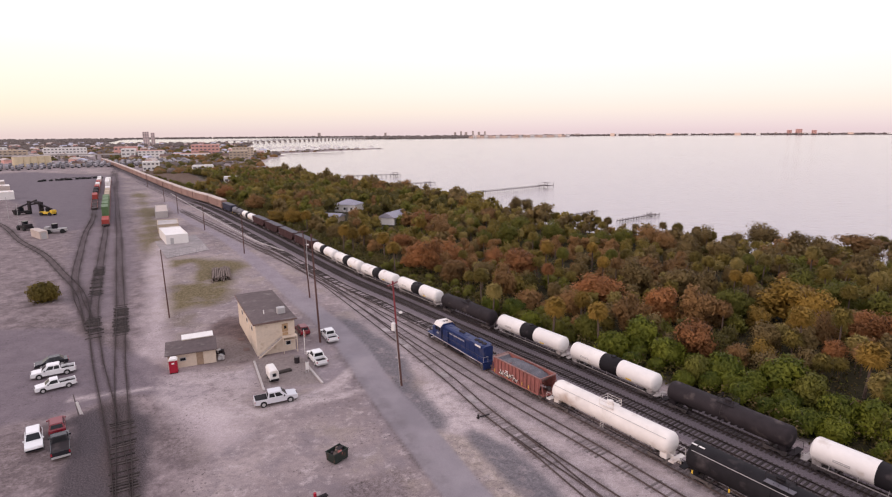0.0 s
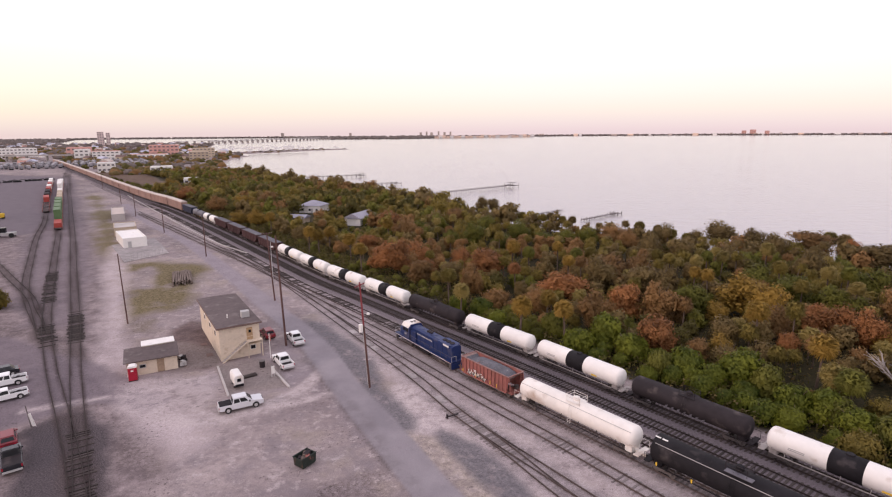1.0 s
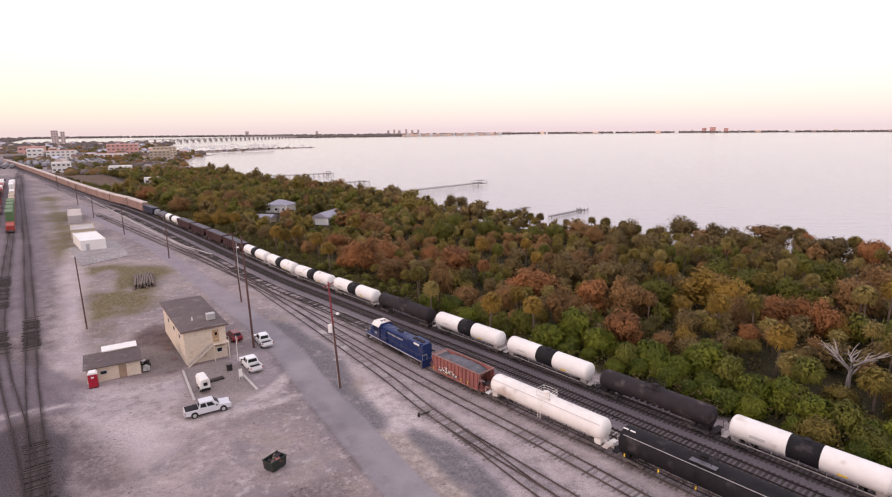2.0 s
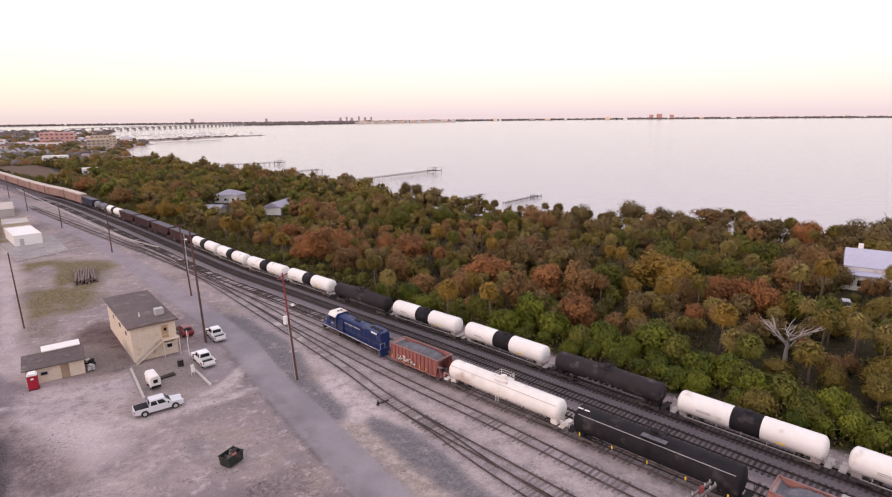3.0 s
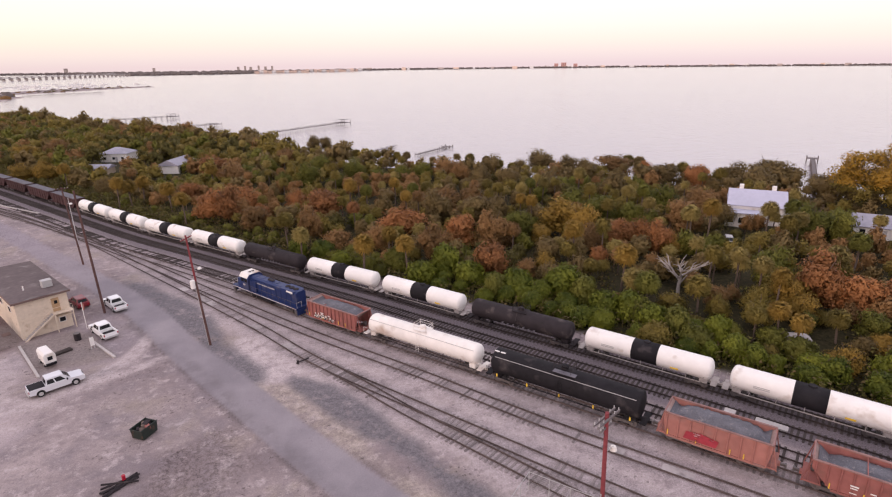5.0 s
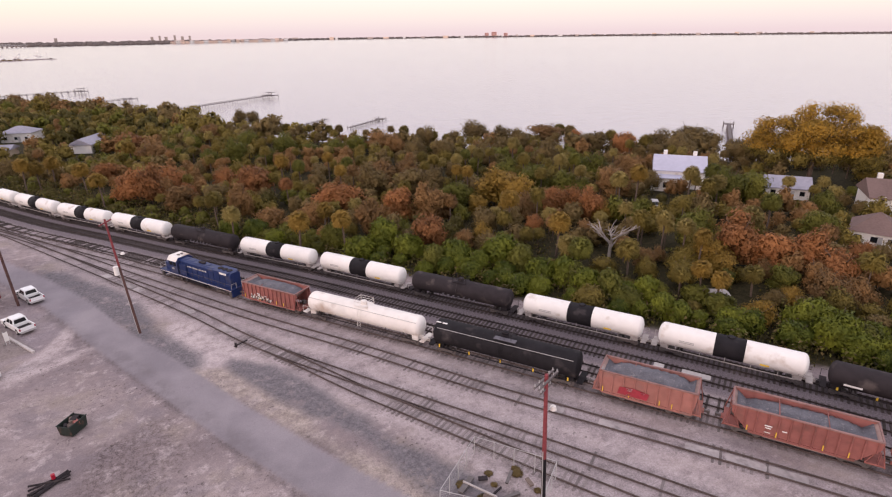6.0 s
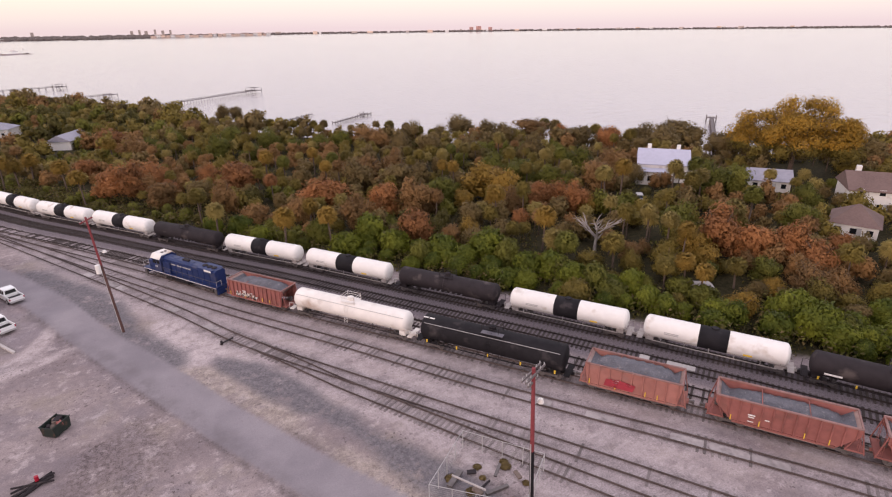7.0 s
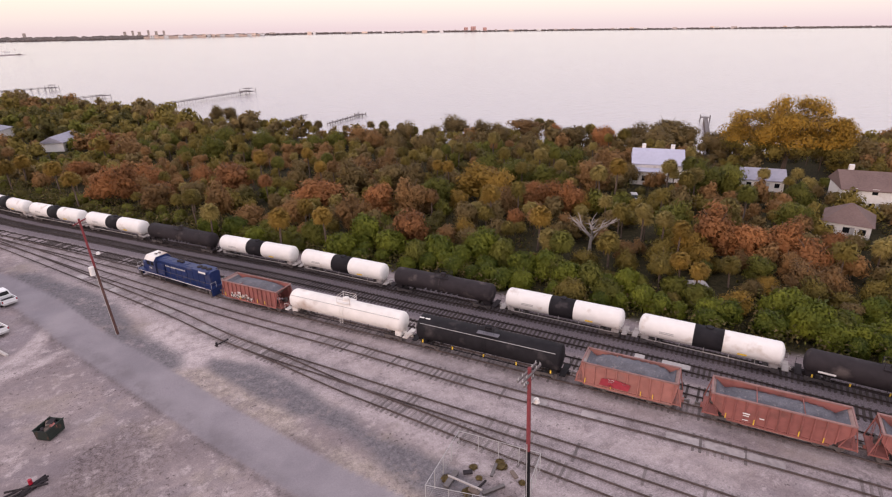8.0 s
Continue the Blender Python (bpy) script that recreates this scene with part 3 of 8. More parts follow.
    def grass(q, w):
        g = np.zeros(len(q))
        for poly, s in (([(-82, 158), (-72, 163), (-58, 155), (-49, 132), (-48, 118), (-55, 110), (-51, 101), (-53, 97.5), (-57, 104), (-65, 119)], 1.0),
                        ([(-214, 381), (-174, 326), (-118, 227), (-82, 161), (-89, 161), (-127, 228)], 0.95),
                        ([(-54, 98), (-50, 102), (-53, 109), (-57, 106)], 0.8)):
            g = np.maximum(g, s * ramp01(depth(poly, q) + w * 1.3, -2, 3))
        g *= 1 - 0.85 * ramp01(depth([(-75, 146), (-73, 154), (-68, 150), (-61, 132), (-67, 130)], q) + w * 0.6, -1, 1)
        return g
    attr("grass", of(grass))
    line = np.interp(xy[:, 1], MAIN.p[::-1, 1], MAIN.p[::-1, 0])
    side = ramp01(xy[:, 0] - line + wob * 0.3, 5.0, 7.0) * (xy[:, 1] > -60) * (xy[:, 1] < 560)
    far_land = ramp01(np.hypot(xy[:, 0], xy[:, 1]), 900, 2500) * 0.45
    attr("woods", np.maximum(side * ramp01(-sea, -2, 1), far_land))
    attr("beach", ramp01(sea, -5, -1) * (xy[:, 1] > 440))
    m_ = bpy.data.materials.new("ground")
    m_.use_nodes = True
    nd, lk = m_.node_tree.nodes, m_.node_tree.links
    p = nd["Principled BSDF"]
    p.inputs["Roughness"].default_value, p.inputs["Specular IOR Level"].default_value = 0.95, 0.15
    tc = nd.new("ShaderNodeTexCoord")

    def tex(scale, detail=6, rough=0.6):
        t = nd.new("ShaderNodeTexNoise")
        t.inputs["Scale"].default_value, t.inputs["Detail"].default_value, t.inputs["Roughness"].default_value = scale, detail, rough
        lk.new(tc.outputs["Object"], t.inputs["Vector"])
        return t.outputs[0]

    def span(src, a, b, c=0.0, d=1.0):
        r = nd.new("ShaderNodeMapRange")
        for key, v in (("From Min", a), ("From Max", b), ("To Min", c), ("To Max", d)):
            r.inputs[key].default_value = v
        lk.new(src, r.inputs["Value"])
        return r.outputs[0]

    def mix(fac, x, y, mode="MIX"):
        k = nd.new("ShaderNodeMixRGB")
        k.blend_type = mode
        if isinstance(fac, float):
            k.inputs[0].default_value = fac
        else:
            lk.new(fac, k.inputs[0])
        for s, v in ((1, x), (2, y)):
            if isinstance(v, tuple):
                k.inputs[s].default_value = (*v, 1)
            else:
                lk.new(v, k.inputs[s])
        return k.outputs[0]

    def times(x, y):
        k = nd.new("ShaderNodeMath")
        k.operation = "MULTIPLY"
        lk.new(x, k.inputs[0])
        if isinstance(y, float):
            k.inputs[1].default_value = y
        else:
            lk.new(y, k.inputs[1])
        return k.outputs[0]

    def at(name):
        k = nd.new("ShaderNodeAttribute")
        k.attribute_name = name
        return k.outputs["Fac"]

    broad, mid, fine, grit = tex(0.045, 5), tex(0.22, 7, 0.65), tex(1.3, 8, 0.7), tex(7.0, 6, 0.75)
    col = mix(span(broad, 0.38, 0.62), (0.225, 0.186, 0.182), (0.40, 0.340, 0.320))
    col = mix(times(span(mid, 0.48, 0.64), 0.75), col, (0.225, 0.195, 0.20))
    col = mix(times(span(fine, 0.48, 0.66), 0.6), col, (0.165, 0.14, 0.14))
    col = mix(times(span(tex(0.5, 8, 0.75), 0.53, 0.62), 0.6), col, (0.50, 0.44, 0.42))
    col = mix(times(span(tex(0.09, 6, 0.7), 0.52, 0.64), 0.55), col, (0.28, 0.235, 0.185))
    stain = tex(0.33, 9, 0.78)
    col = mix(times(at("soil"), 0.9), col, mix(span(stain, 0.42, 0.60), (0.145, 0.117, 0.116), (0.305, 0.254, 0.247)))
    col = mix(times(at("debris"), span(tex(1.9, 8, 0.8), 0.44, 0.58)), col, mix(span(grit, 0.4, 0.6), (0.035, 0.028, 0.026), (0.14, 0.11, 0.10)))
    col = mix(at("dirt"), col, mix(span(stain, 0.4, 0.6), (0.075, 0.050, 0.045), (0.17, 0.122, 0.112)))
    col = mix(at("field"), col, mix(span(mid, 0.35, 0.65), (0.105, 0.066, 0.045), (0.17, 0.12, 0.085)))
    col = mix(times(at("grass"), span(tex(0.13, 7, 0.7), 0.33, 0.45, 0.5, 1.0)), col, mix(span(fine, 0.35, 0.65), (0.098, 0.082, 0.036), (0.225, 0.182, 0.105)))
    col = mix(times(at("dust"), span(mid, 0.3, 0.6, 0.4, 1.0)), col, (0.49, 0.425, 0.415))
    col = mix(at("lot"), col, mix(span(mid, 0.35, 0.7), (0.150, 0.130, 0.142), (0.190, 0.165, 0.175)))
    col = mix(at("paved"), col, mix(span(mid, 0.35, 0.7), (0.150, 0.126, 0.140), (0.205, 0.174, 0.186)))
    col = mix(at("road"), col, mix(span(mid, 0.38, 0.66), (0.262, 0.231, 0.246), (0.315, 0.280, 0.292)))
    col = mix(times(at("verge"), span(stain, 0.42, 0.56)), col, (0.135, 0.115, 0.113))
    col = mix(times(at("straw"), span(stain, 0.38, 0.54, 0.25, 1.0)), col, mix(span(tex(0.8, 8, 0.75), 0.4, 0.62), (0.45, 0.39, 0.335), (0.25, 0.212, 0.180)))
    col = mix(times(at("pale"), span(tex(0.6, 8, 0.75), 0.38, 0.52, 0.15, 1.0)), col, (0.50, 0.44, 0.42))
    col = mix(times(at("tar"), span(stain, 0.36, 0.47, 0.2, 1.0)), col, mix(span(fine, 0.35, 0.7), (0.125, 0.119, 0.126), (0.205, 0.192, 0.195)))
    col = mix(at("pad"), col, mix(span(fine, 0.35, 0.65), (0.205, 0.175, 0.155), (0.275, 0.235, 0.215)))
    col = mix(times(times(span(tex(2.4, 3, 0.6), 0.575, 0.65), span(tex(0.16, 5, 0.7), 0.48, 0.60)), 0.8), col, (0.085, 0.068, 0.064))
    col = mix(times(at("rut"), span(fine, 0.3, 0.6, 0.35, 1.0)), col, (0.125, 0.105, 0.105))
    col = mix(at("gravel"), col, mix(span(grit, 0.38, 0.62), (0.034, 0.029, 0.031), (0.135, 0.115, 0.118)))
    col = mix(at("bed_old"), col, mix(span(stain, 0.40, 0.58), mix(span(grit, 0.35, 0.65), (0.12, 0.10, 0.097), (0.27, 0.235, 0.228)), mix(span(grit, 0.35, 0.65), (0.29, 0.25, 0.245), (0.47, 0.41, 0.40))))
    col = mix(times(at("bed_yard"), span(stain, 0.36, 0.56, 0.45, 1.0)), col, mix(span(grit, 0.38, 0.62), (0.040, 0.030, 0.028), (0.135, 0.105, 0.099)))
    col = mix(times(at("oil"), span(tex(0.9, 7, 0.75), 0.36, 0.55, 0.35, 1.0)), col, (0.062, 0.045, 0.043))
    col = mix(at("bed"), col, mix(span(grit, 0.35, 0.65), (0.115, 0.098, 0.104), (0.225, 0.195, 0.20)))
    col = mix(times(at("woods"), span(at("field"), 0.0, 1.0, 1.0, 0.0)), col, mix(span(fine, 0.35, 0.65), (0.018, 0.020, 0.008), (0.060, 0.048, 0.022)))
    col = mix(at("beach"), col, (0.45, 0.39, 0.34))
    col = mix(1.0, mix(1.0, mix(1.0, col, (0.99, 0.945, 0.965), "MULTIPLY"), span(grit, 0.25, 0.75, 0.66, 1.28), "MULTIPLY"), span(tex(2.6, 8, 0.8), 0.3, 0.7, 0.72, 1.22), "MULTIPLY")
    smooth = mix(1.0, mix(span(tex(0.12, 5, 0.6), 0.40, 0.62), (0.225, 0.199, 0.213), (0.285, 0.252, 0.264)), span(grit, 0.25, 0.75, 0.88, 1.10), "MULTIPLY")
    smooth = mix(times(at("rut"), span(stain, 0.40, 0.58)), smooth, (0.15, 0.128, 0.132))
    lk.new(mix(times(at("drive"), span(stain, 0.30, 0.46, 0.45, 1.0)), col, smooth), p.inputs["Base Color"])
    b = nd.new("ShaderNodeBump")
    b.inputs["Strength"].default_value, b.inputs["Distance"].default_value = 0.5, 0.12
    lk.new(fine, b.inputs["Height"])
    lk.new(b.outputs[0], p.inputs["Normal"])
    me.materials.append(m_)
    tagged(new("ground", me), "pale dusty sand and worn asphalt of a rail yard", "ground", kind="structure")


def build_water():
    m = bpy.data.materials.new("bay_water")
    m.use_nodes = True
    n, l = m.node_tree.nodes, m.node_tree.links
    p = n["Principled BSDF"]
    p.inputs["Base Color"].default_value = (0.37, 0.335, 0.35, 1)
    p.inputs["Roughness"].default_value, p.inputs["IOR"].default_value, p.inputs["Specular IOR Level"].default_value = 0.12, 1.33, 0.5
    tc, mp, t = n.new("ShaderNodeTexCoord"), n.new("ShaderNodeMapping"), n.new("ShaderNodeTexNoise")
    mp.inputs["Scale"].default_value = (0.10, 0.22, 0.1)
    mp.inputs["Rotation"].default_value = (0, 0, radians(12))
    t.inputs["Scale"].default_value, t.inputs["Detail"].default_value, t.inputs["Roughness"].default_value = 1.0, 6, 0.62
    l.new(tc.outputs["Object"], mp.inputs[0])
    l.new(mp.outputs[0], t.inputs["Vector"])
    b = n.new("ShaderNodeBump")
    b.inputs["Strength"].default_value, b.inputs["Distance"].default_value = 0.5, 0.9
    l.new(t.outputs[0], b.inputs["Height"])
    l.new(b.outputs[0], p.inputs["Normal"])
    s = Shape()
    ring = [(4940 * math.sin(radians(k)), 4940 * math.cos(radians(k))) for k in range(-46, 131, 4)]
    s.add([(-300, 20, -0.55)] + [(x, y, -0.55) for x, y in ring], [(0, i + 1, i) for i in range(1, len(ring))])
    single("water", s, m, "calm pale bay water with small ripples", "water", kind="structure")


build_ground()
build_water()


# ---- rails and sleepers ----
def rail_shape(line, off, s0, s1, step):
    s = Shape()
    ss = np.arange(s0, s1, step)
    prof = [(-0.06, 0.14), (-0.036, 0.29), (0.036, 0.29), (0.06, 0.14)]
    for u in ss:
        c, d = line.at(u), line.way(u)
        nrm = np.array([-d[1], d[0]])
        for w, z in prof:
            q = c + nrm * (off + w)
            s.v.append((q[0], q[1], z - 0.05))
    for k in range(len(ss) - 1):
        a, b = 4 * k, 4 * k + 4
        for i in range(3):
            s.f.append((a + i, b + i, b + i + 1, a + i + 1))
    return s


TIE_MESH = Shape().box((0, 0, 0.07), (0.24, 2.6, 0.16), chamfer=0.03)
TIE_DARK, TIE_OLD = TIE_MESH.mesh("tie", TIE), TIE_MESH.mesh("tie", OLD_TIE)


def lay_track(name, key, label, near=None, pitch=0.56, old=False, bare=0.0, shown=()):
    """Two rails on sleepers; sleepers of the near stretch are single pieces, those past it one mesh."""
    line = TRACKS[key]
    tr = thing(name, label, "railway track", "railway tracks", kind="structure")
    end = line.length
    start = 0.0
    for side in (-0.7525, 0.7525):
        part("rail", rail_shape(line, side, start, end, 2.0), RAIL_OLD if old else RAIL, tr)
    rest = Shape()
    a, b = near or (0, 0)
    for k, u in enumerate(np.arange(start, end, pitch)):
        x, y = line.at(u)
        if key.startswith("yard") and 72.5 < y < 91:
            continue
        if bare and random.random() < (0.55 if key.startswith("yard") and y < 70 else 0.14):
            continue
        if not any(g0 + random.uniform(-1.5, 2) < u < g1 + random.uniform(-2, 1.5) for g0, g1 in shown) and bare and noise.noise((x * 0.13, y * 0.13, 5.0)) * 0.5 + 0.5 + random.uniform(-0.12, 0.12) < bare:
            continue
        if math.hypot(x, y) > 330:
            continue
        turn = random.uniform(-1.2, 1.2)
        m = line.place(u, random.uniform(-0.025, 0.0) - (0.085 if old else 0.05)) @ pose(0, random.uniform(-0.05, 0.05) * (5 if key.startswith("yard") else 1), 0, 0, 0, turn * (3 if key.startswith("yard") else 1))
        if a < u < b:
            part("sleeper", TIE_OLD if old else TIE_DARK, None, tr, m=m)
        else:
            box = TIE_MESH
            k0 = len(rest.v)
            rest.v += [tuple(m @ Vector(v)) for v in box.v]
            rest.f += [tuple(i + k0 for i in f) for f in box.f]
    if rest.v:
        tagged(part("sleepers", rest, OLD_TIE if old else TIE, tr), kind="stuff")
    return tr


# ---- railway wagons, each built along x with its middle at the origin, wheels on the rails ----
RAILTOP = 0.26


def bogie(parent, x, wide=1.0):
    b = part("bogie", Shape().box((x, 0.98, 0.50 + RAILTOP), (1.9, 0.16, 0.30), chamfer=0.05).box((x, -0.98, 0.50 + RAILTOP), (1.9, 0.16, 0.30), chamfer=0.05)
             .box((x, 0, 0.62 + RAILTOP), (0.42, 2.3, 0.34)), STEEL, parent)
    for dx in (-0.88, 0.88):
        s = Shape()
        for y in (-0.76, 0.76):
            s.rod((x + dx, y - 0.07, 0.42 + RAILTOP), (x + dx, y + 0.07, 0.42 + RAILTOP), 0.42, n=14)
        s.rod((x + dx, -0.8, 0.42 + RAILTOP), (x + dx, 0.8, 0.42 + RAILTOP), 0.09, n=8)
        part("wheelset", s, STEEL, b)
    return b


def coupler(parent, x, sign):
    part("coupler", Shape().box((x + sign * 0.35, 0, 0.82 + RAILTOP), (0.8, 0.22, 0.24)).box((x + sign * 0.72, 0, 0.82 + RAILTOP), (0.2, 0.34, 0.34), chamfer=0.06), STEEL, parent)


def end_ladder(shape, x, y, z0, z1, wide=0.45):
    shape.rod((x, y - wide / 2, z0), (x, y - wide / 2, z1), 0.022, n=5).rod((x, y + wide / 2, z0), (x, y + wide / 2, z1), 0.022, n=5)
    k = z0 + 0.15
    while k < z1:
        shape.rod((x, y - wide / 2, k), (x, y + wide / 2, k), 0.018, n=5)
        k += 0.36
    return shape


def tank_car(label, paint, length=16.7, band=None, marks=False, dome_rail=True, radius=1.5, group="moving freight train", sill=None, graffiti=False, white_bars=True, patch=True, head=0.6):
    """A tank wagon: barrel on saddles, end platforms, ladders, top valve housing with a safety rail, grab marks."""
    w = thing("tank_car", label, "tank wagon", group)
    h = length / 2
    x1 = h - 0.85
    z = 2.52 + RAILTOP
    part("tank", Shape().barrel(-x1, x1, z, radius, head), paint, w, smooth=True)
    if band is not None:
        part("band", Shape().drum(-band, band, z, radius + 0.012), BLACK, w, "black painted middle band", smooth=True)
    for sg in (-1, 1):
        s = Shape().box((sg * (x1 - 0.9), 0, 1.15 + RAILTOP), (0.9, 2.0, 0.75), chamfer=0.1)
        s.box((sg * (h - 0.62), 0, 0.92 + RAILTOP), (0.65, 2.6, 0.12))
        s.box((sg * (h - 0.9), 0, 0.80 + RAILTOP), (1.8, 0.5, 0.35))
        for y in (-1.28, 1.28):
            s.rod((sg * (h - 0.35), y, 0.9 + RAILTOP), (sg * (h - 0.35), y, 1.95 + RAILTOP), 0.025, n=5)
            s.rod((sg * (h - 1.7), y, 0.9 + RAILTOP), (sg * (h - 1.7), y, 1.95 + RAILTOP), 0.025, n=5)
            s.rod((sg * (h - 0.35), y, 1.95 + RAILTOP), (sg * (h - 1.7), y, 1.95 + RAILTOP), 0.025, n=5)
        part("end_frame", s, sill or paint, w)
    s = Shape()
    for y in (-1.36, 1.36):
        s.box((0, y, 0.98 + RAILTOP), (2 * x1 - 2.2, 0.10, 0.10))
        k = -x1 + 2.2
        while k < x1 - 2.0:
            s.rod((k, y, 1.0 + RAILTOP), (k, y * 0.86, 1.75 + RAILTOP), 0.035, n=5)
            k += 2.6
    part("running_rail", s, sill or (CHARCOAL if paint is OLD_WHITE else paint), w)
    part("valve_housing", Shape().rod((0, 0, z + radius - 0.1), (0, 0, z + radius + 0.42), 0.42, 0.40, n=16).rod((0, 0, z + radius + 0.42), (0, 0, z + radius + 0.52), 0.34, 0.22, n=16)
         if band is None else Shape().rod((0, 0, z + radius - 0.1), (0, 0, z + radius + 0.16), 0.45, 0.42, n=14), BLACK if band is not None else (CHARCOAL if sill else paint), w)
    if dome_rail and band is None:
        steel = CHARCOAL if paint is not OLD_WHITE else OLD_WHITE
        for dx in (-1.0, 1.0):
            for y in (-0.85, 0.85):
                part("rail_post", Shape().rod((dx, y, z + radius * 0.75), (dx, y, z + radius + 0.75), 0.03, n=5), steel, w)
        for zz in (0.4, 0.75):
            for y in (-0.85, 0.85):
                part("safety_rail", Shape().rod((-1.0, y, z + radius + zz), (1.0, y, z + radius + zz), 0.026, n=5), steel, w)
            for dx in (-1.0, 1.0):
                part("safety_rail", Shape().rod((dx, -0.85, z + radius + zz), (dx, 0.85, z + radius + zz), 0.026, n=5), steel, w)
        for y in (-0.7, 0.7):
            part("platform", Shape().box((0, y, z + radius - 0.12), (2.0, 0.45, 0.05)), steel, w)
        lad = Shape()
        for dx in (-0.22, 0.22):
            lad.rod((dx, -radius - 0.14, 1.0 + RAILTOP), (dx, -radius - 0.10, z + 0.3), 0.022, n=5).rod((dx, -radius - 0.10, z + 0.3), (dx, -0.9, z + radius), 0.022, n=5)
        for k in range(8):
            lad.rod((-0.22, -radius - 0.13, 1.2 + RAILTOP + 0.26 * k), (0.22, -radius - 0.13, 1.2 + RAILTOP + 0.26 * k), 0.018, n=4)
        part("ladder", lad, sill or paint, w)
        if group == "parked wagon string":
            part("side_pipe", Shape().rod((-x1 + 0.6, -radius * 0.78, z + radius * 0.66), (x1 - 0.6, -radius * 0.78, z + radius * 0.66), 0.035, n=6), GREY_STEEL, w, "thin handrail along the tank")
    if marks:
        for k in range(5):
            x = -x1 + 1.0 + k * (2 * x1 - 2.0) / 4
            part("grab_mark", Shape().box((x, -1.43, 1.22 + RAILTOP), (0.16, 0.03, 0.42)), YELLOW, w, "yellow reflective strip")
        if white_bars:
            for x, ln in ((-x1 + 2.2, 1.6), (x1 - 2.8, 1.2)):
                part("lettering_bar", Shape().box((x, -radius * 0.99 - 0.01, z - 0.5), (ln, 0.04, 0.22)), WHITE, w, "unreadable white lettering")
    if head < 0.5:
        for x in (-x1 + 0.55, -x1 + 1.35):
            part("lettering_bar", Shape().box((x, -0.55, z + radius * 0.955), (0.6, 0.22, 0.05)), WHITE, w, "unreadable white lettering")
        part("walkway", Shape().box((0.3, -0.75, z + radius * 0.93), (2.6, 0.9, 0.05)), TANK_GREY, w, "grey worn walkway beside the dome")
    if graffiti:
        for k in range(7):
            q = random.uniform(0.15, 0.35)
            part("graffiti", Shape().slab([(-2.5 + k * 0.8, z - 0.95 - q), (-2.2 + k * 0.8, z - 1.0 - q * 0.5), (-2.05 + k * 0.8, z - 0.8 + q), (-2.4 + k * 0.8, z - 0.9 + q * 0.6)], -1.41, -1.38), TANK_GREY, w, "pale spray-painted scrawl")
    if patch and band is not None:
        part("placard", Shape().box((3.6, -radius * 0.93, z - 0.62), (0.9, 0.05, 0.22)), YELLOW, w, "small yellow label")
        for dz in (0.1, -0.1):
            part("lettering_bar", Shape().box((-4.4, -radius - 0.02, z + dz), (1.6, 0.03, 0.10)), GREY_STEEL, w, "unreadable grey lettering")
    for sg in (-1, 1):
        bogie(w, sg * (h - 2.5))
        coupler(w, sg * (h - 0.75), sg)
    return w


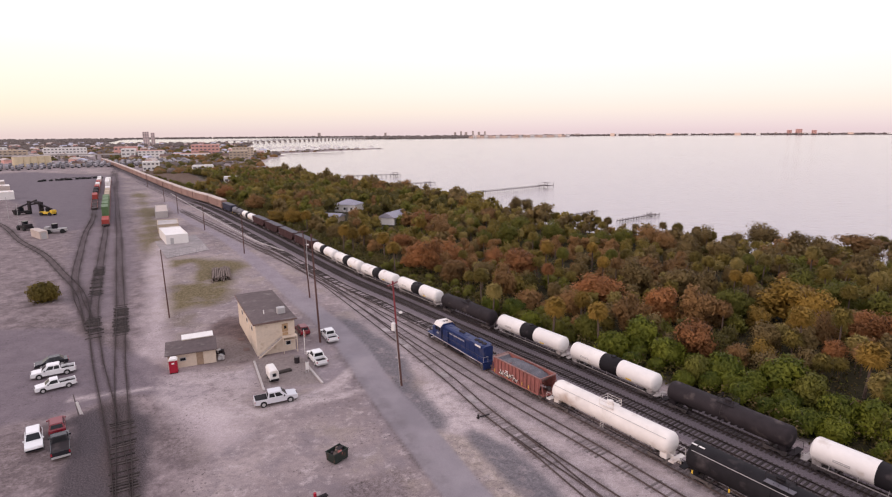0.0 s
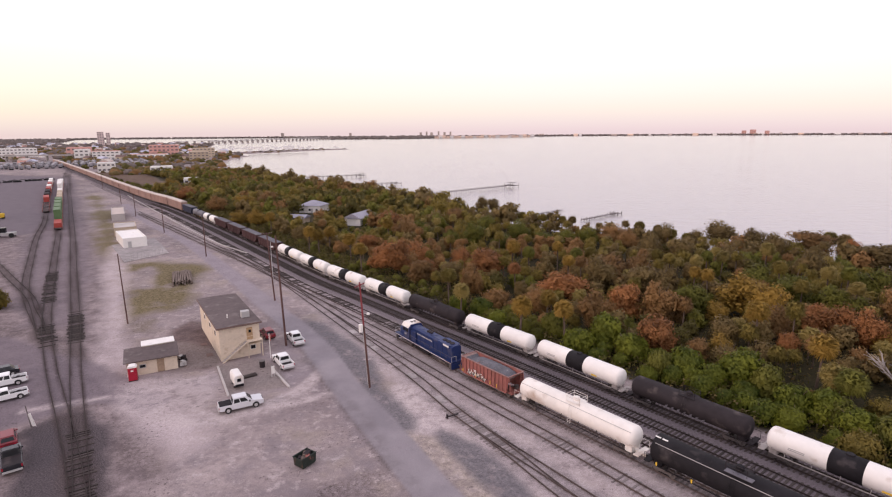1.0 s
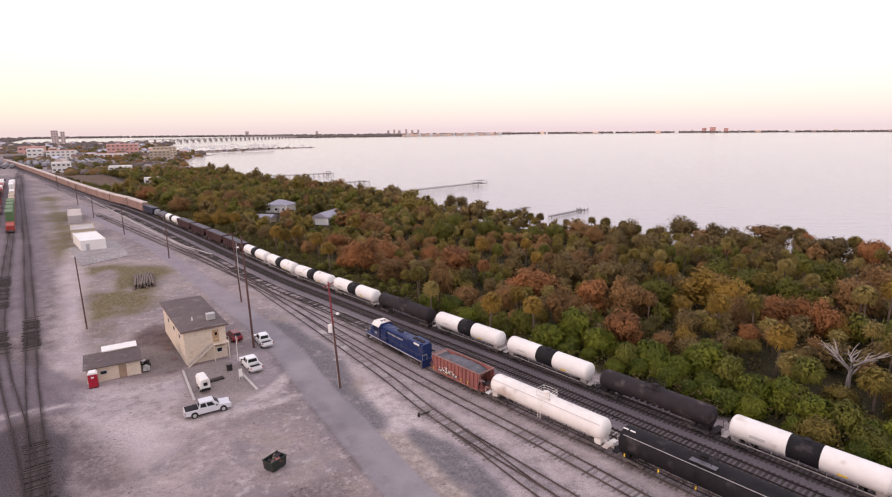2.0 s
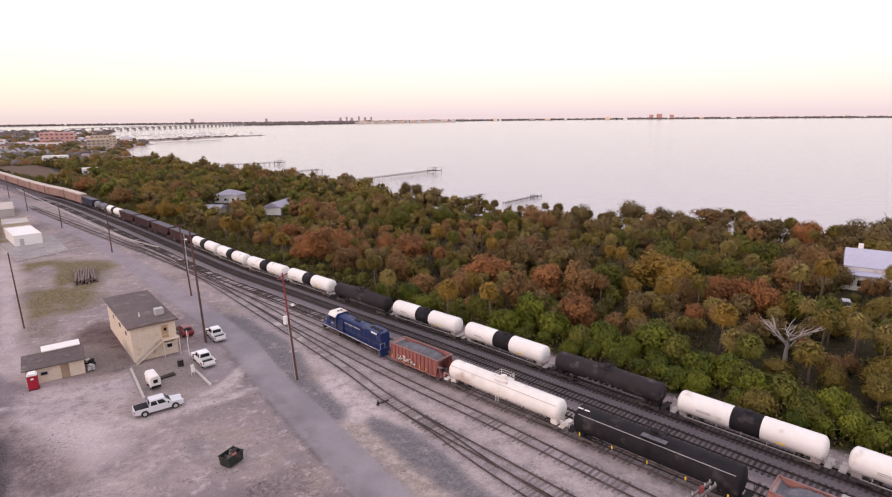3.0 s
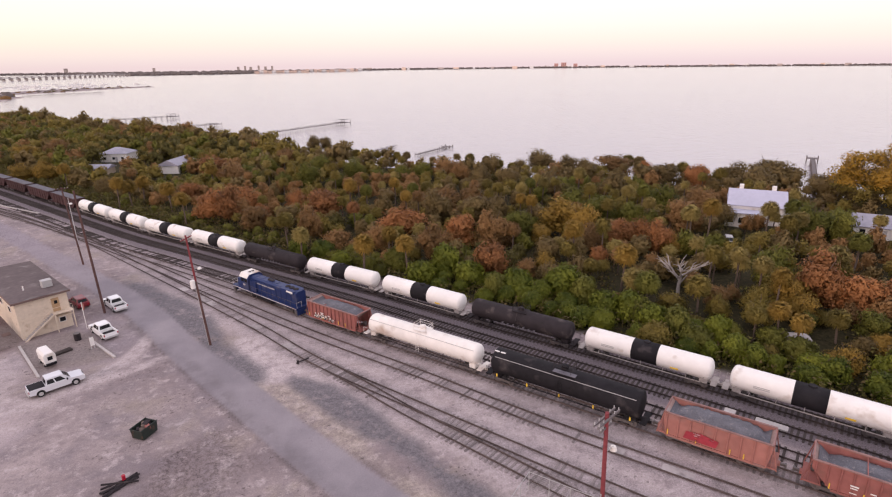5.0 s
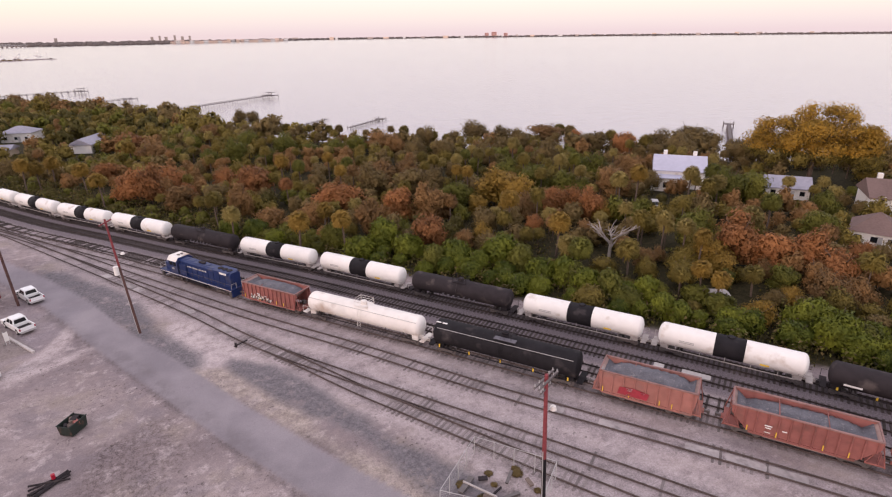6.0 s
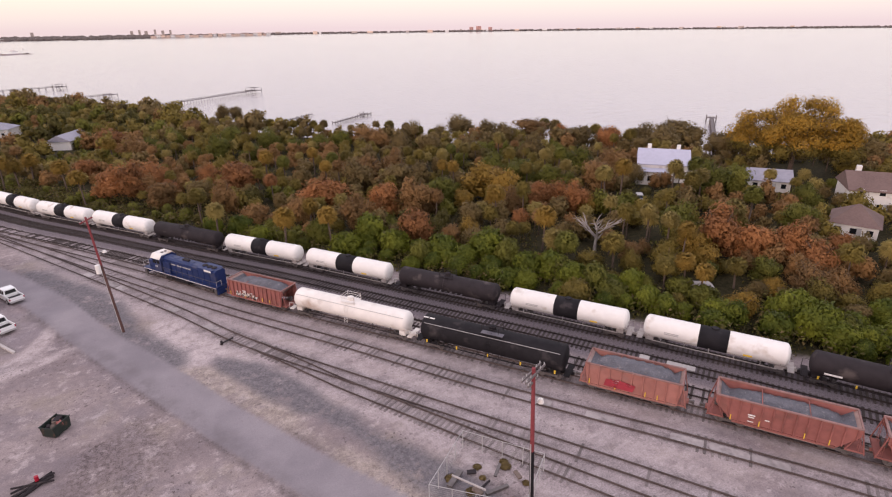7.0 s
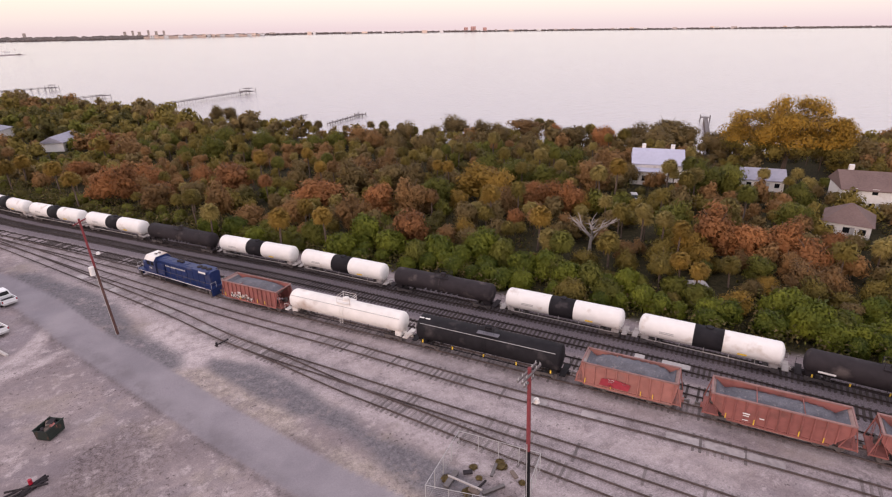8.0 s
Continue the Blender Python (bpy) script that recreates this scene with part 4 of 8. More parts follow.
def hopper_car(label, length=12.4, graffiti="", load=0.0, paint=None, group="parked wagon string", inside_paint=None, rake=1.5, ribs=11):
    """An open hopper wagon: ribbed sides, straight or raked ends over open platforms, ladders, a load of crushed stone."""
    paint, lining = paint or RUST, inside_paint or RUST_IN
    w = thing("hopper_car", label, "hopper wagon", group)
    h, y1, z0, z1 = length / 2 - 0.95, 1.5, 0.98 + RAILTOP, 3.35 + RAILTOP
    for sg in (-1, 1):
        side = Shape().slab([(-h + rake, z0), (h - rake, z0), (h, z1 - 0.75), (h, z1), (-h, z1), (-h, z1 - 0.75)], sg * y1 - 0.03, sg * y1 + 0.03)
        part("side_panel", side, paint, w)
        for k in range(ribs):
            x = -h + 0.30 + k * (2 * h - 0.6) / (ribs - 1)
            low = z0 if abs(x) < h - rake else z0 + (abs(x) - (h - rake)) / rake * (z1 - 0.75 - z0)
            part("side_rib", Shape().box((x, sg * (y1 + 0.10), (low + z1) / 2), (0.13, 0.15, z1 - low), chamfer=0.03), paint, w)
        part("top_rail", Shape().box((0, sg * (y1 + 0.03), z1 + 0.05), (2 * h + 0.1, 0.18, 0.12), chamfer=0.03), DUSTY_RIM, w)
        part("side_sill", Shape().box((0, sg * (y1 + 0.04), z0 - 0.02), (2 * (h - rake) - 0.2, 0.16, 0.22)), paint, w)
    for sg in (-1, 1):
        end = Shape().slab([(sg * h - 0.04, z1), (sg * h + 0.04, z1), (sg * (h - 2.9) + 0.04, z0 - 0.3), (sg * (h - 2.9) - 0.04, z0 - 0.3)], -y1 + 0.03, y1 - 0.03)
        part("end_slope", end, lining, w)
        part("end_rail", Shape().box((sg * h, 0, z1 + 0.05), (0.14, 2 * y1 - 0.1, 0.12)), DUSTY_RIM, w)
        for y in (-1.42, 1.42):
            part("end_post", Shape().rod((sg * (h + 0.55), y, 0.85 + RAILTOP), (sg * h, y, z1), 0.055, n=5).rod((sg * (h - 0.9), y, 0.95 + RAILTOP), (sg * h, y, z1 - 0.4), 0.045, n=5), paint, w)
            part("ladder", end_ladder(Shape(), sg * (h + 0.10), y * 0.78, 0.9 + RAILTOP, z1, 0.5), paint, w)
        part("end_platform", Shape().box((sg * (h - 0.15), 0, 0.92 + RAILTOP), (1.4, 2.7, 0.16)).box((sg * (h - 0.2), 0, 0.8 + RAILTOP), (1.9, 0.5, 0.3)), paint, w)
        part("brake_box", Shape().box((sg * (h - 0.25), 0.45, 1.35 + RAILTOP), (0.5, 0.6, 0.5), chamfer=0.08), STEEL, w)
    part("hopper_floor", Shape().box((0, 0, z0 - 0.25), (2 * h - 5.6, 2 * y1 - 0.1, 0.12)), lining, w)
    for dx in (-h / 3.2, h / 3.2):
        part("outlet", Shape().slab([(dx - 1.0, z0 - 0.2), (dx - 0.35, 0.55 + RAILTOP), (dx + 0.35, 0.55 + RAILTOP), (dx + 1.0, z0 - 0.2)], -1.1, 1.1), paint, w)
    if load:
        nx, ny = 28, 10
        verts, faces = [], []
        reach = h - 0.35
        for i in range(nx + 1):
            for j in range(ny + 1):
                u, v = -1 + 2 * i / nx, -1 + 2 * j / ny
                x, y = u * reach, v * (y1 - 0.04)
                heap = (1 - v * v * 0.75) * 0.55 * (1 - u**6)
                zz = z1 - 0.85 + load + heap - 0.9 * abs(u) ** 5 + 0.06 * math.sin(7 * x + 3 * y) + random.uniform(-0.04, 0.04)
                verts.append((x, y, max(zz, z0 - 0.2 + 1.1 * max(0, abs(u) * reach - (h - 2.9)) * 0.85)))
        faces = [(i * (ny + 1) + j, (i + 1) * (ny + 1) + j, (i + 1) * (ny + 1) + j + 1, i * (ny + 1) + j + 1) for i in range(nx) for j in range(ny)]
        tagged(part("stone_load", Shape().add(verts, faces), GRAVEL_LOAD, w, "dark grey crushed stone", smooth=True), kind="stuff")
        for x in (-h / 3, h / 3):
            part("cross_tie", Shape().rod((x, -y1, z1 - 0.05), (x, y1, z1 - 0.05), 0.045, n=6), paint, w)
    for x in (-h + 0.5, -h * 0.33, h * 0.3, h - 2.1):
        part("grab_mark", Shape().box((x if abs(x) < h - rake else math.copysign(h - rake + 0.05, x), -y1 - 0.19, z0 + 0.42), (0.09, 0.02, 0.55)), YELLOW, w, "yellow reflective strip")
    s = Shape()
    for k, (x, z, a, b) in enumerate(((-h + 3.1, z0 + 1.15, 0.6, 0.12), (-h + 3.1, z0 + 0.92, 0.5, 0.10), (-h + 4.4, z0 + 0.98, 0.4, 0.10), (-h + 3.1, z0 + 0.45, 0.5, 0.08))):
        part("lettering_bar", Shape().box((x, -y1 - 0.19, z), (a, 0.02, b)), WHITE, w, "unreadable white lettering")
    if graffiti == "tag":
        big, small = Shape(), Shape()
        for k in range(20):
            x, z, a, b = -3.4 + k * 0.2 + random.uniform(-0.08, 0.08), 1.42 + 0.16 * math.sin(k * 1.7) + random.uniform(0, 0.3), random.uniform(0.14, 0.32), random.uniform(0.22, 0.52)
            big.slab([(x, z), (x + a, z + random.uniform(-0.12, 0.12)), (x + a * 1.2, z + b), (x + a * 0.3, z + b + random.uniform(-0.1, 0.15))], -y1 - 0.192 - 0.002 * k, -y1 - 0.185 - 0.002 * k)
            x, z = x + random.uniform(-0.1, 0.2), z + random.uniform(-0.15, 0.25)
            small.slab([(x, z), (x + a * 0.7, z - 0.05), (x + a * 0.8, z + b * 0.8), (x + 0.08, z + b * 0.6)], -y1 - 0.242 - 0.002 * k, -y1 - 0.236 - 0.002 * k)
        tagged(part("graffiti", big, OLD_WHITE, w, "white spray-painted lettering shapes"), kind="stuff")
        tagged(part("graffiti", small, CHARCOAL, w, "black graffiti outlines"), kind="stuff")
    if graffiti == "red":
        part("graffiti", Shape().slab([(-2.7, 1.6), (0.2, 1.55), (0.4, 2.3), (-1.2, 2.55), (-2.5, 2.4)], -y1 - 0.20, -y1 - 0.185), mat("faded_red_spray", (0.36, 0.04, 0.055), 0.6, vary=0.3, fine=3), w, "patch of red spray paint")
    for sg in (-1, 1):
        bogie(w, sg * (h - 1.5))
        coupler(w, sg * (h + 0.45), sg)
    return w


def covered_car(label, paint, length=16.7, top=3.9):
    """A dark ribbed hopper or gondola of the through train."""
    w = thing("freight_car", label, "freight wagon", "moving freight train")
    h = length / 2 - 0.6
    z0, z1 = 1.1 + RAILTOP, top + RAILTOP
    part("body", Shape().slab([(-h + 1.6, z0), (h - 1.6, z0), (h, z1 - 1.1), (h, z1), (-h, z1), (-h, z1 - 1.1)], -1.5, 1.5), paint, w)
    for sg in (-1, 1):
        for k in range(9):
            x = -h + 0.8 + k * (2 * h - 1.6) / 8
            low = z0 if abs(x) < h - 1.6 else z1 - 1.1
            part("side_rib", Shape().box((x, sg * 1.56, (low + z1) / 2), (0.13, 0.12, z1 - low)), paint, w)
        part("end_platform", Shape().box((sg * h, 0, 0.95 + RAILTOP), (1.2, 2.6, 0.2)), paint, w)
        bogie(w, sg * (h - 1.6))
        coupler(w, sg * (h + 0.15), sg)
    part("top_rim", Shape().box((0, 0, z1 + 0.04), (2 * h + 0.1, 3.1, 0.08)), paint, w)
    part("load", Shape().box((0, 0, z1 + 0.10), (2 * h - 0.5, 2.5, 0.08)), GRAVEL_LOAD, w, "dark load")
    return w


def auto_carrier(label, length=27.0):
    w = thing("auto_carrier", label, "auto rack wagon", "moving freight train")
    h = length / 2 - 0.6
    part("body", Shape().box((0, 0, 2.95 + RAILTOP), (2 * h, 2.95, 4.1)), PINKBROWN, w)
    part("roof", Shape().bar([(-1.52, 5.0 + RAILTOP), (1.52, 5.0 + RAILTOP), (1.2, 5.5 + RAILTOP), (-1.2, 5.5 + RAILTOP)], -h, h), PALE_ROOF, w, "pale metal roof")
    for k in range(12):
        part("side_panel", Shape().box((-h + 1.1 + k * (2 * h - 2.2) / 11, -1.52, 2.95 + RAILTOP), (1.9, 0.06, 3.7)), PINKBROWN, w)
    part("sill", Shape().box((0, 0, 0.85 + RAILTOP), (2 * h, 2.9, 0.2)), BROWN, w)
    for sg in (-1, 1):
        bogie(w, sg * (h - 2.5))
        coupler(w, sg * (h + 0.15), sg)
    return w


def locomotive(m):
    """A blue four-axle road switcher, cab towards -x."""
    w = thing("locomotive", "dark blue diesel locomotive with a pale cab roof", "locomotive", m=m @ Matrix.Diagonal((0.98, 0.95, 0.87, 1)))
    r = RAILTOP
    part("frame", Shape().bar([(-1.5, 1.25 + r), (1.5, 1.25 + r), (1.5, 1.6 + r), (-1.5, 1.6 + r)], -8.6, 8.6), BLUE, w)
    part("fuel_tank", Shape().box((-0.2, 0, 0.85 + r), (4.6, 2.6, 0.8), chamfer=0.3), BLACK, w)
    part("short_hood", Shape().box((-7.05, 0, 2.25 + r), (1.9, 1.9, 1.35), chamfer=0.3), BLUE, w)
    part("cab", Shape().bar([(-1.48, 1.6 + r), (1.48, 1.6 + r), (1.48, 3.9 + r), (1.0, 4.45 + r), (-1.0, 4.45 + r), (-1.48, 3.9 + r)], -6.1, -3.9), BLUE, w)
    roof = part("cab_roof", Shape().bar([(-1.56, 3.86 + r), (-1.44, 3.86 + r), (-1.0, 4.42 + r), (1.0, 4.42 + r), (1.44, 3.86 + r), (1.56, 3.86 + r), (1.05, 4.56 + r), (-1.05, 4.56 + r)], -6.25, -4.0), OLD_WHITE, w, "pale dusty cab roof")
    part("horn", Shape().rod((-5.2, 0.3, 4.6 + r), (-4.6, 0.3, 4.75 + r), 0.06, 0.14).rod((-5.2, -0.3, 4.6 + r), (-4.6, -0.3, 4.75 + r), 0.06, 0.14), STEEL, roof)
    part("nose_panel", Shape().box((-6.13, 0, 3.75 + r), (0.06, 2.3, 0.85)), WHITE, w, "white panel above the windscreen")
    for y in (-0.7, 0.7):
        part("windscreen", Shape().box((-6.17, y, 3.65 + r), (0.04, 0.8, 0.5)), GLASS, w)
    for y in (-1.5, 1.5):
        part("cab_window", Shape().box((-5.4, y, 3.35 + r), (0.75, 0.04, 0.65)).box((-4.5, y, 3.35 + r), (0.65, 0.04, 0.65)), GLASS, w)
    part("long_hood", Shape().bar([(-0.92, 1.6 + r), (0.92, 1.6 + r), (0.92, 3.95 + r), (0.6, 4.2 + r), (-0.6, 4.2 + r), (-0.92, 3.95 + r)], -3.9, 8.0), BLUE, w)
    part("blower_duct", Shape().box((-2.9, -1.1, 2.6 + r), (1.6, 0.45, 1.9), chamfer=0.1), BLUE, w)
    part("radiator", Shape().box((5.9, 0, 3.95 + r), (3.3, 2.2, 0.55), chamfer=0.2), BLUE, w)
    for x in (4.9, 5.9, 6.9):
        part("roof_fan", Shape().rod((x, 0, 4.2 + r), (x, 0, 4.34 + r), 0.45, 0.42, n=16), CHARCOAL, w, "dark radiator fan")
    part("exhaust", Shape().box((0.6, 0, 4.28 + r), (1.4, 0.5, 0.28), chamfer=0.1), CHARCOAL, w)
    for x in (-3.2, -1.6, 2.0):
        part("hatch", Shape().box((x, 0, 4.21 + r), (0.9, 0.8, 0.08)), BLUE, w)
    for k in range(8):
        part("hood_door", Shape().box((-2.9 + 1.3 * k, -0.94, 2.75 + r), (1.15, 0.05, 1.8)), BLUE, w)
    for k, a in enumerate((0.34, 0.30, 0.36, 0.22, 0.34, 0.3, 0.12, 0.36, 0.3, 0.34, 0.12, 0.34, 0.28, 0.36, 0.3, 0.34)):
        part("lettering_bar", Shape().box((-3.0 + k * 0.36, -0.985, 3.32 + r), (a * 0.8, 0.03, 0.24)), GREY_STEEL, w, "small pale lettering shape")
    for x in (-5.2, -4.85):
        part("cab_marking", Shape().box((x, -1.51, 2.5 + r), (0.22, 0.03, 0.34)), GREY_STEEL, w, "pale marking under the cab window")
    part("rear_marking", Shape().box((6.6, -1.12, 4.0 + r), (1.5, 0.03, 0.32)), WHITE, w, "white marking on the hood end")
    for y in (-1.52, 1.52):
        part("sill_stripe", Shape().box((0, y, 1.42 + r), (17.0, 0.03, 0.09)), OLD_WHITE, w, "white stripe along the frame")
        s = Shape()
        for x in np.arange(-3.4, 8.6, 1.5):
            s.rod((x, y * 0.97, 1.6 + r), (x, y * 0.97, 2.55 + r), 0.022, n=5)
        s.rod((-3.6, y * 0.97, 2.55 + r), (8.5, y * 0.97, 2.55 + r), 0.025, n=5)
        part("handrail", s, STEEL, w)
    for x in (-8.55, 8.55):
        for y in (-1.4, 0.5):
            part("end_rail", Shape().rod((x, y, 1.3 + r), (x, y, 2.62 + r), 0.03, n=5).rod((x, y + 0.9, 1.3 + r), (x, y + 0.9, 2.62 + r), 0.03, n=5).rod((x, y, 2.6 + r), (x, y + 0.9, 2.6 + r), 0.03, n=5), GREY_STEEL, w)
        sg = math.copysign(1, x)
        part("pilot", Shape().slab([(x - 0.1, 0.3 + r), (x + 0.1, 0.3 + r), (x + 0.1, 1.3 + r), (x - 0.1, 1.3 + r)], -1.4, 1.4), BLUE, w)
        for y in (-1.35, 1.35):
            part("steps", Shape().box((x - sg * 0.35, y, 0.75 + r), (0.5, 0.3, 0.9)), STEEL, w)
        bogie(w, sg * 5.4)
        coupler(w, x, sg)
    return w


DUSTY = mat("dusty_pale_steel", (0.36, 0.32, 0.30), 0.7, vary=0.25, fine=2)


def park(car, line, s, size=1.0):
    car.matrix_basis = line.place(s) @ Matrix.Diagonal((1, size, size, 1))
    return car


def also(car, line, s, label=""):
    return tagged(copy_thing(car, line.place(s)), label)


# tracks
near_of = lambda key, a, b: (TRACKS[key].near(*a), TRACKS[key].near(*b))
lay_track("railway_track", "main", "dark ballasted main railway track with rusty rails")
lay_track("railway_track", "second", "empty dark ballasted railway track with timber sleepers", near_of("second", (3, 100), (70, -6)))
lay_track("railway_track", "third", "ballasted railway track behind the parked wagons", bare=0.35)
lay_track("railway_track", "siding", "dusty siding track carrying parked wagons", near_of("siding", (6, 80), (57, 7)), old=True, bare=0.42)
lay_track("railway_track", "fourth", "half-buried dusty railway track with bleached sleepers", near_of("fourth", (-7, 95), (50, 9)), old=True, pitch=0.62, bare=0.62, shown=[near_of("fourth", (17, 58), (27, 43))])
lay_track("railway_track", "fifth", "old railway track sunk in sand beside a turnout", near_of("fifth", (3.5, 70.5), (40, 12)), pitch=0.6, bare=0.6, old=True, shown=[near_of("fifth", (6.5, 64.6), (11, 57.5))])
lay_track("railway_track", "sixth", "old railway track curving off a turnout", near_of("sixth", (8, 62), (38, 9)), pitch=0.6, bare=0.5, old=True, shown=[near_of("sixth", (7.6, 62.8), (11, 56.5))])
lay_track("railway_track", "yard", "dusty yard track with rusty rails across a crossing", near_of("yard", (-80, 131), (-27, 40)), bare=0.97, shown=[near_of("yard", (-70, 115), (-59.5, 96)), near_of("yard", (-42, 66), (-26, 38))])
lay_track("railway_track", "yard_two", "dusty yard track joining its neighbour at a turnout", near_of("yard_two", (-100, 157), (-64, 96)), bare=0.97, shown=[near_of("yard_two", (-96, 151), (-80, 122)), near_of("yard_two", (-72, 108), (-64, 96))])
lay_track("railway_track", "yard_three", "curved yard track with rusty rails", bare=0.97)
lay_track("railway_track", "yard_four", "rusty spur track curving over the sand", bare=0.97)

# the string parked on the siding
SID = TRACKS["siding"]
locomotive(SID.place((SID.near(-3.8, 94.6) + SID.near(6.5, 78.8)) / 2 + 0.6))
ends = [SID.near(*q) for q in ((6.5, 78.8), (13.6, 68.4), (25.0, 52.3), (35.4, 36.8), (42.6, 27.1), (50.5, 16.3))]
mid = [(a + b) / 2 for a, b in zip(ends, ends[1:])]
park(hopper_car("rust-red open hopper wagon with white and blue graffiti", 11.6, "tag", 0.45, rake=0.25, ribs=13), SID, mid[0], 0.96)
park(tank_car("long stained white tank wagon with a railed valve dome", OLD_WHITE, 19.3, group="parked wagon string", patch=False, radius=1.45, head=0.8), SID, mid[1] - 0.9, 0.9)
park(tank_car("long black tank wagon with yellow side strips", BLACK, 19.2, marks=True, group="parked wagon string", radius=1.55, patch=False, white_bars=False, head=0.32), SID, mid[2] - 0.9, 0.95)
park(hopper_car("faded rust-red hopper wagon with red graffiti, loaded with stone", 11.2, "red", 0.55, rake=0.25, ribs=9, paint=PALE_RUST), SID, mid[3] - 0.8)
loaded = park(hopper_car("rust-red ribbed hopper wagon loaded with grey stone", 13.3, "", 0.22, ribs=13), SID, mid[4])
step = 12.9
for k in range(2):
    also(loaded, SID, ends[-1] + 0.1 + step * (k + 0.5), "rust-red ribbed hopper wagon loaded with grey stone")

# the long train on the main track
P = 17.05
s_white = MAIN.near(-44.6, 168.9) + 5.1
SLIM = 0.87
white = park(tank_car("white tank wagon with a broad black middle band", WHITE, P, band=1.55, sill=DUSTY), MAIN, s_white + P * 0.5, SLIM)
for k in (1, 2, 3, 5, 6, 8, 9, 13):
    also(white, MAIN, s_white + P * (k + 0.5))
dark = park(tank_car("dark grey tank wagon with scuffed paint", CHARCOAL, P, graffiti=True, patch=False), MAIN, s_white + P * 4.5, SLIM)
also(dark, MAIN, s_white + P * 7.5, "black tank wagon with pale graffiti along its lower side")
black = park(tank_car("black tank wagon with yellow side strips", CHARCOAL, P, marks=True, patch=False), MAIN, s_white + P * 10.5, SLIM)
also(black, MAIN, s_white + P * 14.5)
grey = park(tank_car("grey tank wagon with yellow side strips", TANK_GREY, P, marks=True, patch=False, sill=BLACK), MAIN, s_white + P * 11.5, SLIM)
park(tank_car("grey tank wagon with a black middle band", TANK_GREY, P, band=1.5, marks=True, patch=False, sill=BLACK), MAIN, s_white + P * 12.5, SLIM)
brown = park(covered_car("dark brown ribbed open hopper wagon", BROWN), MAIN, s_white - P * 0.5, SLIM)
for k in (1, 2, 3):
    also(brown, MAIN, s_white - P * (k + 0.5))
also(white, MAIN, s_white - P * 4.5)
also(grey, MAIN, s_white - P * 5.5)
park(covered_car("dark blue ribbed covered wagon", NAVY, top=4.2), MAIN, s_white - P * 6.5, SLIM)
rack = park(auto_carrier("brown-pink enclosed auto carrier wagon with pale roof"), MAIN, s_white - P * 7 - 14, SLIM)
for k in range(1, 22):
    s = s_white - P * 7 - 14 - 27.4 * k
    if s > 20:
        also(rack, MAIN, s)


# ---- trees ----
def leaf_cloud(lobes, count, size, rng, flat=0.35):
    """Small leaf quads scattered over uneven lobes (x, y, z, radius)."""
    lob = np.array(lobes, float)
    w = lob[:, 3] ** 2
    pick = rng.choice(len(lob), count, p=w / w.sum())
    d = rng.normal(size=(count, 3))
    d[:, 2] += 0.25
    d /= np.linalg.norm(d, axis=1)[:, None]
    r = lob[pick, 3] * (0.45 + 0.95 * rng.rand(count))
    c = lob[pick, :3] + d * r[:, None] * (1, 1, 0.85)
    nrm = d + rng.normal(scale=0.22, size=(count, 3))
    nrm /= np.linalg.norm(nrm, axis=1)[:, None]
    u = np.cross(nrm, rng.normal(size=(count, 3)))
    u /= np.linalg.norm(u, axis=1)[:, None]
    v = np.cross(nrm, u)
    s = size * (0.6 + 0.8 * rng.rand(count))[:, None]
    tri = np.stack([c - u * s * 0.45 + v * s * flat, c - u * s * 0.55 - v * s * flat, c + u * s * 0.75], 1)
    out = c - lob[:, :3].mean(0)
    out /= np.linalg.norm(out, axis=1)[:, None] + 1e-6
    out = (out * 0.65 if len(lob) < 200 else 0) + d * 0.42 + (0, 0, 0.12) + rng.normal(scale=0.22, size=(count, 3))
    return tri.reshape(-1, 3), np.arange(count * 3).reshape(-1, 3), np.repeat(out, 3, 0)


def crown_lobes(rng, wide, tall, base, n, small=0.17):
    lobes = []
    for k in range(n):
        a, q = 2 * math.pi * (k / n + rng.rand() * 0.15), math.sqrt(rng.rand())
        x, y = wide * 0.36 * q * math.cos(a), wide * 0.36 * q * math.sin(a)
        z = base + tall * (0.06 + 0.76 * rng.rand() * (1 - 0.55 * q * q))
        lobes.append((x, y, z, wide * (small + 0.12 * rng.rand() ** 1.5)))
    lobes.append((0, 0, base + tall * 0.5, wide * 0.28))
    return lobes


def quick_mesh(name, verts, faces, materials, slots=None, soft=None):
    me = bpy.data.meshes.new(name)
    me.from_pydata(verts.tolist(), [], faces.tolist())
    if soft is not None:
        soft = soft / (np.linalg.norm(soft, axis=1)[:, None] + 1e-6)
        me.attributes.new("soft", "FLOAT_VECTOR", "POINT").data.foreach_set("vector", soft.astype(np.float32).ravel())
    for m in materials:
        me.materials.append(m)
    if slots is not None:
        me.polygons.foreach_set("material_index", np.asarray(slots, dtype=np.int32))
    me.update()
    return me


def limbs(rng, tall, base, wide, spread=0.32, n=5):
    s = Shape()
    lean = (rng.rand() - 0.5) * 0.6, (rng.rand() - 0.5) * 0.6
    top = (lean[0], lean[1], base + tall * 0.30)
    s.rod((0, 0, -0.2), top, 0.16 * wide / 5, 0.10 * wide / 5, 7)
    for k in range(n):
        a = 2 * math.pi * (k + rng.rand() * 0.5) / n
        end = (top[0] + wide * spread * math.cos(a), top[1] + wide * spread * math.sin(a), base + tall * (0.55 + 0.3 * rng.rand()))
        s.rod(top, end, 0.075 * wide / 5, 0.025, 5)
    return s


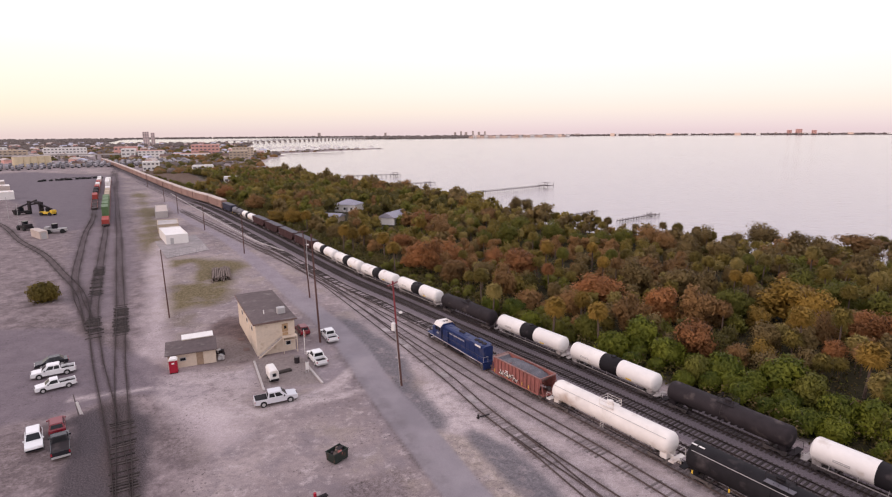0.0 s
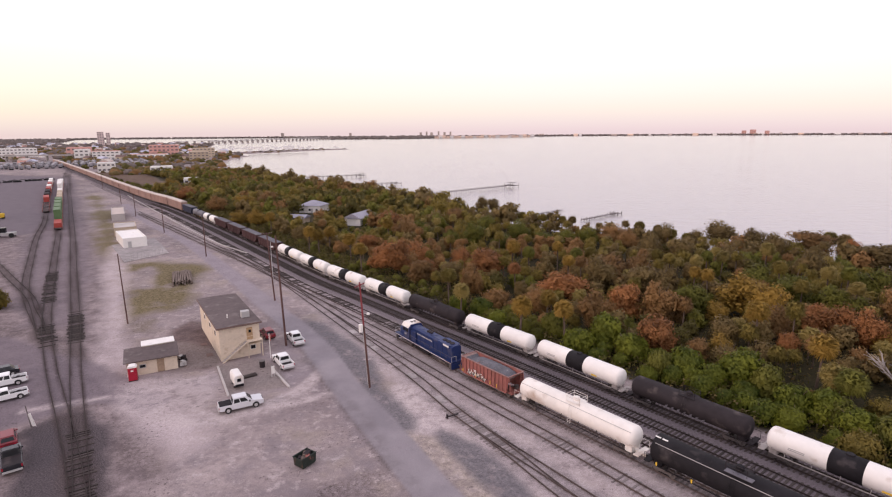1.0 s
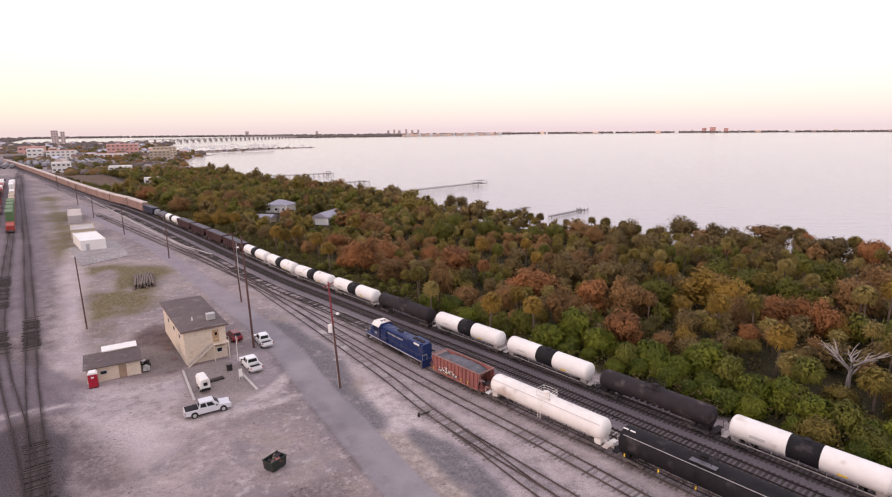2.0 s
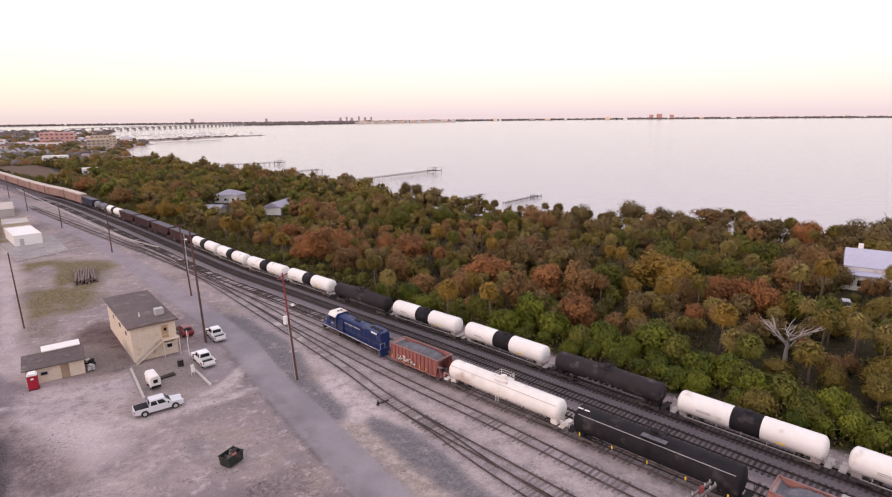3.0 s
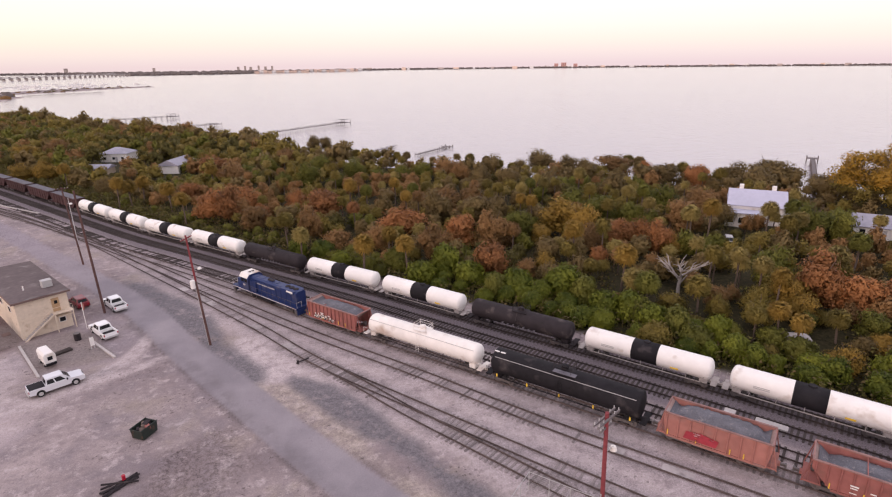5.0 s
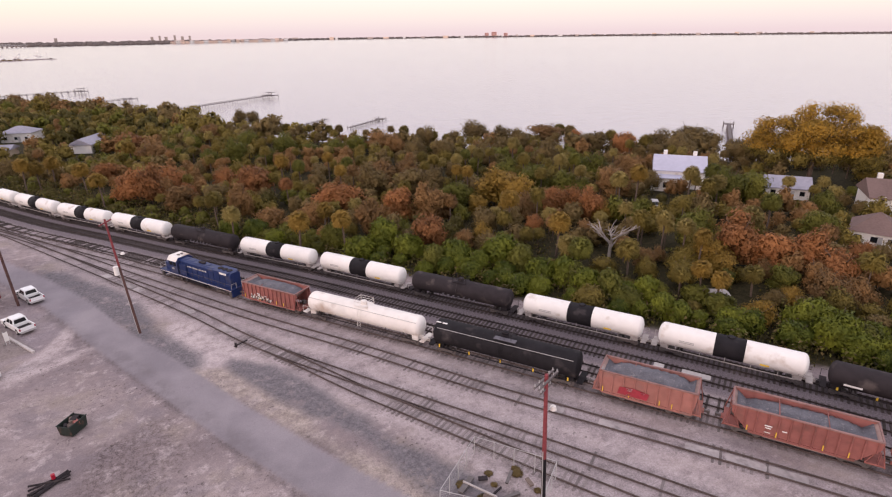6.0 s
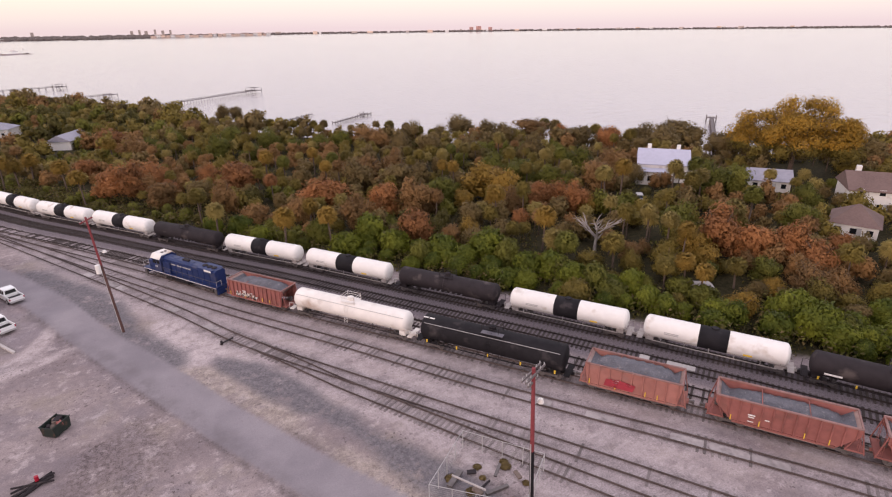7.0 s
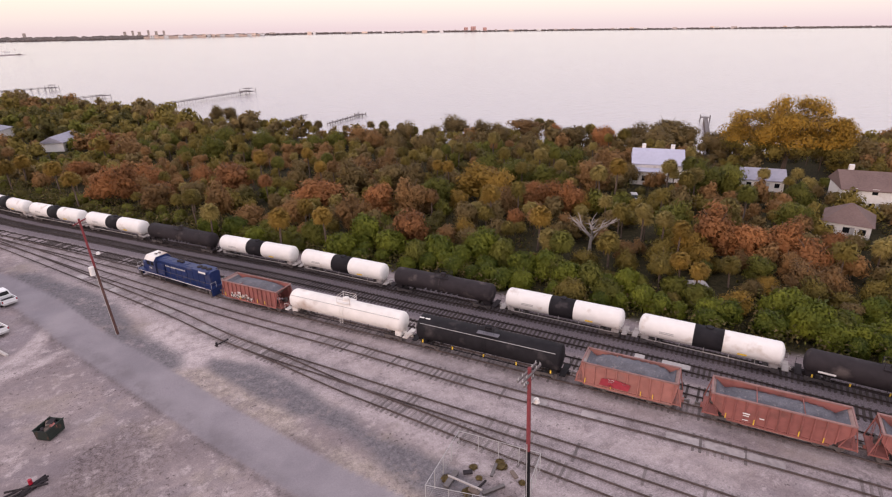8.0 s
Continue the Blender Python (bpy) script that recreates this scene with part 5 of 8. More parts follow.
TREES, CROWNS = {}, {}
rng = np.random.RandomState(7)
for kind, wide, tall, base in (("round", 5.6, 5.6, 1.1), ("tall", 5.0, 6.8, 1.5), ("broad", 7.2, 5.4, 1.2), ("bush", 4.6, 3.8, 0.3)):
    TREES[kind] = []
    for k in range(2):
        lobes = crown_lobes(rng, wide, tall, base, 26 if kind != "bush" else 34, 0.13 if kind == "bush" else 0.15)
        TREES[kind].append((limbs(rng, tall, base, wide), leaf_cloud(lobes, 4600, 0.32, rng, 0.42), leaf_cloud(lobes, 1250, 0.54, rng, 0.45), leaf_cloud(lobes, 460, 0.84, rng, 0.46)))


def palm_leaves(rng, fans, blades, reach, size):
    """A shaggy rounded head: fans of narrow blades on stalks, the upper ones upright, the lower ones hanging."""
    tri, soft = [], []
    for k in range(fans):
        up, a = math.asin(-0.75 + 1.73 * (k + 0.5) / fans), k * 2.4 + rng.uniform(-0.3, 0.3)
        d = np.array([math.cos(a) * math.cos(up), math.sin(a) * math.cos(up), math.sin(up)])
        side = np.array([-math.sin(a), math.cos(a), 0.0])
        lift = np.cross(d, side)
        hub = d * reach * rng.uniform(0.42, 0.62)
        for j in range(blades):
            q = (j + 0.5) / blades * 3.6 - 1.8 + rng.uniform(-0.1, 0.1)
            w = d * math.cos(q) + side * math.sin(q)
            w = w + np.array([0, 0, -0.30 - 0.12 * rng.rand()])
            wide = np.cross(w, lift + rng.normal(scale=0.5, size=3))
            wide *= size * 0.13 / (np.linalg.norm(wide) + 1e-6)
            base = hub + w * size * 0.12
            tri += [base + wide, base - wide, hub + w * size * rng.uniform(0.75, 1.1)]
            soft += [d * 0.8 + np.array([0, 0, 0.35])] * 3
    V, F, N = leaf_cloud([(0, 0, 0.05, reach * 0.86), (0, 0, -0.35, reach * 0.8)], fans * 6, size * 0.42, rng, 0.30)
    tri, soft = np.vstack([np.array(tri), V]), np.vstack([np.array(soft), N + (0, 0, 0.35)])
    return tri, np.arange(len(tri)).reshape(-1, 3), soft


PALMS = [palm_leaves(rng, 70, 15, 1.35, 1.05), palm_leaves(rng, 62, 15, 1.30, 1.1)]
PALM_FAR = palm_leaves(rng, 28, 9, 1.35, 1.25)
TREE_NAMES = {"olive": "olive green", "dark": "dark green", "bright": "bright green", "green": "mid green", "dusk": "grey olive", "amber": "amber", "rust": "rust red", "brown": "dull brown", "gold": "golden", "palm": "pale olive"}
made = {}


def plant(kind, colour, x, y, scale=1.0, palm=0.0, label="", seed=0, name="tree", tall=1.0):
    """One near tree: trunk and crown; palm is its trunk's height."""
    key = (kind, colour, seed % 2, round(palm))
    m = pose(x, y, 0, 0, 0, (seed * 137.5) % 360) @ Matrix.Diagonal((scale, scale, scale * tall * (1.0 if palm else 0.9 + 0.2 * ((seed * 0.618) % 1)), 1))
    if key not in made:
        if palm:
            t = thing("palm_tree", label or "fan palm with a rounded " + TREE_NAMES[colour] + " head", "palm tree", "trees of the shore wood", m)
            h = float(round(palm))
            part("trunk", Shape().rod((0, 0, -0.2), (0.15, 0.1, h * 0.5), 0.17, 0.14, 7).rod((0.15, 0.1, h * 0.5), (0.1, 0.3, h), 0.14, 0.17, 7), BARK, t)
            V, F, N = PALMS[seed % 2]
            part("crown", quick_mesh("crown", V + (0.1, 0.3, h), F, [LEAVES[colour]], soft=N), None, t)
        else:
            t = thing(name, label or TREE_NAMES[colour] + " leafy tree in the shore wood", "tree" if name == "tree" else "shrub", "trees of the shore wood", m)
            wood, (V, F, N) = TREES[kind][seed % 2][:2]
            part("trunk", wood, BARK, t)
            part("crown", quick_mesh("crown", V, F, [LEAVES[colour]], soft=N), None, t)
        made[key] = t
        return t
    c = copy_thing(made[key], m)
    c.scale = m.to_scale()
    if label:
        tagged(c, label)
    return c


def wood_edge(y):
    return float(np.interp(y, MAIN.p[::-1, 1], MAIN.p[::-1, 0]))


CLEAR = []  # (x, y, radius) kept free for houses, paths and named trees
LOW = []  # (x, y, radius) with shrubs only

# trees that can be told apart: x, y and width of the crown
RUST_TREES = [(31.5, 112.8, 10.9), (39.4, 83, 6.4), (71.4, 90.9, 7), (75.7, 89.3, 6.8), (73.5, 80.9, 5.4), (-13.8, 166.5, 6.5), (-7.3, 143.2, 8.9), (0.7, 149.3, 9), (12.8, 143.8, 6.5), (17.6, 132.7, 8.6), (-7.8, 207.1, 12.2), (123, 123.6, 7.5), (125.2, 148.9, 6.2), (77.4, 57.9, 3.4), (78.1, 52.3, 7.3), (81.8, 49, 7), (86.9, 45.9, 6.4), (86.1, 41.4, 7.2), (96.4, 43, 5.5), (59, 80, 3.6), (-123, 313.2, 14.9), (40.1, 100.1, 6.8), (3.8, 138.3, 5.4), (60.5, 52, 1.6), (-3.7, 140, 6.2)]
BROWN_TREES = [(46.6, 127.5, 11), (35.4, 97.8, 6.6), (44.7, 95.3, 6.8), (44.2, 79.8, 3.8), (63.2, 89.1, 5.5), (64.1, 172.5, 10.9), (66.1, 163.9, 7.2), (113.6, 149, 11.8), (-2.1, 187.5, 8.9), (16.7, 211.4, 7.3), (-72.6, 285.7, 15.7), (-66.2, 387.6, 16.6), (12.5, 117.1, 5.7), (1.6, 131.5, 6.4), (53.5, 126.5, 6.8), (78.4, 37.6, 6.6), (81.1, 35.4, 5), (88, 90.6, 7.7), (104.7, 102.7, 8.2), (24.3, 105.2, 5.1), (-90.1, 263.8, 10.9), (18, 112.9, 4.8), (32.3, 94.9, 5.4), (50.3, 98.1, 5.1)]
AMBER_TREES = [(64.3, 101.1, 9.7), (66.9, 96.6, 7), (48.7, 80.7, 4.3), (-68.4, 222.2, 8.9), (-60.5, 219.5, 8.1), (-78.7, 267.3, 9.7), (61.5, 93, 4.1), (56.8, 96.4, 4.6), (73.9, 40, 3.8), (65.3, 38.6, 4.5), (72.6, 53.1, 5), (72.2, 50.1, 4.5), (75.3, 79.8, 4.8), (-162.1, 386.2, 13.4)]
GREEN_TREES = [(9.5, 198.7, 7.2), (97.7, 107.4, 8.9), (81.6, 99.8, 7.4), (77, 104.4, 7.6), (79.9, 61.6, 6.8), (101.1, 52.7, 6.3), (117.4, 61.1, 6), (27.3, 167.2, 7), (19, 169.9, 7), (25.3, 190.1, 7), (35, 178.8, 7.5), (41.1, 171.9, 7.3), (12.4, 174.5, 6.4), (54, 100.3, 6.1), (83.2, 95.3, 4.8), (76.7, 42.9, 4.3), (48.3, 170.9, 7), (56.8, 173.2, 7.1), (105.6, 75, 7.3), (111, 73.1, 6.9), (74.9, 113.5, 6.8), (2.6, 197.5, 7.1)]
DARK_TREES = [(102, 93.3, 6.4), (145.2, 118.9, 12.6), (136.5, 121.7, 9.5), (149.5, 115, 7.8), (8.1, 256.7, 9.7), (12.9, 245.2, 7.3), (30.6, 241.6, 6.9), (36.8, 250, 6.1), (99.2, 170.8, 11), (88.7, 166.3, 6.8), (100.3, 155.7, 9.1), (50.1, 115.1, 7.8), (53.4, 111.5, 7.2), (73.5, 144.9, 7.6), (67.2, 150.9, 7.8), (83.9, 140.7, 8.2), (98, 142.3, 7.4), (142.9, 99.5, 9.6), (136.5, 114.1, 11.8), (127.9, 115.3, 8.3), (167.8, 74.4, 10.5), (117.1, 129.8, 9), (93.2, 122.5, 7.4), (52.2, 85.8, 5.2), (65.8, 83.1, 4.6), (-37.4, 187.9, 7.1), (41, 116.7, 7.3), (8.7, 130, 6.2), (77.4, 165, 7.4), (83.4, 133.7, 6.3)]
HEDGE_TREES = [(24.7, 93.5, 5.2), (27.1, 85.6, 5.5), (32.3, 88, 6.5), (34.5, 82, 5.4), (36.3, 75.5, 4.5), (40, 75, 5.4), (42.5, 71.4, 4.4), (46.6, 71.8, 6.2), (48.1, 67.9, 5.5), (48.5, 62.9, 4.6), (51, 60.7, 5.1), (52, 56.8, 4.9), (53.4, 53.8, 4.9), (55.1, 52.1, 3.6), (70, 34.6, 5.4), (67.9, 30.6, 5.5), (69.7, 28.2, 4.5), (70.2, 25.9, 3.7), (77.9, 28.1, 4.3), (68.7, 35.9, 3.7), (51.8, 59.2, 4.4), (13.3, 105.6, 4.5), (9, 107.6, 4.1), (15.6, 98.7, 3.9), (20.1, 94.2, 3.7), (62.3, 37.9, 3.6), (57.6, 50.7, 4.3)]
PALM_TREES = [(7.5, 113.7, 4), (8.8, 101.7, 3.9), (40.9, 133, 3.8), (87.8, 130.3, 4.3), (79.3, 112.6, 4.1), (87.7, 108.7, 3.9), (90.9, 107.7, 3.9), (84, 96.4, 3.4), (69.5, 64.3, 3.6), (72, 61.5, 3.6), (55.2, 61.7, 4.5), (54.7, 65.1, 4.1), (60.9, 57.7, 4.4), (101.9, 81.4, 4.2), (109, 81.9, 4.8), (101, 73.6, 4.1), (59, 128.6, 3.5), (64.4, 120, 3.6), (70, 125.1, 3.5), (74.4, 126.7, 3.8), (60.3, 124, 3.4), (87.7, 56.9, 4.9), (96, 59.1, 4.2), (113.5, 66.8, 3.1), (98.1, 74.1, 5.2), (83.5, 83.7, 4.4), (29.4, 135.9, 3.8), (71.6, 57, 3.6), (44.5, 133.3, 3.8)]
PALM_GOLD_TREES = [(56.7, 84.1, 4.3), (56.9, 70.2, 4.8), (-51.5, 203.9, 6.1), (-28.1, 166.1, 5.4), (-25.8, 170.6, 5.6), (-17.8, 157.8, 4.6), (25.6, 139.3, 4.4), (37.3, 138.6, 3.6), (36.1, 123.8, 3.5), (18.5, 92.2, 4.6), (25.4, 88, 4.1), (24, 94.8, 3.6), (60.6, 107.9, 3.5), (-7.9, 184.7, 4.7), (70.5, 52.9, 3.5), (64.8, 47.5, 3.4), (64.6, 44.5, 3.2), (-31.1, 165.4, 4.4), (-13.3, 140.6, 4.2), (59.2, 110.6, 3.1)]
PALM_SHORE_TREES = [(-34.9, 338.2, 4.5), (-17.3, 321.3, 4.3), (-4.5, 284.3, 3.9), (-0.5, 282.8, 3.9), (3.7, 278.6, 4.1), (41.3, 204.5, 3.2), (44.3, 200.4, 3.1), (47.7, 199.2, 3.1), (51.2, 201.1, 3.2), (53.3, 194.3, 3.1), (57, 193, 3.1), (76.3, 180.6, 3.6), (78.4, 171.8, 3.1), (78.8, 161.8, 3.3), (121.4, 132.7, 4), (126.8, 132.9, 4), (130.8, 129.6, 4.3), (128.8, 121, 4), (125.5, 150.9, 4.4), (122.7, 154.2, 4.8), (16.2, 219.8, 3.5), (20.5, 218.3, 3.5)]
STANDS = (("rust", RUST_TREES), ("brown", BROWN_TREES), ("gold", AMBER_TREES), ("green", GREEN_TREES), ("dusk", DARK_TREES), ("bright", HEDGE_TREES), ("palm", PALM_TREES), ("gold", PALM_GOLD_TREES), ("dusk", PALM_SHORE_TREES))
SHAPES = ("round", "broad", "tall", "round", "broad")


def plant_stands():
    for n, (colour, rows) in enumerate(STANDS):
        for k, (x, y, wide) in enumerate(rows):
            seed = 1000 + 60 * n + k
            if rows in (PALM_TREES, PALM_GOLD_TREES, PALM_SHORE_TREES):
                sc = min(wide, 4.6) / 3.6 * (1.2 if rows is PALM_SHORE_TREES else 1.0)
                low = 4.4 if (x < 66 and 40 < y < 66) else 5.0 if rows is PALM_SHORE_TREES else 6.8
                tint = colour if rows is PALM_GOLD_TREES else ("olive", "palm", "green", "palm")[k % 4] if rows is PALM_TREES else ("dusk", "olive")[k % 2]
                plant("tall", tint, x, y, sc, palm=max(2.0, low / sc), seed=seed)
            elif rows is HEDGE_TREES:
                tint = "bright" if k % 4 else "green"
                plant("bush", tint, x, y, wide / 4.7, seed=seed, name="shrub", tall=1.12)
            else:
                kind = SHAPES[(k * 3 + n) % 5]
                sc = min(wide, 11.5) / {"round": 5.9, "broad": 7.4, "tall": 5.3}[kind]
                plant(kind, colour, x, y, sc, seed=seed, tall=min(1.0, 1.25 / sc))


def grow_wood():
    rng = np.random.RandomState(11)
    spots, cell = [], {}
    cols = ["olive", "dark", "dusk", "green", "bright", "rust", "brown", "gold", "palm"]
    ys = rng.uniform(-30, 520, 24000)
    q = np.c_[np.interp(ys, MAIN.p[::-1, 1], MAIN.p[::-1, 0]) + 8.0 + rng.rand(24000) * 190, ys]
    q = q[(depth(SHORE, q) < -2.0) & (np.degrees(np.arctan2(q[:, 0], q[:, 1])) < 80)]
    for a, b, r in CLEAR:
        q = q[(q[:, 0] - a) ** 2 + (q[:, 1] - b) ** 2 > r * r]
    for colour, rows in STANDS:
        for a, b, wide in rows:
            room = min(wide, 11.5) * (0.36 if rows is HEDGE_TREES else 0.44) + 0.5
            q = q[(q[:, 0] - a) ** 2 + (q[:, 1] - b) ** 2 > room * room]
    front = (q[:, 0] - np.interp(q[:, 1], MAIN.p[::-1, 1], MAIN.p[::-1, 0])) * 0.82 < 15
    for (x, y), near_edge in zip(q.tolist(), front):
        gap = 2.25 if near_edge and y < 125 else 3.3 if math.hypot(x, y) < 200 else 3.9
        key = (int(x // 4), int(y // 4))
        if any((x - a) ** 2 + (y - b) ** 2 < gap * gap for i in (-1, 0, 1) for j in (-1, 0, 1) for a, b in cell.get((key[0] + i, key[1] + j), ())):
            continue
        cell.setdefault(key, []).append((x, y))
        spots.append((x, y))
    spots = np.array(spots)
    edge = np.array([(x - wood_edge(y)) * 0.82 for x, y in spots])
    coast = depth(SHORE, spots)
    patch, patch2 = grid_noise(spots, 21, 21), grid_noise(spots, 9, 22)
    order = np.argsort(np.hypot(spots[:, 0], spots[:, 1]) + edge * 0.25)
    singles = set(order[:90].tolist())
    far_v, far_f, far_m, far_n, base = [], [], [], [], 0
    tv = []
    for i, (x, y) in enumerate(spots):
        e, p, p2, u = edge[i], patch[i], patch2[i], rng.rand()
        r = math.hypot(x, y)
        palm = 0.0
        p = p + (rng.rand() - 0.5) * 0.30
        low = any((x - a) ** 2 + (y - b) ** 2 < r_ * r_ for a, b, r_ in LOW)
        if e < (15 if y < 96 else 13) or low:
            kind = "bush"
            if y < 84 and not low:
                colour = "bright" if p2 < 0.55 else "green" if u < 0.7 else "olive"
                sc = 0.55 + 0.40 * rng.rand()
            else:
                colour = "dark" if p < 0.6 else "green"
                sc = 0.40 + 0.25 * rng.rand()
        else:
            kind = ("round", "tall", "broad", "round")[int(u * 4)]
            near = r < 200
            if p > 0.66:
                colour = "brown"
            elif p > 0.48:
                colour = "dusk" if p2 > 0.5 else "olive"
            elif p > 0.25:
                colour = "olive" if p2 > 0.5 else "dusk"
            else:
                colour = "dark" if p2 < 0.4 else "green"
            if r > 215:
                v = rng.rand() * 0.5 + p2 * 0.5
                colour = "dark" if v < 0.38 else "green" if v < 0.52 else "olive" if v < 0.66 else "dusk" if v < 0.74 else "brown"
            sc = 0.46 + 0.34 * rng.rand() if near else 0.70 + 0.50 * rng.rand() ** 1.5
            if rng.rand() < (0.22 if near else 0.36):
                palm = 3.6 + int(rng.rand() ** 1.3 * 3)
                colour = "brown" if rng.rand() < 0.12 else "palm" if rng.rand() < 0.4 else "olive"
                sc = 0.78 + 0.25 * rng.rand()
        if coast[i] > -16 and palm:
            colour, sc, palm = ("dusk" if u < 0.6 else "olive"), 0.9, min(palm, 5.0) + 1.0
        elif coast[i] > -14:
            colour, sc = ("dusk" if u < 0.6 else "olive" if u < 0.9 else "brown"), sc * 1.25
        if i in singles:
            plant(kind, colour, x, y, sc, palm, seed=i, name="shrub" if kind == "bush" and not palm else "tree")
            continue
        a = rng.rand() * 6.283
        ca, sa = math.cos(a) * sc, math.sin(a) * sc
        if palm:
            V, F, N = PALM_FAR
            V = V + (0, 0, palm)
            tv.append((x, y, palm * sc))
        else:
            V, F, N = TREES[kind][i % 2][2 if r < 170 else 3]
            tv.append((x, y, 3.5 * sc))
        W = np.c_[V[:, 0] * ca - V[:, 1] * sa + x, V[:, 0] * sa + V[:, 1] * ca + y, V[:, 2] * sc * rng.uniform(0.85, 1.15)]
        far_v.append(W)
        far_n.append(np.c_[N[:, 0] * ca - N[:, 1] * sa, N[:, 0] * sa + N[:, 1] * ca, N[:, 2] * sc])
        far_f.append(F + base)
        far_m.append(np.full(len(F), cols.index(colour)))
        base += len(W)
    me = quick_mesh("woodland", np.vstack(far_v), np.vstack(far_f), [LEAVES[c] for c in cols], np.concatenate(far_m), np.vstack(far_n))
    tagged(new("woodland", me), "dense mixed autumn woodland of palms and broadleaf trees", "woodland", kind="stuff")
    s = Shape()
    for x, y, h in tv:
        s.rod((x, y, -0.2), (x, y, h), 0.15, 0.11, 5)
    single("woodland_trunks", s, BARK, "grey-brown trunks of the woodland trees", "trunks", kind="stuff")
    # low scrub that closes the wood's floor
    n = 4200
    q = np.c_[rng.rand(n) * 190, rng.uniform(-30, 420, n)]
    q[: n // 3, 0] = rng.rand(n // 3) * 12
    q[:, 0] += [wood_edge(y) + 5.8 for y in q[:, 1]]
    q = q[(depth(SHORE, q) < -1.5)]
    q = np.array([p for p in q if not any((p[0] - a) ** 2 + (p[1] - b) ** 2 < (r * 0.8) ** 2 for a, b, r in CLEAR)])
    lobes = np.c_[q, 0.35 + rng.rand(len(q)) * 0.5, 0.9 + rng.rand(len(q)) * 0.7]
    V, F, N = leaf_cloud(lobes, 140000, 0.32, rng, 0.45)
    me = quick_mesh("undergrowth", V, F, [LEAVES["dark"], LEAVES["dusk"], LEAVES["green"]], (rng.rand(len(F)) ** 1.6 * 3).astype(int), N)
    tagged(new("undergrowth", me), "low dark green scrub under the trees", "undergrowth", kind="stuff")


# open places in the wood
CLEAR += [(-46, 262, 10), (-43, 250, 8), (-41, 240, 5), (-26, 226, 8), (-22, 213, 6), (-45, 231, 7), (112, 94, 9), (126, 75, 7), (111, 48, 6.5), (131, 56, 7), (143, 78, 11), (86, 84, 4), (67, 43.5, 4.0), (22, 119, 3), (64.5, 65.5, 2.4), (63.2, 62.2, 2.0), (30, 118, 3)]
CLEAR += [(-293 + 138 * k / 11, 568 - 190 * k / 11, 17) for k in range(12)]
LOW += [(-40, 222, 7), (-38, 213, 6), (-48, 242, 9), (-21, 208, 6), (-19, 200, 6), (-24, 212, 6), (97, 85, 4), (92, 81, 4),
        (104.5, 46.5, 4), (118, 58, 5), (119, 69, 5)]
plant_stands()
grow_wood()


# ---- vehicles ----
def wheel_pair(parent, x, track, r=0.36):
    for y in (-track, track):
        t = part("wheel", Shape().rod((x, y - 0.12, r), (x, y + 0.12, r), r, n=16), RUBBER, parent)
        part("rim", Shape().rod((x, y - 0.135, r), (x, y + 0.135, r), r * 0.6, n=12), GREY_STEEL, t)


def arch(x, r, base):
    """The upper half of a wheel opening, from back to front, in a side profile."""
    return [(x - r * math.cos(k * math.pi / 6), base + r * math.sin(k * math.pi / 6)) for k in range(7)]


def greenhouse(parent, paint, low, high, z0, z1, y0, y1, windows, name="cab"):
    """A tapering painted cab with dark panes let into its front, back and sides."""
    (xa, xb), (xc, xd) = low, high
    B = [Vector(q) for q in ((xa, -y0, z0), (xb, -y0, z0), (xb, y0, z0), (xa, y0, z0))]
    T = [Vector(q) for q in ((xc, -y1, z1), (xd, -y1, z1), (xd, y1, z1), (xc, y1, z1))]
    cab = part(name, Shape().add(B + T, [(0, 1, 5, 4), (1, 2, 6, 5), (2, 3, 7, 6), (3, 0, 4, 7), (4, 5, 6, 7)]), paint, parent)
    part("roof_skin", Shape().box(((xc + xd) / 2, 0, z1 + 0.02), (xd - xc - 0.1, 2 * y1 - 0.1, 0.06), chamfer=0.02), paint, cab)

    def pane(i, j, u0, u1, v0=0.14, v1=0.88):
        at = lambda u, v: B[i].lerp(B[j], u).lerp(T[i].lerp(T[j], u), v)
        q = [at(u0, v0), at(u1, v0), at(u1, v1), at(u0, v1)]
        out = (q[1] - q[0]).cross(q[3] - q[0]).normalized() * 0.012
        part("window", Shape().add([p + out for p in q] + [p - out for p in q], [(0, 1, 2, 3), (4, 0, 3, 7), (1, 5, 6, 2), (0, 4, 5, 1), (3, 2, 6, 7)]), GLASS, cab)
    pane(1, 2, 0.06, 0.94, 0.10, 0.92)
    pane(3, 0, 0.10, 0.90)
    for u0, u1 in windows:
        pane(0, 1, u0, u1)
        pane(2, 3, 1 - u1, 1 - u0)
    return cab


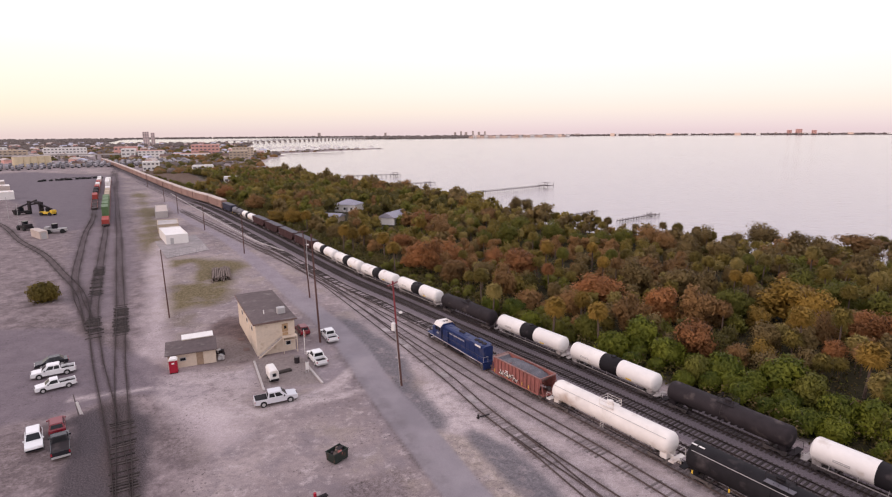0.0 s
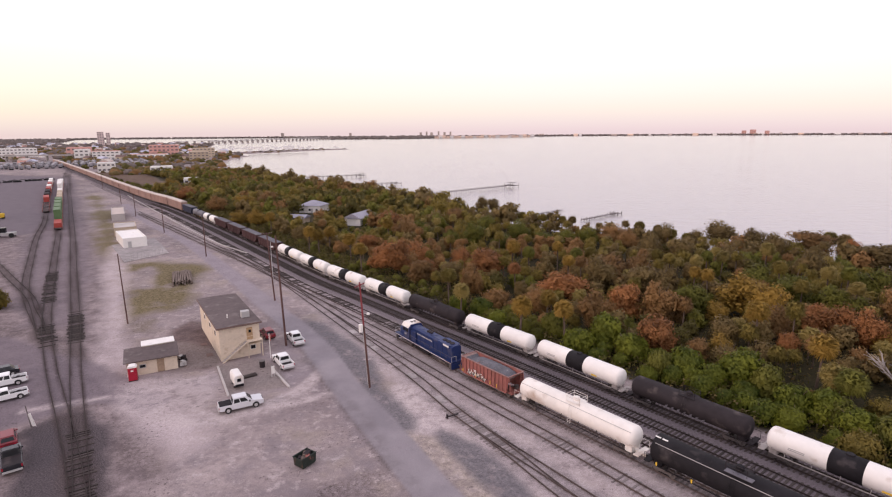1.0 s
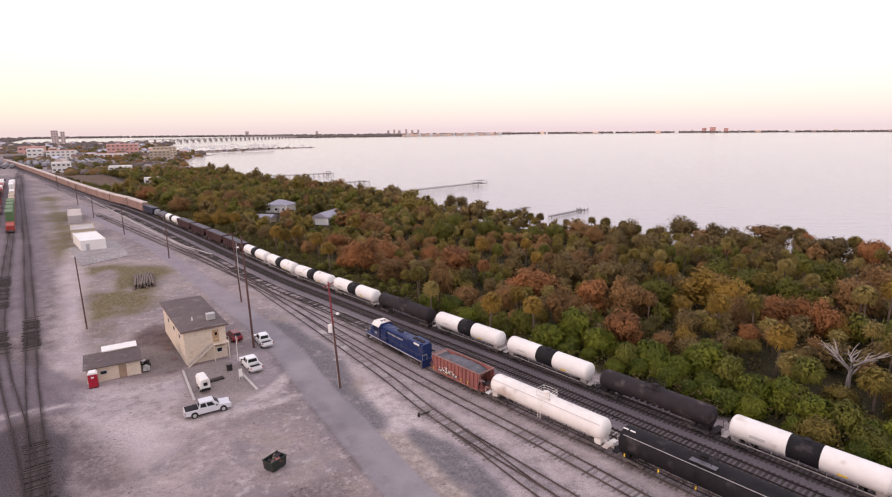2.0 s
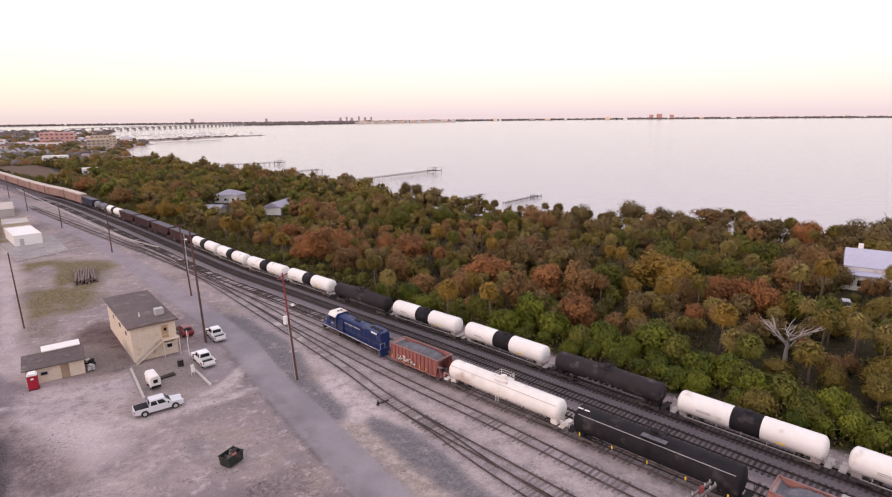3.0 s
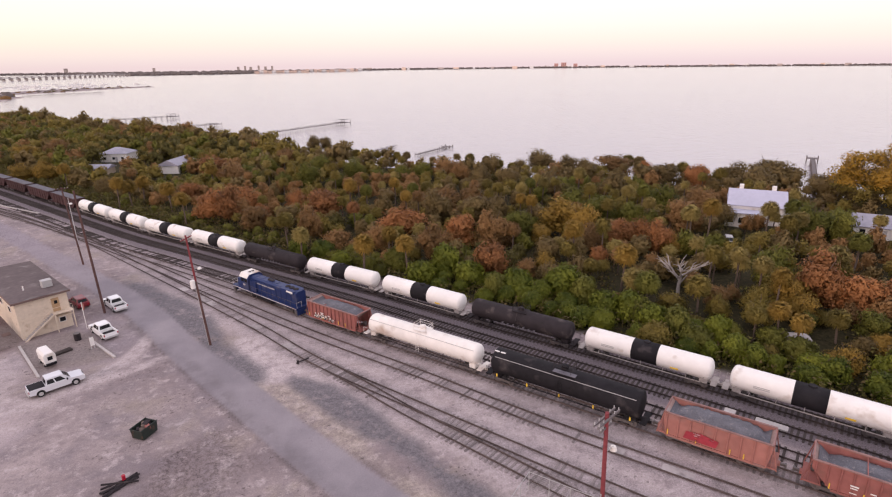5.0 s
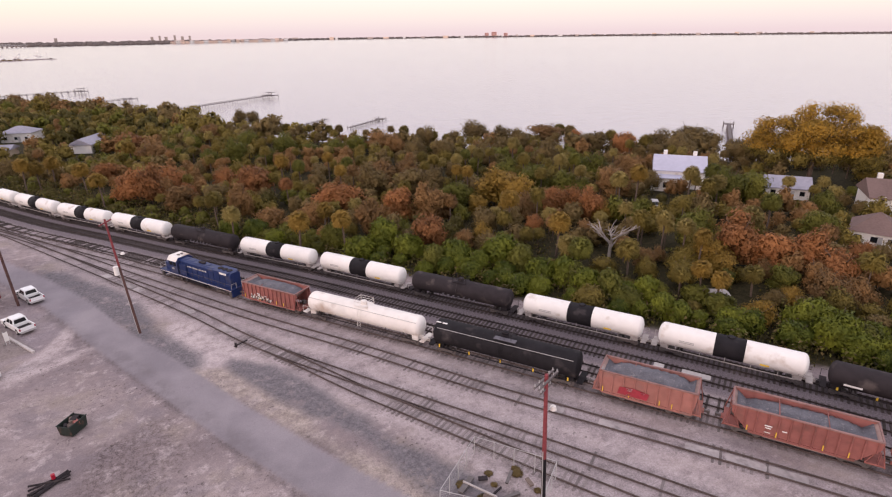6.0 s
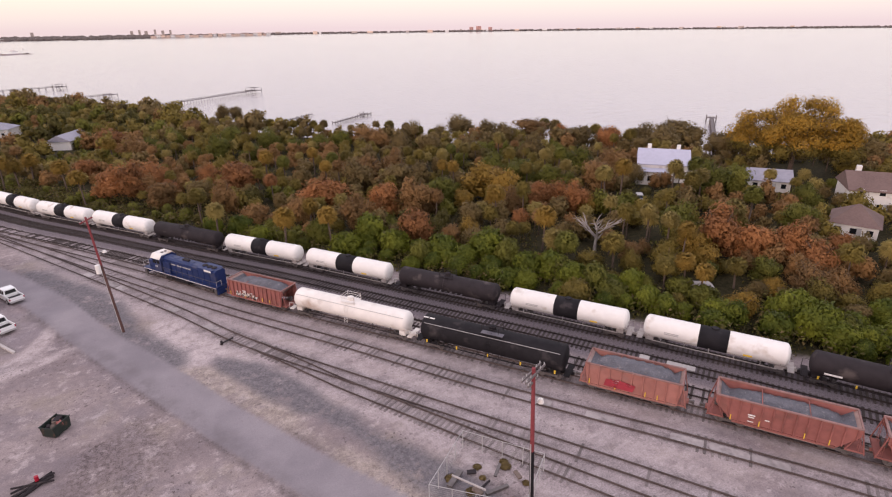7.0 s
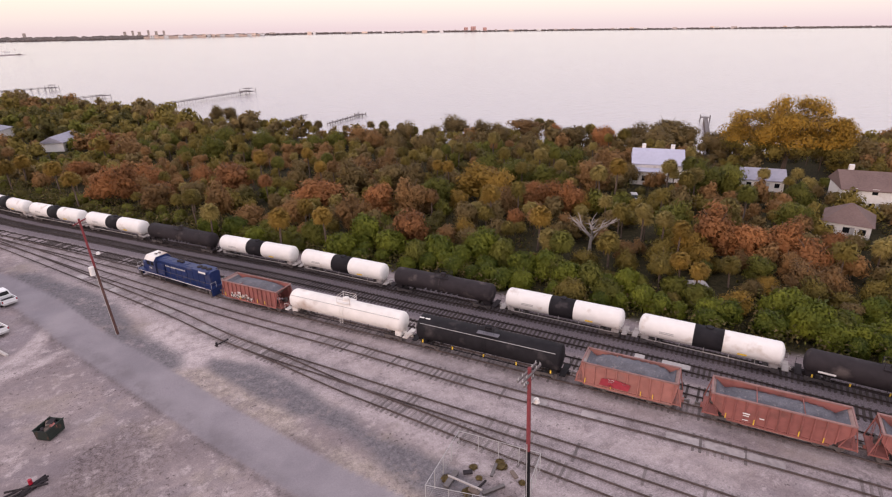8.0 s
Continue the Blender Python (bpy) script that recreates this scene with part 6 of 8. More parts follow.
def pickup(label, paint, m, cover=None, cab_len=2.2, scale=1.0):
    """A pickup: hood, cab, open bed, along x with its nose at +x."""
    v = thing("pickup_truck", label, "pickup truck", "parked vehicles", m)
    back = 1.25 - cab_len
    xr, xf = -1.72, 1.78
    part("body", Shape().slab([(back, 0.42)] + arch(xf, 0.46, 0.42) + [(2.62, 0.42), (2.76, 0.55), (2.80, 0.78), (2.70, 1.00), (1.40, 1.12), (back, 1.12)], -0.94, 0.94), paint, v)
    greenhouse(v, paint, (back + 0.02, 1.46), (back + 0.16, 0.72), 1.12, 1.80, 0.90, 0.74, ((0.06, 0.38), (0.43, 0.80)) if cab_len > 2 else ((0.10, 0.80),))
    for y in (-0.90, 0.90):
        part("bed_side", Shape().slab([(-2.74, 0.50)] + arch(xr, 0.46, 0.42) + [(back, 0.42), (back, 1.12), (-2.78, 1.14)], y - 0.045, y + 0.045), paint, v)
        part("mirror", Shape().box((1.02, y * 1.15, 1.22), (0.16, 0.2, 0.18), chamfer=0.03), CARBLACK, v)
    part("bed_floor", Shape().box(((back - 2.76) / 2, 0, 0.70), (2.76 + back, 1.74, 0.10)), cover or CHARCOAL, v)
    if cover is not None:
        part("bed_cover", Shape().box(((back - 2.76) / 2, 0, 1.12), (2.7 + back, 1.74, 0.06)), cover, v, "dark bed cover")
    part("tailgate", Shape().box((-2.77, 0, 0.83), (0.08, 1.82, 0.60), chamfer=0.03), paint, v)
    part("bumper", Shape().box((2.78, 0, 0.50), (0.18, 1.86, 0.24), chamfer=0.05), GREY_STEEL, v)
    part("bumper", Shape().box((-2.86, 0, 0.52), (0.14, 1.8, 0.2), chamfer=0.04), GREY_STEEL, v)
    part("grille", Shape().box((2.79, 0, 0.80), (0.05, 1.1, 0.24)), CARBLACK, v)
    for y in (-0.72, 0.72):
        part("headlight", Shape().box((2.77, y, 0.84), (0.08, 0.32, 0.20)), WHITE, v)
        part("tail_light", Shape().box((-2.80, y * 1.2, 0.92), (0.05, 0.14, 0.30)), RED, v)
    wheel_pair(v, xf, 0.84, 0.39)
    wheel_pair(v, xr, 0.84, 0.39)
    return v


def saloon(label, paint, m, tall=1.45, name="car"):
    v = thing(name, label, "car", "parked vehicles", m)
    xr, xf, deck = -1.35, 1.38, 0.92 if tall < 1.55 else 1.02
    tail = -1.75 if tall < 1.55 else -2.05
    part("body", Shape().slab([(-2.15, 0.34)] + arch(xr, 0.39, 0.34) + arch(xf, 0.39, 0.34) + [(2.10, 0.34), (2.24, 0.55), (2.12, 0.78), (1.05, deck), (tail, deck + 0.03), (-2.2, deck - 0.04), (-2.26, 0.6)], -0.88, 0.88), paint, v)
    greenhouse(v, paint, (tail, 1.12), (tail + 0.55 if tall < 1.55 else tail + 0.25, 0.30), deck, tall, 0.84, 0.66, ((0.12, 0.44), (0.49, 0.82)), "cabin")
    for y in (-0.6, 0.6):
        part("headlight", Shape().box((2.16, y, 0.66), (0.12, 0.42, 0.14)), WHITE, v)
        part("tail_light", Shape().box((-2.25, y, 0.76), (0.05, 0.35, 0.14)), RED, v)
        part("mirror", Shape().box((0.85, y * 1.6, deck + 0.08), (0.14, 0.16, 0.13), chamfer=0.03), paint, v)
    part("bumper", Shape().box((2.18, 0, 0.42), (0.16, 1.66, 0.16), chamfer=0.04), CARBLACK, v)
    wheel_pair(v, xf, 0.78, 0.33)
    wheel_pair(v, xr, 0.78, 0.33)
    return v


def facing(x, y, dx, dy):
    return pose(x, y, 0, 0, 0, math.degrees(math.atan2(dy, dx)))


pickup("silver-white crew-cab pickup with a dark covered bed", SILVER, facing(-23.4, 70.3, 2.9, 1.4), cover=BLACK, cab_len=2.4)
pickup("white crew-cab pickup parked beside the office lot", CARWHITE, facing(-20.9, 84.2, -2.7, 4.6), cab_len=2.3)
pickup("white crew-cab pickup by the tall wooden pole", CARWHITE, facing(-21.0, 94.2, -2.4, 4.6), cab_len=2.3)
pickup("white crew-cab pickup beside a black car", CARWHITE, facing(-60.2, 79.6, -4.0, -2.6), cab_len=2.3)
pickup("small white pickup on the dusty yard", CARWHITE, facing(-56.7, 75.0, -3.3, -2.6) @ Matrix.Diagonal((0.88, 0.9, 0.9, 1)), cab_len=1.8)
pickup("dark grey pickup with a large covered bed", CARBLACK, facing(-45.2, 59.0, -3.6, 5.1), cover=CHARCOAL, cab_len=1.7)
saloon("black saloon car on the dusty yard", CARBLACK, facing(-63.0, 83.2, -3.4, -2.6))
saloon("white sport utility car facing the fence line", CARWHITE, facing(-49.0, 60.0, 3.6, -5.0), tall=1.7)
saloon("dark red car nose-in at the yard edge", CARRED, facing(-48.6, 63.4, -2.8, 3.9), tall=1.6)
saloon("dark red car behind the cream office", CARRED, facing(-26.6, 97.3, -4, 7), tall=1.6)
v = thing("utility_trailer", "small white enclosed utility trailer with a rear window", "trailer", "parked vehicles", facing(-26.0, 77.4, -2.4, 4.3))
part("body", Shape().bar([(-0.8, 0.5), (0.8, 0.5), (0.85, 1.7), (0.6, 2.05), (-0.6, 2.05), (-0.85, 1.7)], -1.5, 1.6), WHITE, v)
part("rear_window", Shape().box((-1.52, 0, 1.35), (0.05, 0.7, 0.5)), GLASS, v)
part("bumper", Shape().box((-1.6, 0, 0.55), (0.25, 1.5, 0.3)), BLACK, v)
wheel_pair(v, -0.6, 0.72, 0.32)
wheel_pair(v, 1.0, 0.72, 0.32)
v.scale = (0.95, 0.78, 0.95)


# ---- buildings of the yard ----
def office():
    W, D, Ht = 6.3, 18.7, 5.45
    b = thing("office_building", "two-storey cream stucco office with a grey felt roof and outside stair", "building", m=pose(-31.2, 86.3, 0, 0, 0, 28.6))
    wall = part("wall", Shape().box((W / 2, D / 2, Ht / 2), (W, D, Ht)), CREAM, b)
    part("belt_course", Shape().box((W / 2, -0.02, 2.75), (W + 0.06, 0.06, 0.14)), CREAM, b)
    roof = part("roof", Shape().slab([(-0.35, Ht), (W + 0.35, Ht), (W + 0.35, Ht + 0.22), (W / 2, Ht + 0.30), (-0.35, Ht + 0.22)], -0.4, D + 0.4), TAR, b, "flat grey felt roof")
    part("roof_edge", Shape().box((W / 2, -0.42, Ht + 0.10), (W + 0.8, 0.08, 0.26)), BROWNROOF, b)
    part("roof_edge", Shape().box((-0.38, D / 2, Ht + 0.10), (0.08, D + 0.8, 0.26)), BROWNROOF, b)
    part("roof_vent", Shape().rod((2.2, 4.2, Ht + 0.2), (2.2, 4.2, Ht + 0.95), 0.09), WHITE, roof)
    ac = part("air_conditioner", Shape().box((4.9, 3.4, Ht + 0.80), (1.3, 1.1, 1.0), chamfer=0.08), GREY_STEEL, roof, "grey rooftop air conditioner")
    door = part("door", Shape().box((4.7, -0.03, 3.85), (0.95, 0.07, 2.05)), mat("tan_door", (0.42, 0.27, 0.15), 0.6), b, "tan upper door")
    part("door_window", Shape().box((4.75, -0.075, 4.25), (0.4, 0.02, 0.5)), GLASS, door)
    win = part("window", Shape().box((5.1, -0.04, 1.45), (0.9, 0.08, 0.8)), WHITE, b, "white framed window")
    part("pane", Shape().box((5.1, -0.09, 1.45), (0.72, 0.03, 0.62)), GLASS, win)
    part("awning", Shape().slab([(4.3, 2.2), (6.3, 2.2), (6.3, 2.28), (4.3, 2.28)], -1.0, 0.0), CREAM, b)
    for y in (3.2, 8.0, 13.0):
        w2 = part("window", Shape().box((-0.04, y, 3.9), (0.08, 1.1, 0.9)), WHITE, b, "white framed window")
        part("pane", Shape().box((-0.09, y, 3.9), (0.03, 0.9, 0.7)), GLASS, w2)
    st = part("stair", Shape().slab([(0.0, 0.0), (0.35, 0.0), (4.0, 2.62), (4.0, 2.85)], -1.05, -0.95).slab([(0.0, 0.0), (0.35, 0.0), (4.0, 2.62), (4.0, 2.85)], -0.12, -0.02), CREAM, b, "straight outside stair")
    for k in range(15):
        part("step", Shape().box((0.25 + k * 0.26, -0.55, 0.10 + k * 0.187), (0.28, 0.9, 0.05)), CONCRETE, st)
    land = part("landing", Shape().box((5.25, -0.58, 2.78), (2.4, 1.15, 0.14)), CREAM, b)
    for x in (4.1, 6.35):
        part("post", Shape().box((x, -1.08, 1.35), (0.13, 0.13, 2.7)), CREAM, land)
    rail = Shape().rod((0.1, -1.08, 0.95), (4.0, -1.08, 3.75), 0.03, n=5).rod((4.0, -1.08, 3.75), (6.4, -1.08, 3.75), 0.03, n=5)
    for x, z in ((0.1, 0.0), (1.4, 0.95), (2.7, 1.9), (4.0, 2.85), (5.2, 2.85), (6.4, 2.85)):
        rail.rod((x, -1.08, z), (x, -1.08, z + 0.95), 0.025, n=5)
    part("handrail", rail, CREAM, b)
    for y in (4.0, 9.5):
        single("doormat", Shape().box((0, 0, 0.03), (1.0, 1.3, 0.06)), BROWNROOF, "dark rubber mat on reddish dirt", "mat", m=pose(-31.2, 86.3, 0, 0, 0, 28.6) @ pose(-1.1, y, 0))


def shed():
    b = thing("shed", "low cream block shed with a brown-grey sloping roof", "shed", m=pose(-43.4, 81.3, 0, 0, 0, 24.4))
    part("wall", Shape().bar([(0.0, 0.0), (4.4, 0.0), (4.4, 2.75), (0.0, 2.3)], 0, 6.9), CREAM, b)
    part("roof", Shape().bar([(-0.45, 2.26), (4.6, 2.78), (4.6, 2.93), (-0.45, 2.41)], -0.4, 7.2), TAR, b, "brown-grey sloping felt roof")
    part("door", Shape().box((4.55, -0.03, 1.05), (1.0, 0.06, 2.05)), mat("worn_door", (0.36, 0.25, 0.17), 0.7), b, "worn tan door")
    w = part("window", Shape().box((2.1, -0.03, 1.35), (0.95, 0.06, 0.6)), GREY_STEEL, b, "small louvred window")
    part("pane", Shape().box((2.1, -0.07, 1.35), (0.75, 0.02, 0.42)), GLASS, w)
    part("corner_trim", Shape().box((-0.02, -0.02, 1.1), (0.1, 0.1, 2.2)), OLD_WHITE, b)
    c = thing("storage_container", "white-roofed storage container behind the shed", "container", m=pose(-43.3, 86.0, 0, 0, 0, 26))
    part("body", Shape().box((2.4, 1.2, 1.5), (4.7, 2.4, 3.0)), BUFFWALL, c)
    part("roof", Shape().box((2.4, 1.2, 3.06), (4.8, 2.5, 0.12)), WHITE, c, "bright white flat roof")
    for k in range(12):
        part("rib", Shape().box((0.25 + k * 0.39, -0.02, 1.3), (0.14, 0.06, 2.4)), BUFFWALL, c)
    t = thing("portable_toilet", "red portable toilet with a white roof", "portable toilet", m=pose(-42.1, 80.3, 0, 0, 0, 22))
    part("cabin", Shape().box((0, 0, 1.08), (1.15, 1.15, 2.0), chamfer=0.08), RED, t)
    part("roof", Shape().slab([(-0.62, 2.08), (0.62, 2.08), (0.40, 2.36), (-0.40, 2.36)], -0.62, 0.62), WHITE, t, "domed white roof")
    part("door", Shape().box((0, -0.60, 1.05), (0.80, 0.05, 1.75)), RED, t)
    part("base", Shape().box((0, 0, 0.06), (1.2, 1.2, 0.12)), CHARCOAL, t)
    part("label_panel", Shape().box((0, -0.63, 1.65), (0.35, 0.02, 0.22)), WHITE, t, "small white panel")
    s = thing("junk_heap", "dark heap of scrap beside the shed wall", "scrap", m=pose(-36.9, 85.4, 0, 0, 0, 24))
    rr = random.Random(4)
    for k in range(9):
        part("scrap_piece", Shape().box((rr.uniform(-0.4, 0.6), rr.uniform(-1.2, 2.0), rr.uniform(0.2, 0.9)), (rr.uniform(0.3, 0.8), rr.uniform(0.4, 0.9), rr.uniform(0.3, 0.8)), rr.uniform(0, 90)), CHARCOAL if k % 2 else GREY_STEEL, s)


office()
shed()


def flat_building(name, label, corner, turn, w, d, h, walls, roof, parapet=0.35, openings=()):
    b = thing(name, label, "building", m=pose(corner[0], corner[1], 0, 0, 0, turn))
    part("wall", Shape().box((w / 2, d / 2, h / 2), (w, d, h)), walls, b)
    part("roof", Shape().box((w / 2, d / 2, h + 0.06), (w - 0.5, d - 0.5, 0.12)), roof, b)
    for c, s in (((w / 2, 0.12, h + parapet / 2), (w, 0.24, parapet)), ((w / 2, d - 0.12, h + parapet / 2), (w, 0.24, parapet)), ((0.12, d / 2, h + parapet / 2), (0.24, d - 0.5, parapet)), ((w - 0.12, d / 2, h + parapet / 2), (0.24, d - 0.5, parapet))):
        part("parapet", Shape().box(c, s), walls, b)
    for x, z, a, c in openings:
        part("door", Shape().box((x, -0.03, z), (a, 0.07, c)), GREY_STEEL, b)
    return b


flat_building("pump_house", "white flat-roofed block building on a concrete pad", (-92.6, 181.0), 33, 6.8, 18.5, 2.9, WHITE, WHITE, openings=((1.8, 1.1, 1.0, 2.1),))
flat_building("store_building", "tan flat-roofed store building behind the white one", (-106.8, 203.5), 27, 7.2, 14, 2.8, BUFFWALL, CONCRETE)
flat_building("store_building", "long low grey building with a pale roof", (-126.5, 240.5), 27, 5.0, 27, 2.6, CONCRETE, PALE_ROOF)
single("concrete_pad", Shape().prism([(-99.5, 187), (-82.5, 160.5), (-75.0, 172.5), (-83.5, 187), (-91, 199)], -0.1, 0.12), mat("dusty_pad_concrete", (0.30, 0.265, 0.258), 0.95, vary=0.3, fine=0.8, coarse=0.12, bump=0.1), "pale concrete pad round the white building", "pad", kind="structure")
f = thing("chain_fence", "thin wire fence along the concrete pad", "fence")
for k in range(12):
    q = np.array((-82.0, 160.8)) + (np.array((-75.6, 172.0)) - (-82.0, 160.8)) * k / 11
    part("post", Shape().rod((q[0], q[1], 0), (q[0], q[1], 2.0), 0.04, n=6), GREY_STEEL, f)
part("top_rail", Shape().rod((-82.0, 160.8, 2.0), (-75.6, 172.0, 2.0), 0.03, n=5), GREY_STEEL, f)

# the small lot in front of the office
for a, c, lab in (((-31.0, 84.0), (-26.1, 73.6), "long low concrete kerb of the office lot"), ((-22.0, 82.2), (-18.2, 75.8), "short low concrete kerb of the office lot")):
    a, c = np.array(a), np.array(c)
    d = c - a
    single("kerb", Shape().box((0, 0, 0.11), (float(np.linalg.norm(d)), 0.3, 0.24), chamfer=0.05), CONCRETE, lab, "kerb", m=facing(*(a + c) / 2, *d))
b = thing("oil_drum", "dark rusty drum standing in the office lot", "drum", m=pose(-24.0, 83.6, 0))
part("body", Shape().rod((0, 0, 0), (0, 0, 1.0), 0.42, n=14), CHARCOAL, b)
part("lid", Shape().rod((0, 0, 1.0), (0, 0, 1.06), 0.45, n=14), STEEL, b)
b = thing("notice_board", "white notice board on two posts", "sign", m=facing(-21.4, 79.8, 3, 2))
part("board", Shape().box((0, 0, 1.1), (0.5, 0.08, 1.2), chamfer=0.02), WHITE, b)
for x in (-0.2, 0.2):
    part("post", Shape().box((x, 0.06, 0.9), (0.08, 0.08, 1.8)), GREY_STEEL, b)
b = thing("flagpole", "short pole with a faded red and white flag", "flagpole", m=pose(-23.6, 87.2, 0))
part("pole", Shape().rod((0, 0, 0), (0, 0, 4.2), 0.05, n=8), WHITE, b)
part("flag", Shape().slab([(0.05, 2.9), (0.22, 3.0), (0.28, 3.9), (0.05, 4.0)], -0.015, 0.015), PALE_RUST, b, "drooping faded flag")
s = thing("timber_beams", "weathered timber beams lying in the lot", "timber", m=facing(-25.4, 79.9, 3, 2))
for k in range(3):
    part("beam", Shape().box((0, -0.3 + 0.3 * k, 0.12), (3.0, 0.24, 0.24), turn=2 * k), TIE, s)


# ---- poles ----
def pole(label, x, y, h, wood=None, arms=(), turn=0.0, lamp=False, box=False, r=0.17, lean=(0, 0)):
    p = thing("utility_pole", label, "utility pole", "utility poles", pose(x, y, 0))
    twin = len(arms) > 2
    # red-lit top and shaded foot are painted as two pole colours
    foot = h * (0.56 if twin else 0.62) if wood is SUNRED_WOOD else 0.0
    part("pole", Shape().rod((lean[0] * foot / h, lean[1] * foot / h, foot - 0.3), (lean[0], lean[1], h), r * (1 - 0.32 * foot / h), r * 0.68, 10), wood or POLE_WOOD, p)
    if foot:
        part("pole_foot", Shape().rod((0, 0, -0.3), (lean[0] * foot / h, lean[1] * foot / h, foot - 0.3), r * 1.04, r * (1 - 0.3 * foot / h), 10), BLACK if twin else POLE_WOOD, p, "lower half painted dark as in shade")
        part("conduit", Shape().rod((-r * 1.1, -r * 0.5, 0), (lean[0] * (foot + 0.4) / h - r, lean[1] * (foot + 0.4) / h - r * 0.4, foot + 0.4), 0.035, n=6), GREY_STEEL, p, "pale grey cable conduit")
    ca, sa = math.cos(radians(turn)), math.sin(radians(turn))
    for z, half, off in arms:
        a = part("crossarm", Shape().box((lean[0] - sa * off, lean[1] + ca * off, z), (2 * half, 0.11, 0.14), turn), PIERWOOD if twin else wood or POLE_WOOD, p)
        for q in (-0.9, -0.5, 0.5, 0.9):
            part("insulator", Shape().rod((lean[0] + ca * half * q - sa * off, lean[1] + sa * half * q + ca * off, z + 0.06), (lean[0] + ca * half * q - sa * off, lean[1] + sa * half * q + ca * off, z + 0.24), 0.05, 0.03, 6), GREY_STEEL, a)
        part("brace", Shape().rod((lean[0] + ca * half * 0.55, lean[1] + sa * half * 0.55, z - 0.05), (lean[0], lean[1], z - 0.8), 0.02, n=5).rod((lean[0] - ca * half * 0.55, lean[1] - sa * half * 0.55, z - 0.05), (lean[0], lean[1], z - 0.8), 0.02, n=5), STEEL, a)
    if lamp:
        lx, ly = lean[0] * lamp / h, lean[1] * lamp / h
        l = part("lamp_arm", Shape().rod((lx, ly, lamp), (lx + 0.75, ly + 0.15, lamp + 0.15), 0.035, n=6), GREY_STEEL, p)
        part("lamp_head", Shape().rod((lx + 0.75, ly + 0.15, lamp + 0.15), (lx + 0.75, ly + 0.15, lamp - 0.12), 0.18, 0.26, 10), WHITE, l, "white lamp head")
    if box:
        bx, by = lean[0] * box / h - 0.42, lean[1] * box / h - 0.2
        part("transformer", Shape().rod((bx, by, box - 0.55), (bx, by, box + 0.55), 0.30, n=12), WHITE, p, "pale grey transformer can")
    return p


pole("tall wooden utility pole with a crossarm, red light painted in", -6.6, 75.1, 15.6, SUNRED_WOOD, ((15.2, 1.25, 0.0),), 62, lamp=11.0, box=9.0, lean=(-0.92, 0.38))
pole("tall dark wooden pole beside the white pickup", -22.2, 92.4, 19.3, None, (), 25, r=0.19, lean=(-0.6, 0.2))
pole("dark wooden pole with a small lamp by the tracks", -30.5, 119.6, 15.2, None, ((14.9, 1.1, 0),), 20, lamp=12.0, lean=(-0.8, 0.2))
pole("slender leaning wooden pole on the grass", -55.5, 106.4, 13.8, None, (), 0, lean=(-0.4, 0.3), r=0.14)
pole("dark wooden pole near the far siding", -61.8, 166.8, 11.8, None, ((8.0, 0.6, 0),), 30)
pole("dark wooden pole near the far siding", -92.2, 210.0, 9.3, None, (), 30)
pole("tall wooden pole with twin crossarms, red light painted in", 20.3, 24.5, 15.0, SUNRED_WOOD, ((14.6, 1.35, 0.16), (14.6, 1.35, -0.16), (13.9, 0.7, 0.0)), 25, lamp=12.0, r=0.19, lean=(-0.4, 0.22))
pole("far dark wooden pole beside the tracks", -123.5, 255.0, 10.5)
pole("far dark wooden pole beside the tracks", -153.0, 302.0, 10.5)
pole("far dark wooden pole beside the tracks", -205.0, 384.0, 10.5)
pole("pale steel pole among the wooden ones", -33.5, 131.0, 11.0, GREY_STEEL, r=0.09)

# ---- scattered yard things ----
d = thing("dumpster", "open dark green steel skip, half full of scrap", "skip", m=facing(-12.4, 56.5, 1.3, 1.7) @ Matrix.Diagonal((0.8, 0.82, 0.9, 1)))
part("body", Shape().slab([(-1.15, 0.15), (1.15, 0.15), (1.3, 1.35), (1.22, 1.35), (1.08, 0.3), (-1.08, 0.3), (-1.22, 1.35), (-1.3, 1.35)], -0.85, 0.85), GREENBIN, d)
for y in (-0.85, 0.85):
    part("side_panel", Shape().slab([(-1.13, 0.15), (1.13, 0.15), (1.28, 1.35), (-1.28, 1.35)], y - 0.04, y + 0.04), GREENBIN, d)
part("rim", Shape().box((0, -0.88, 1.36), (2.7, 0.1, 0.1)).box((0, 0.88, 1.36), (2.7, 0.1, 0.1)), GREENBIN, d)
rr = random.Random(3)
for k in range(8):
    part("scrap_piece", Shape().box((rr.uniform(-0.8, 0.8), rr.uniform(-0.5, 0.5), rr.uniform(0.9, 1.2)), (rr.uniform(0.5, 1.1), rr.uniform(0.3, 0.7), rr.uniform(0.1, 0.4)), rr.uniform(0, 90)), (LOG, CHARCOAL, RUST, CHARCOAL)[k % 4], d)
part("refuse", Shape().box((0, 0, 0.62), (2.2, 1.6, 0.6), chamfer=0.1), CHARCOAL, d, "dark packed refuse")
for y in (-0.6, 0.6):
    part("skid", Shape().box((0, y, 0.075), (2.0, 0.14, 0.15)), STEEL, d)
s = thing("scrap_heap", "heap of dark rails and pipes with a red canister", "scrap", m=pose(-13.6, 48.6, 0))
for k in range(8):
    a = rr.uniform(-0.5, 0.9)
    part("iron_bar", Shape().rod((-1.6 * math.cos(a), -1.6 * math.sin(a) + k * 0.12, 0.12 + 0.06 * (k % 3)), (1.6 * math.cos(a), 1.6 * math.sin(a) + k * 0.12, 0.14 + 0.10 * (k % 2)), 0.09, n=6), CHARCOAL, s)
part("canister", Shape().rod((0.3, 0.9, 0.3), (0.3, 0.9, 0.75), 0.16, n=10), RED, s, "small red canister")
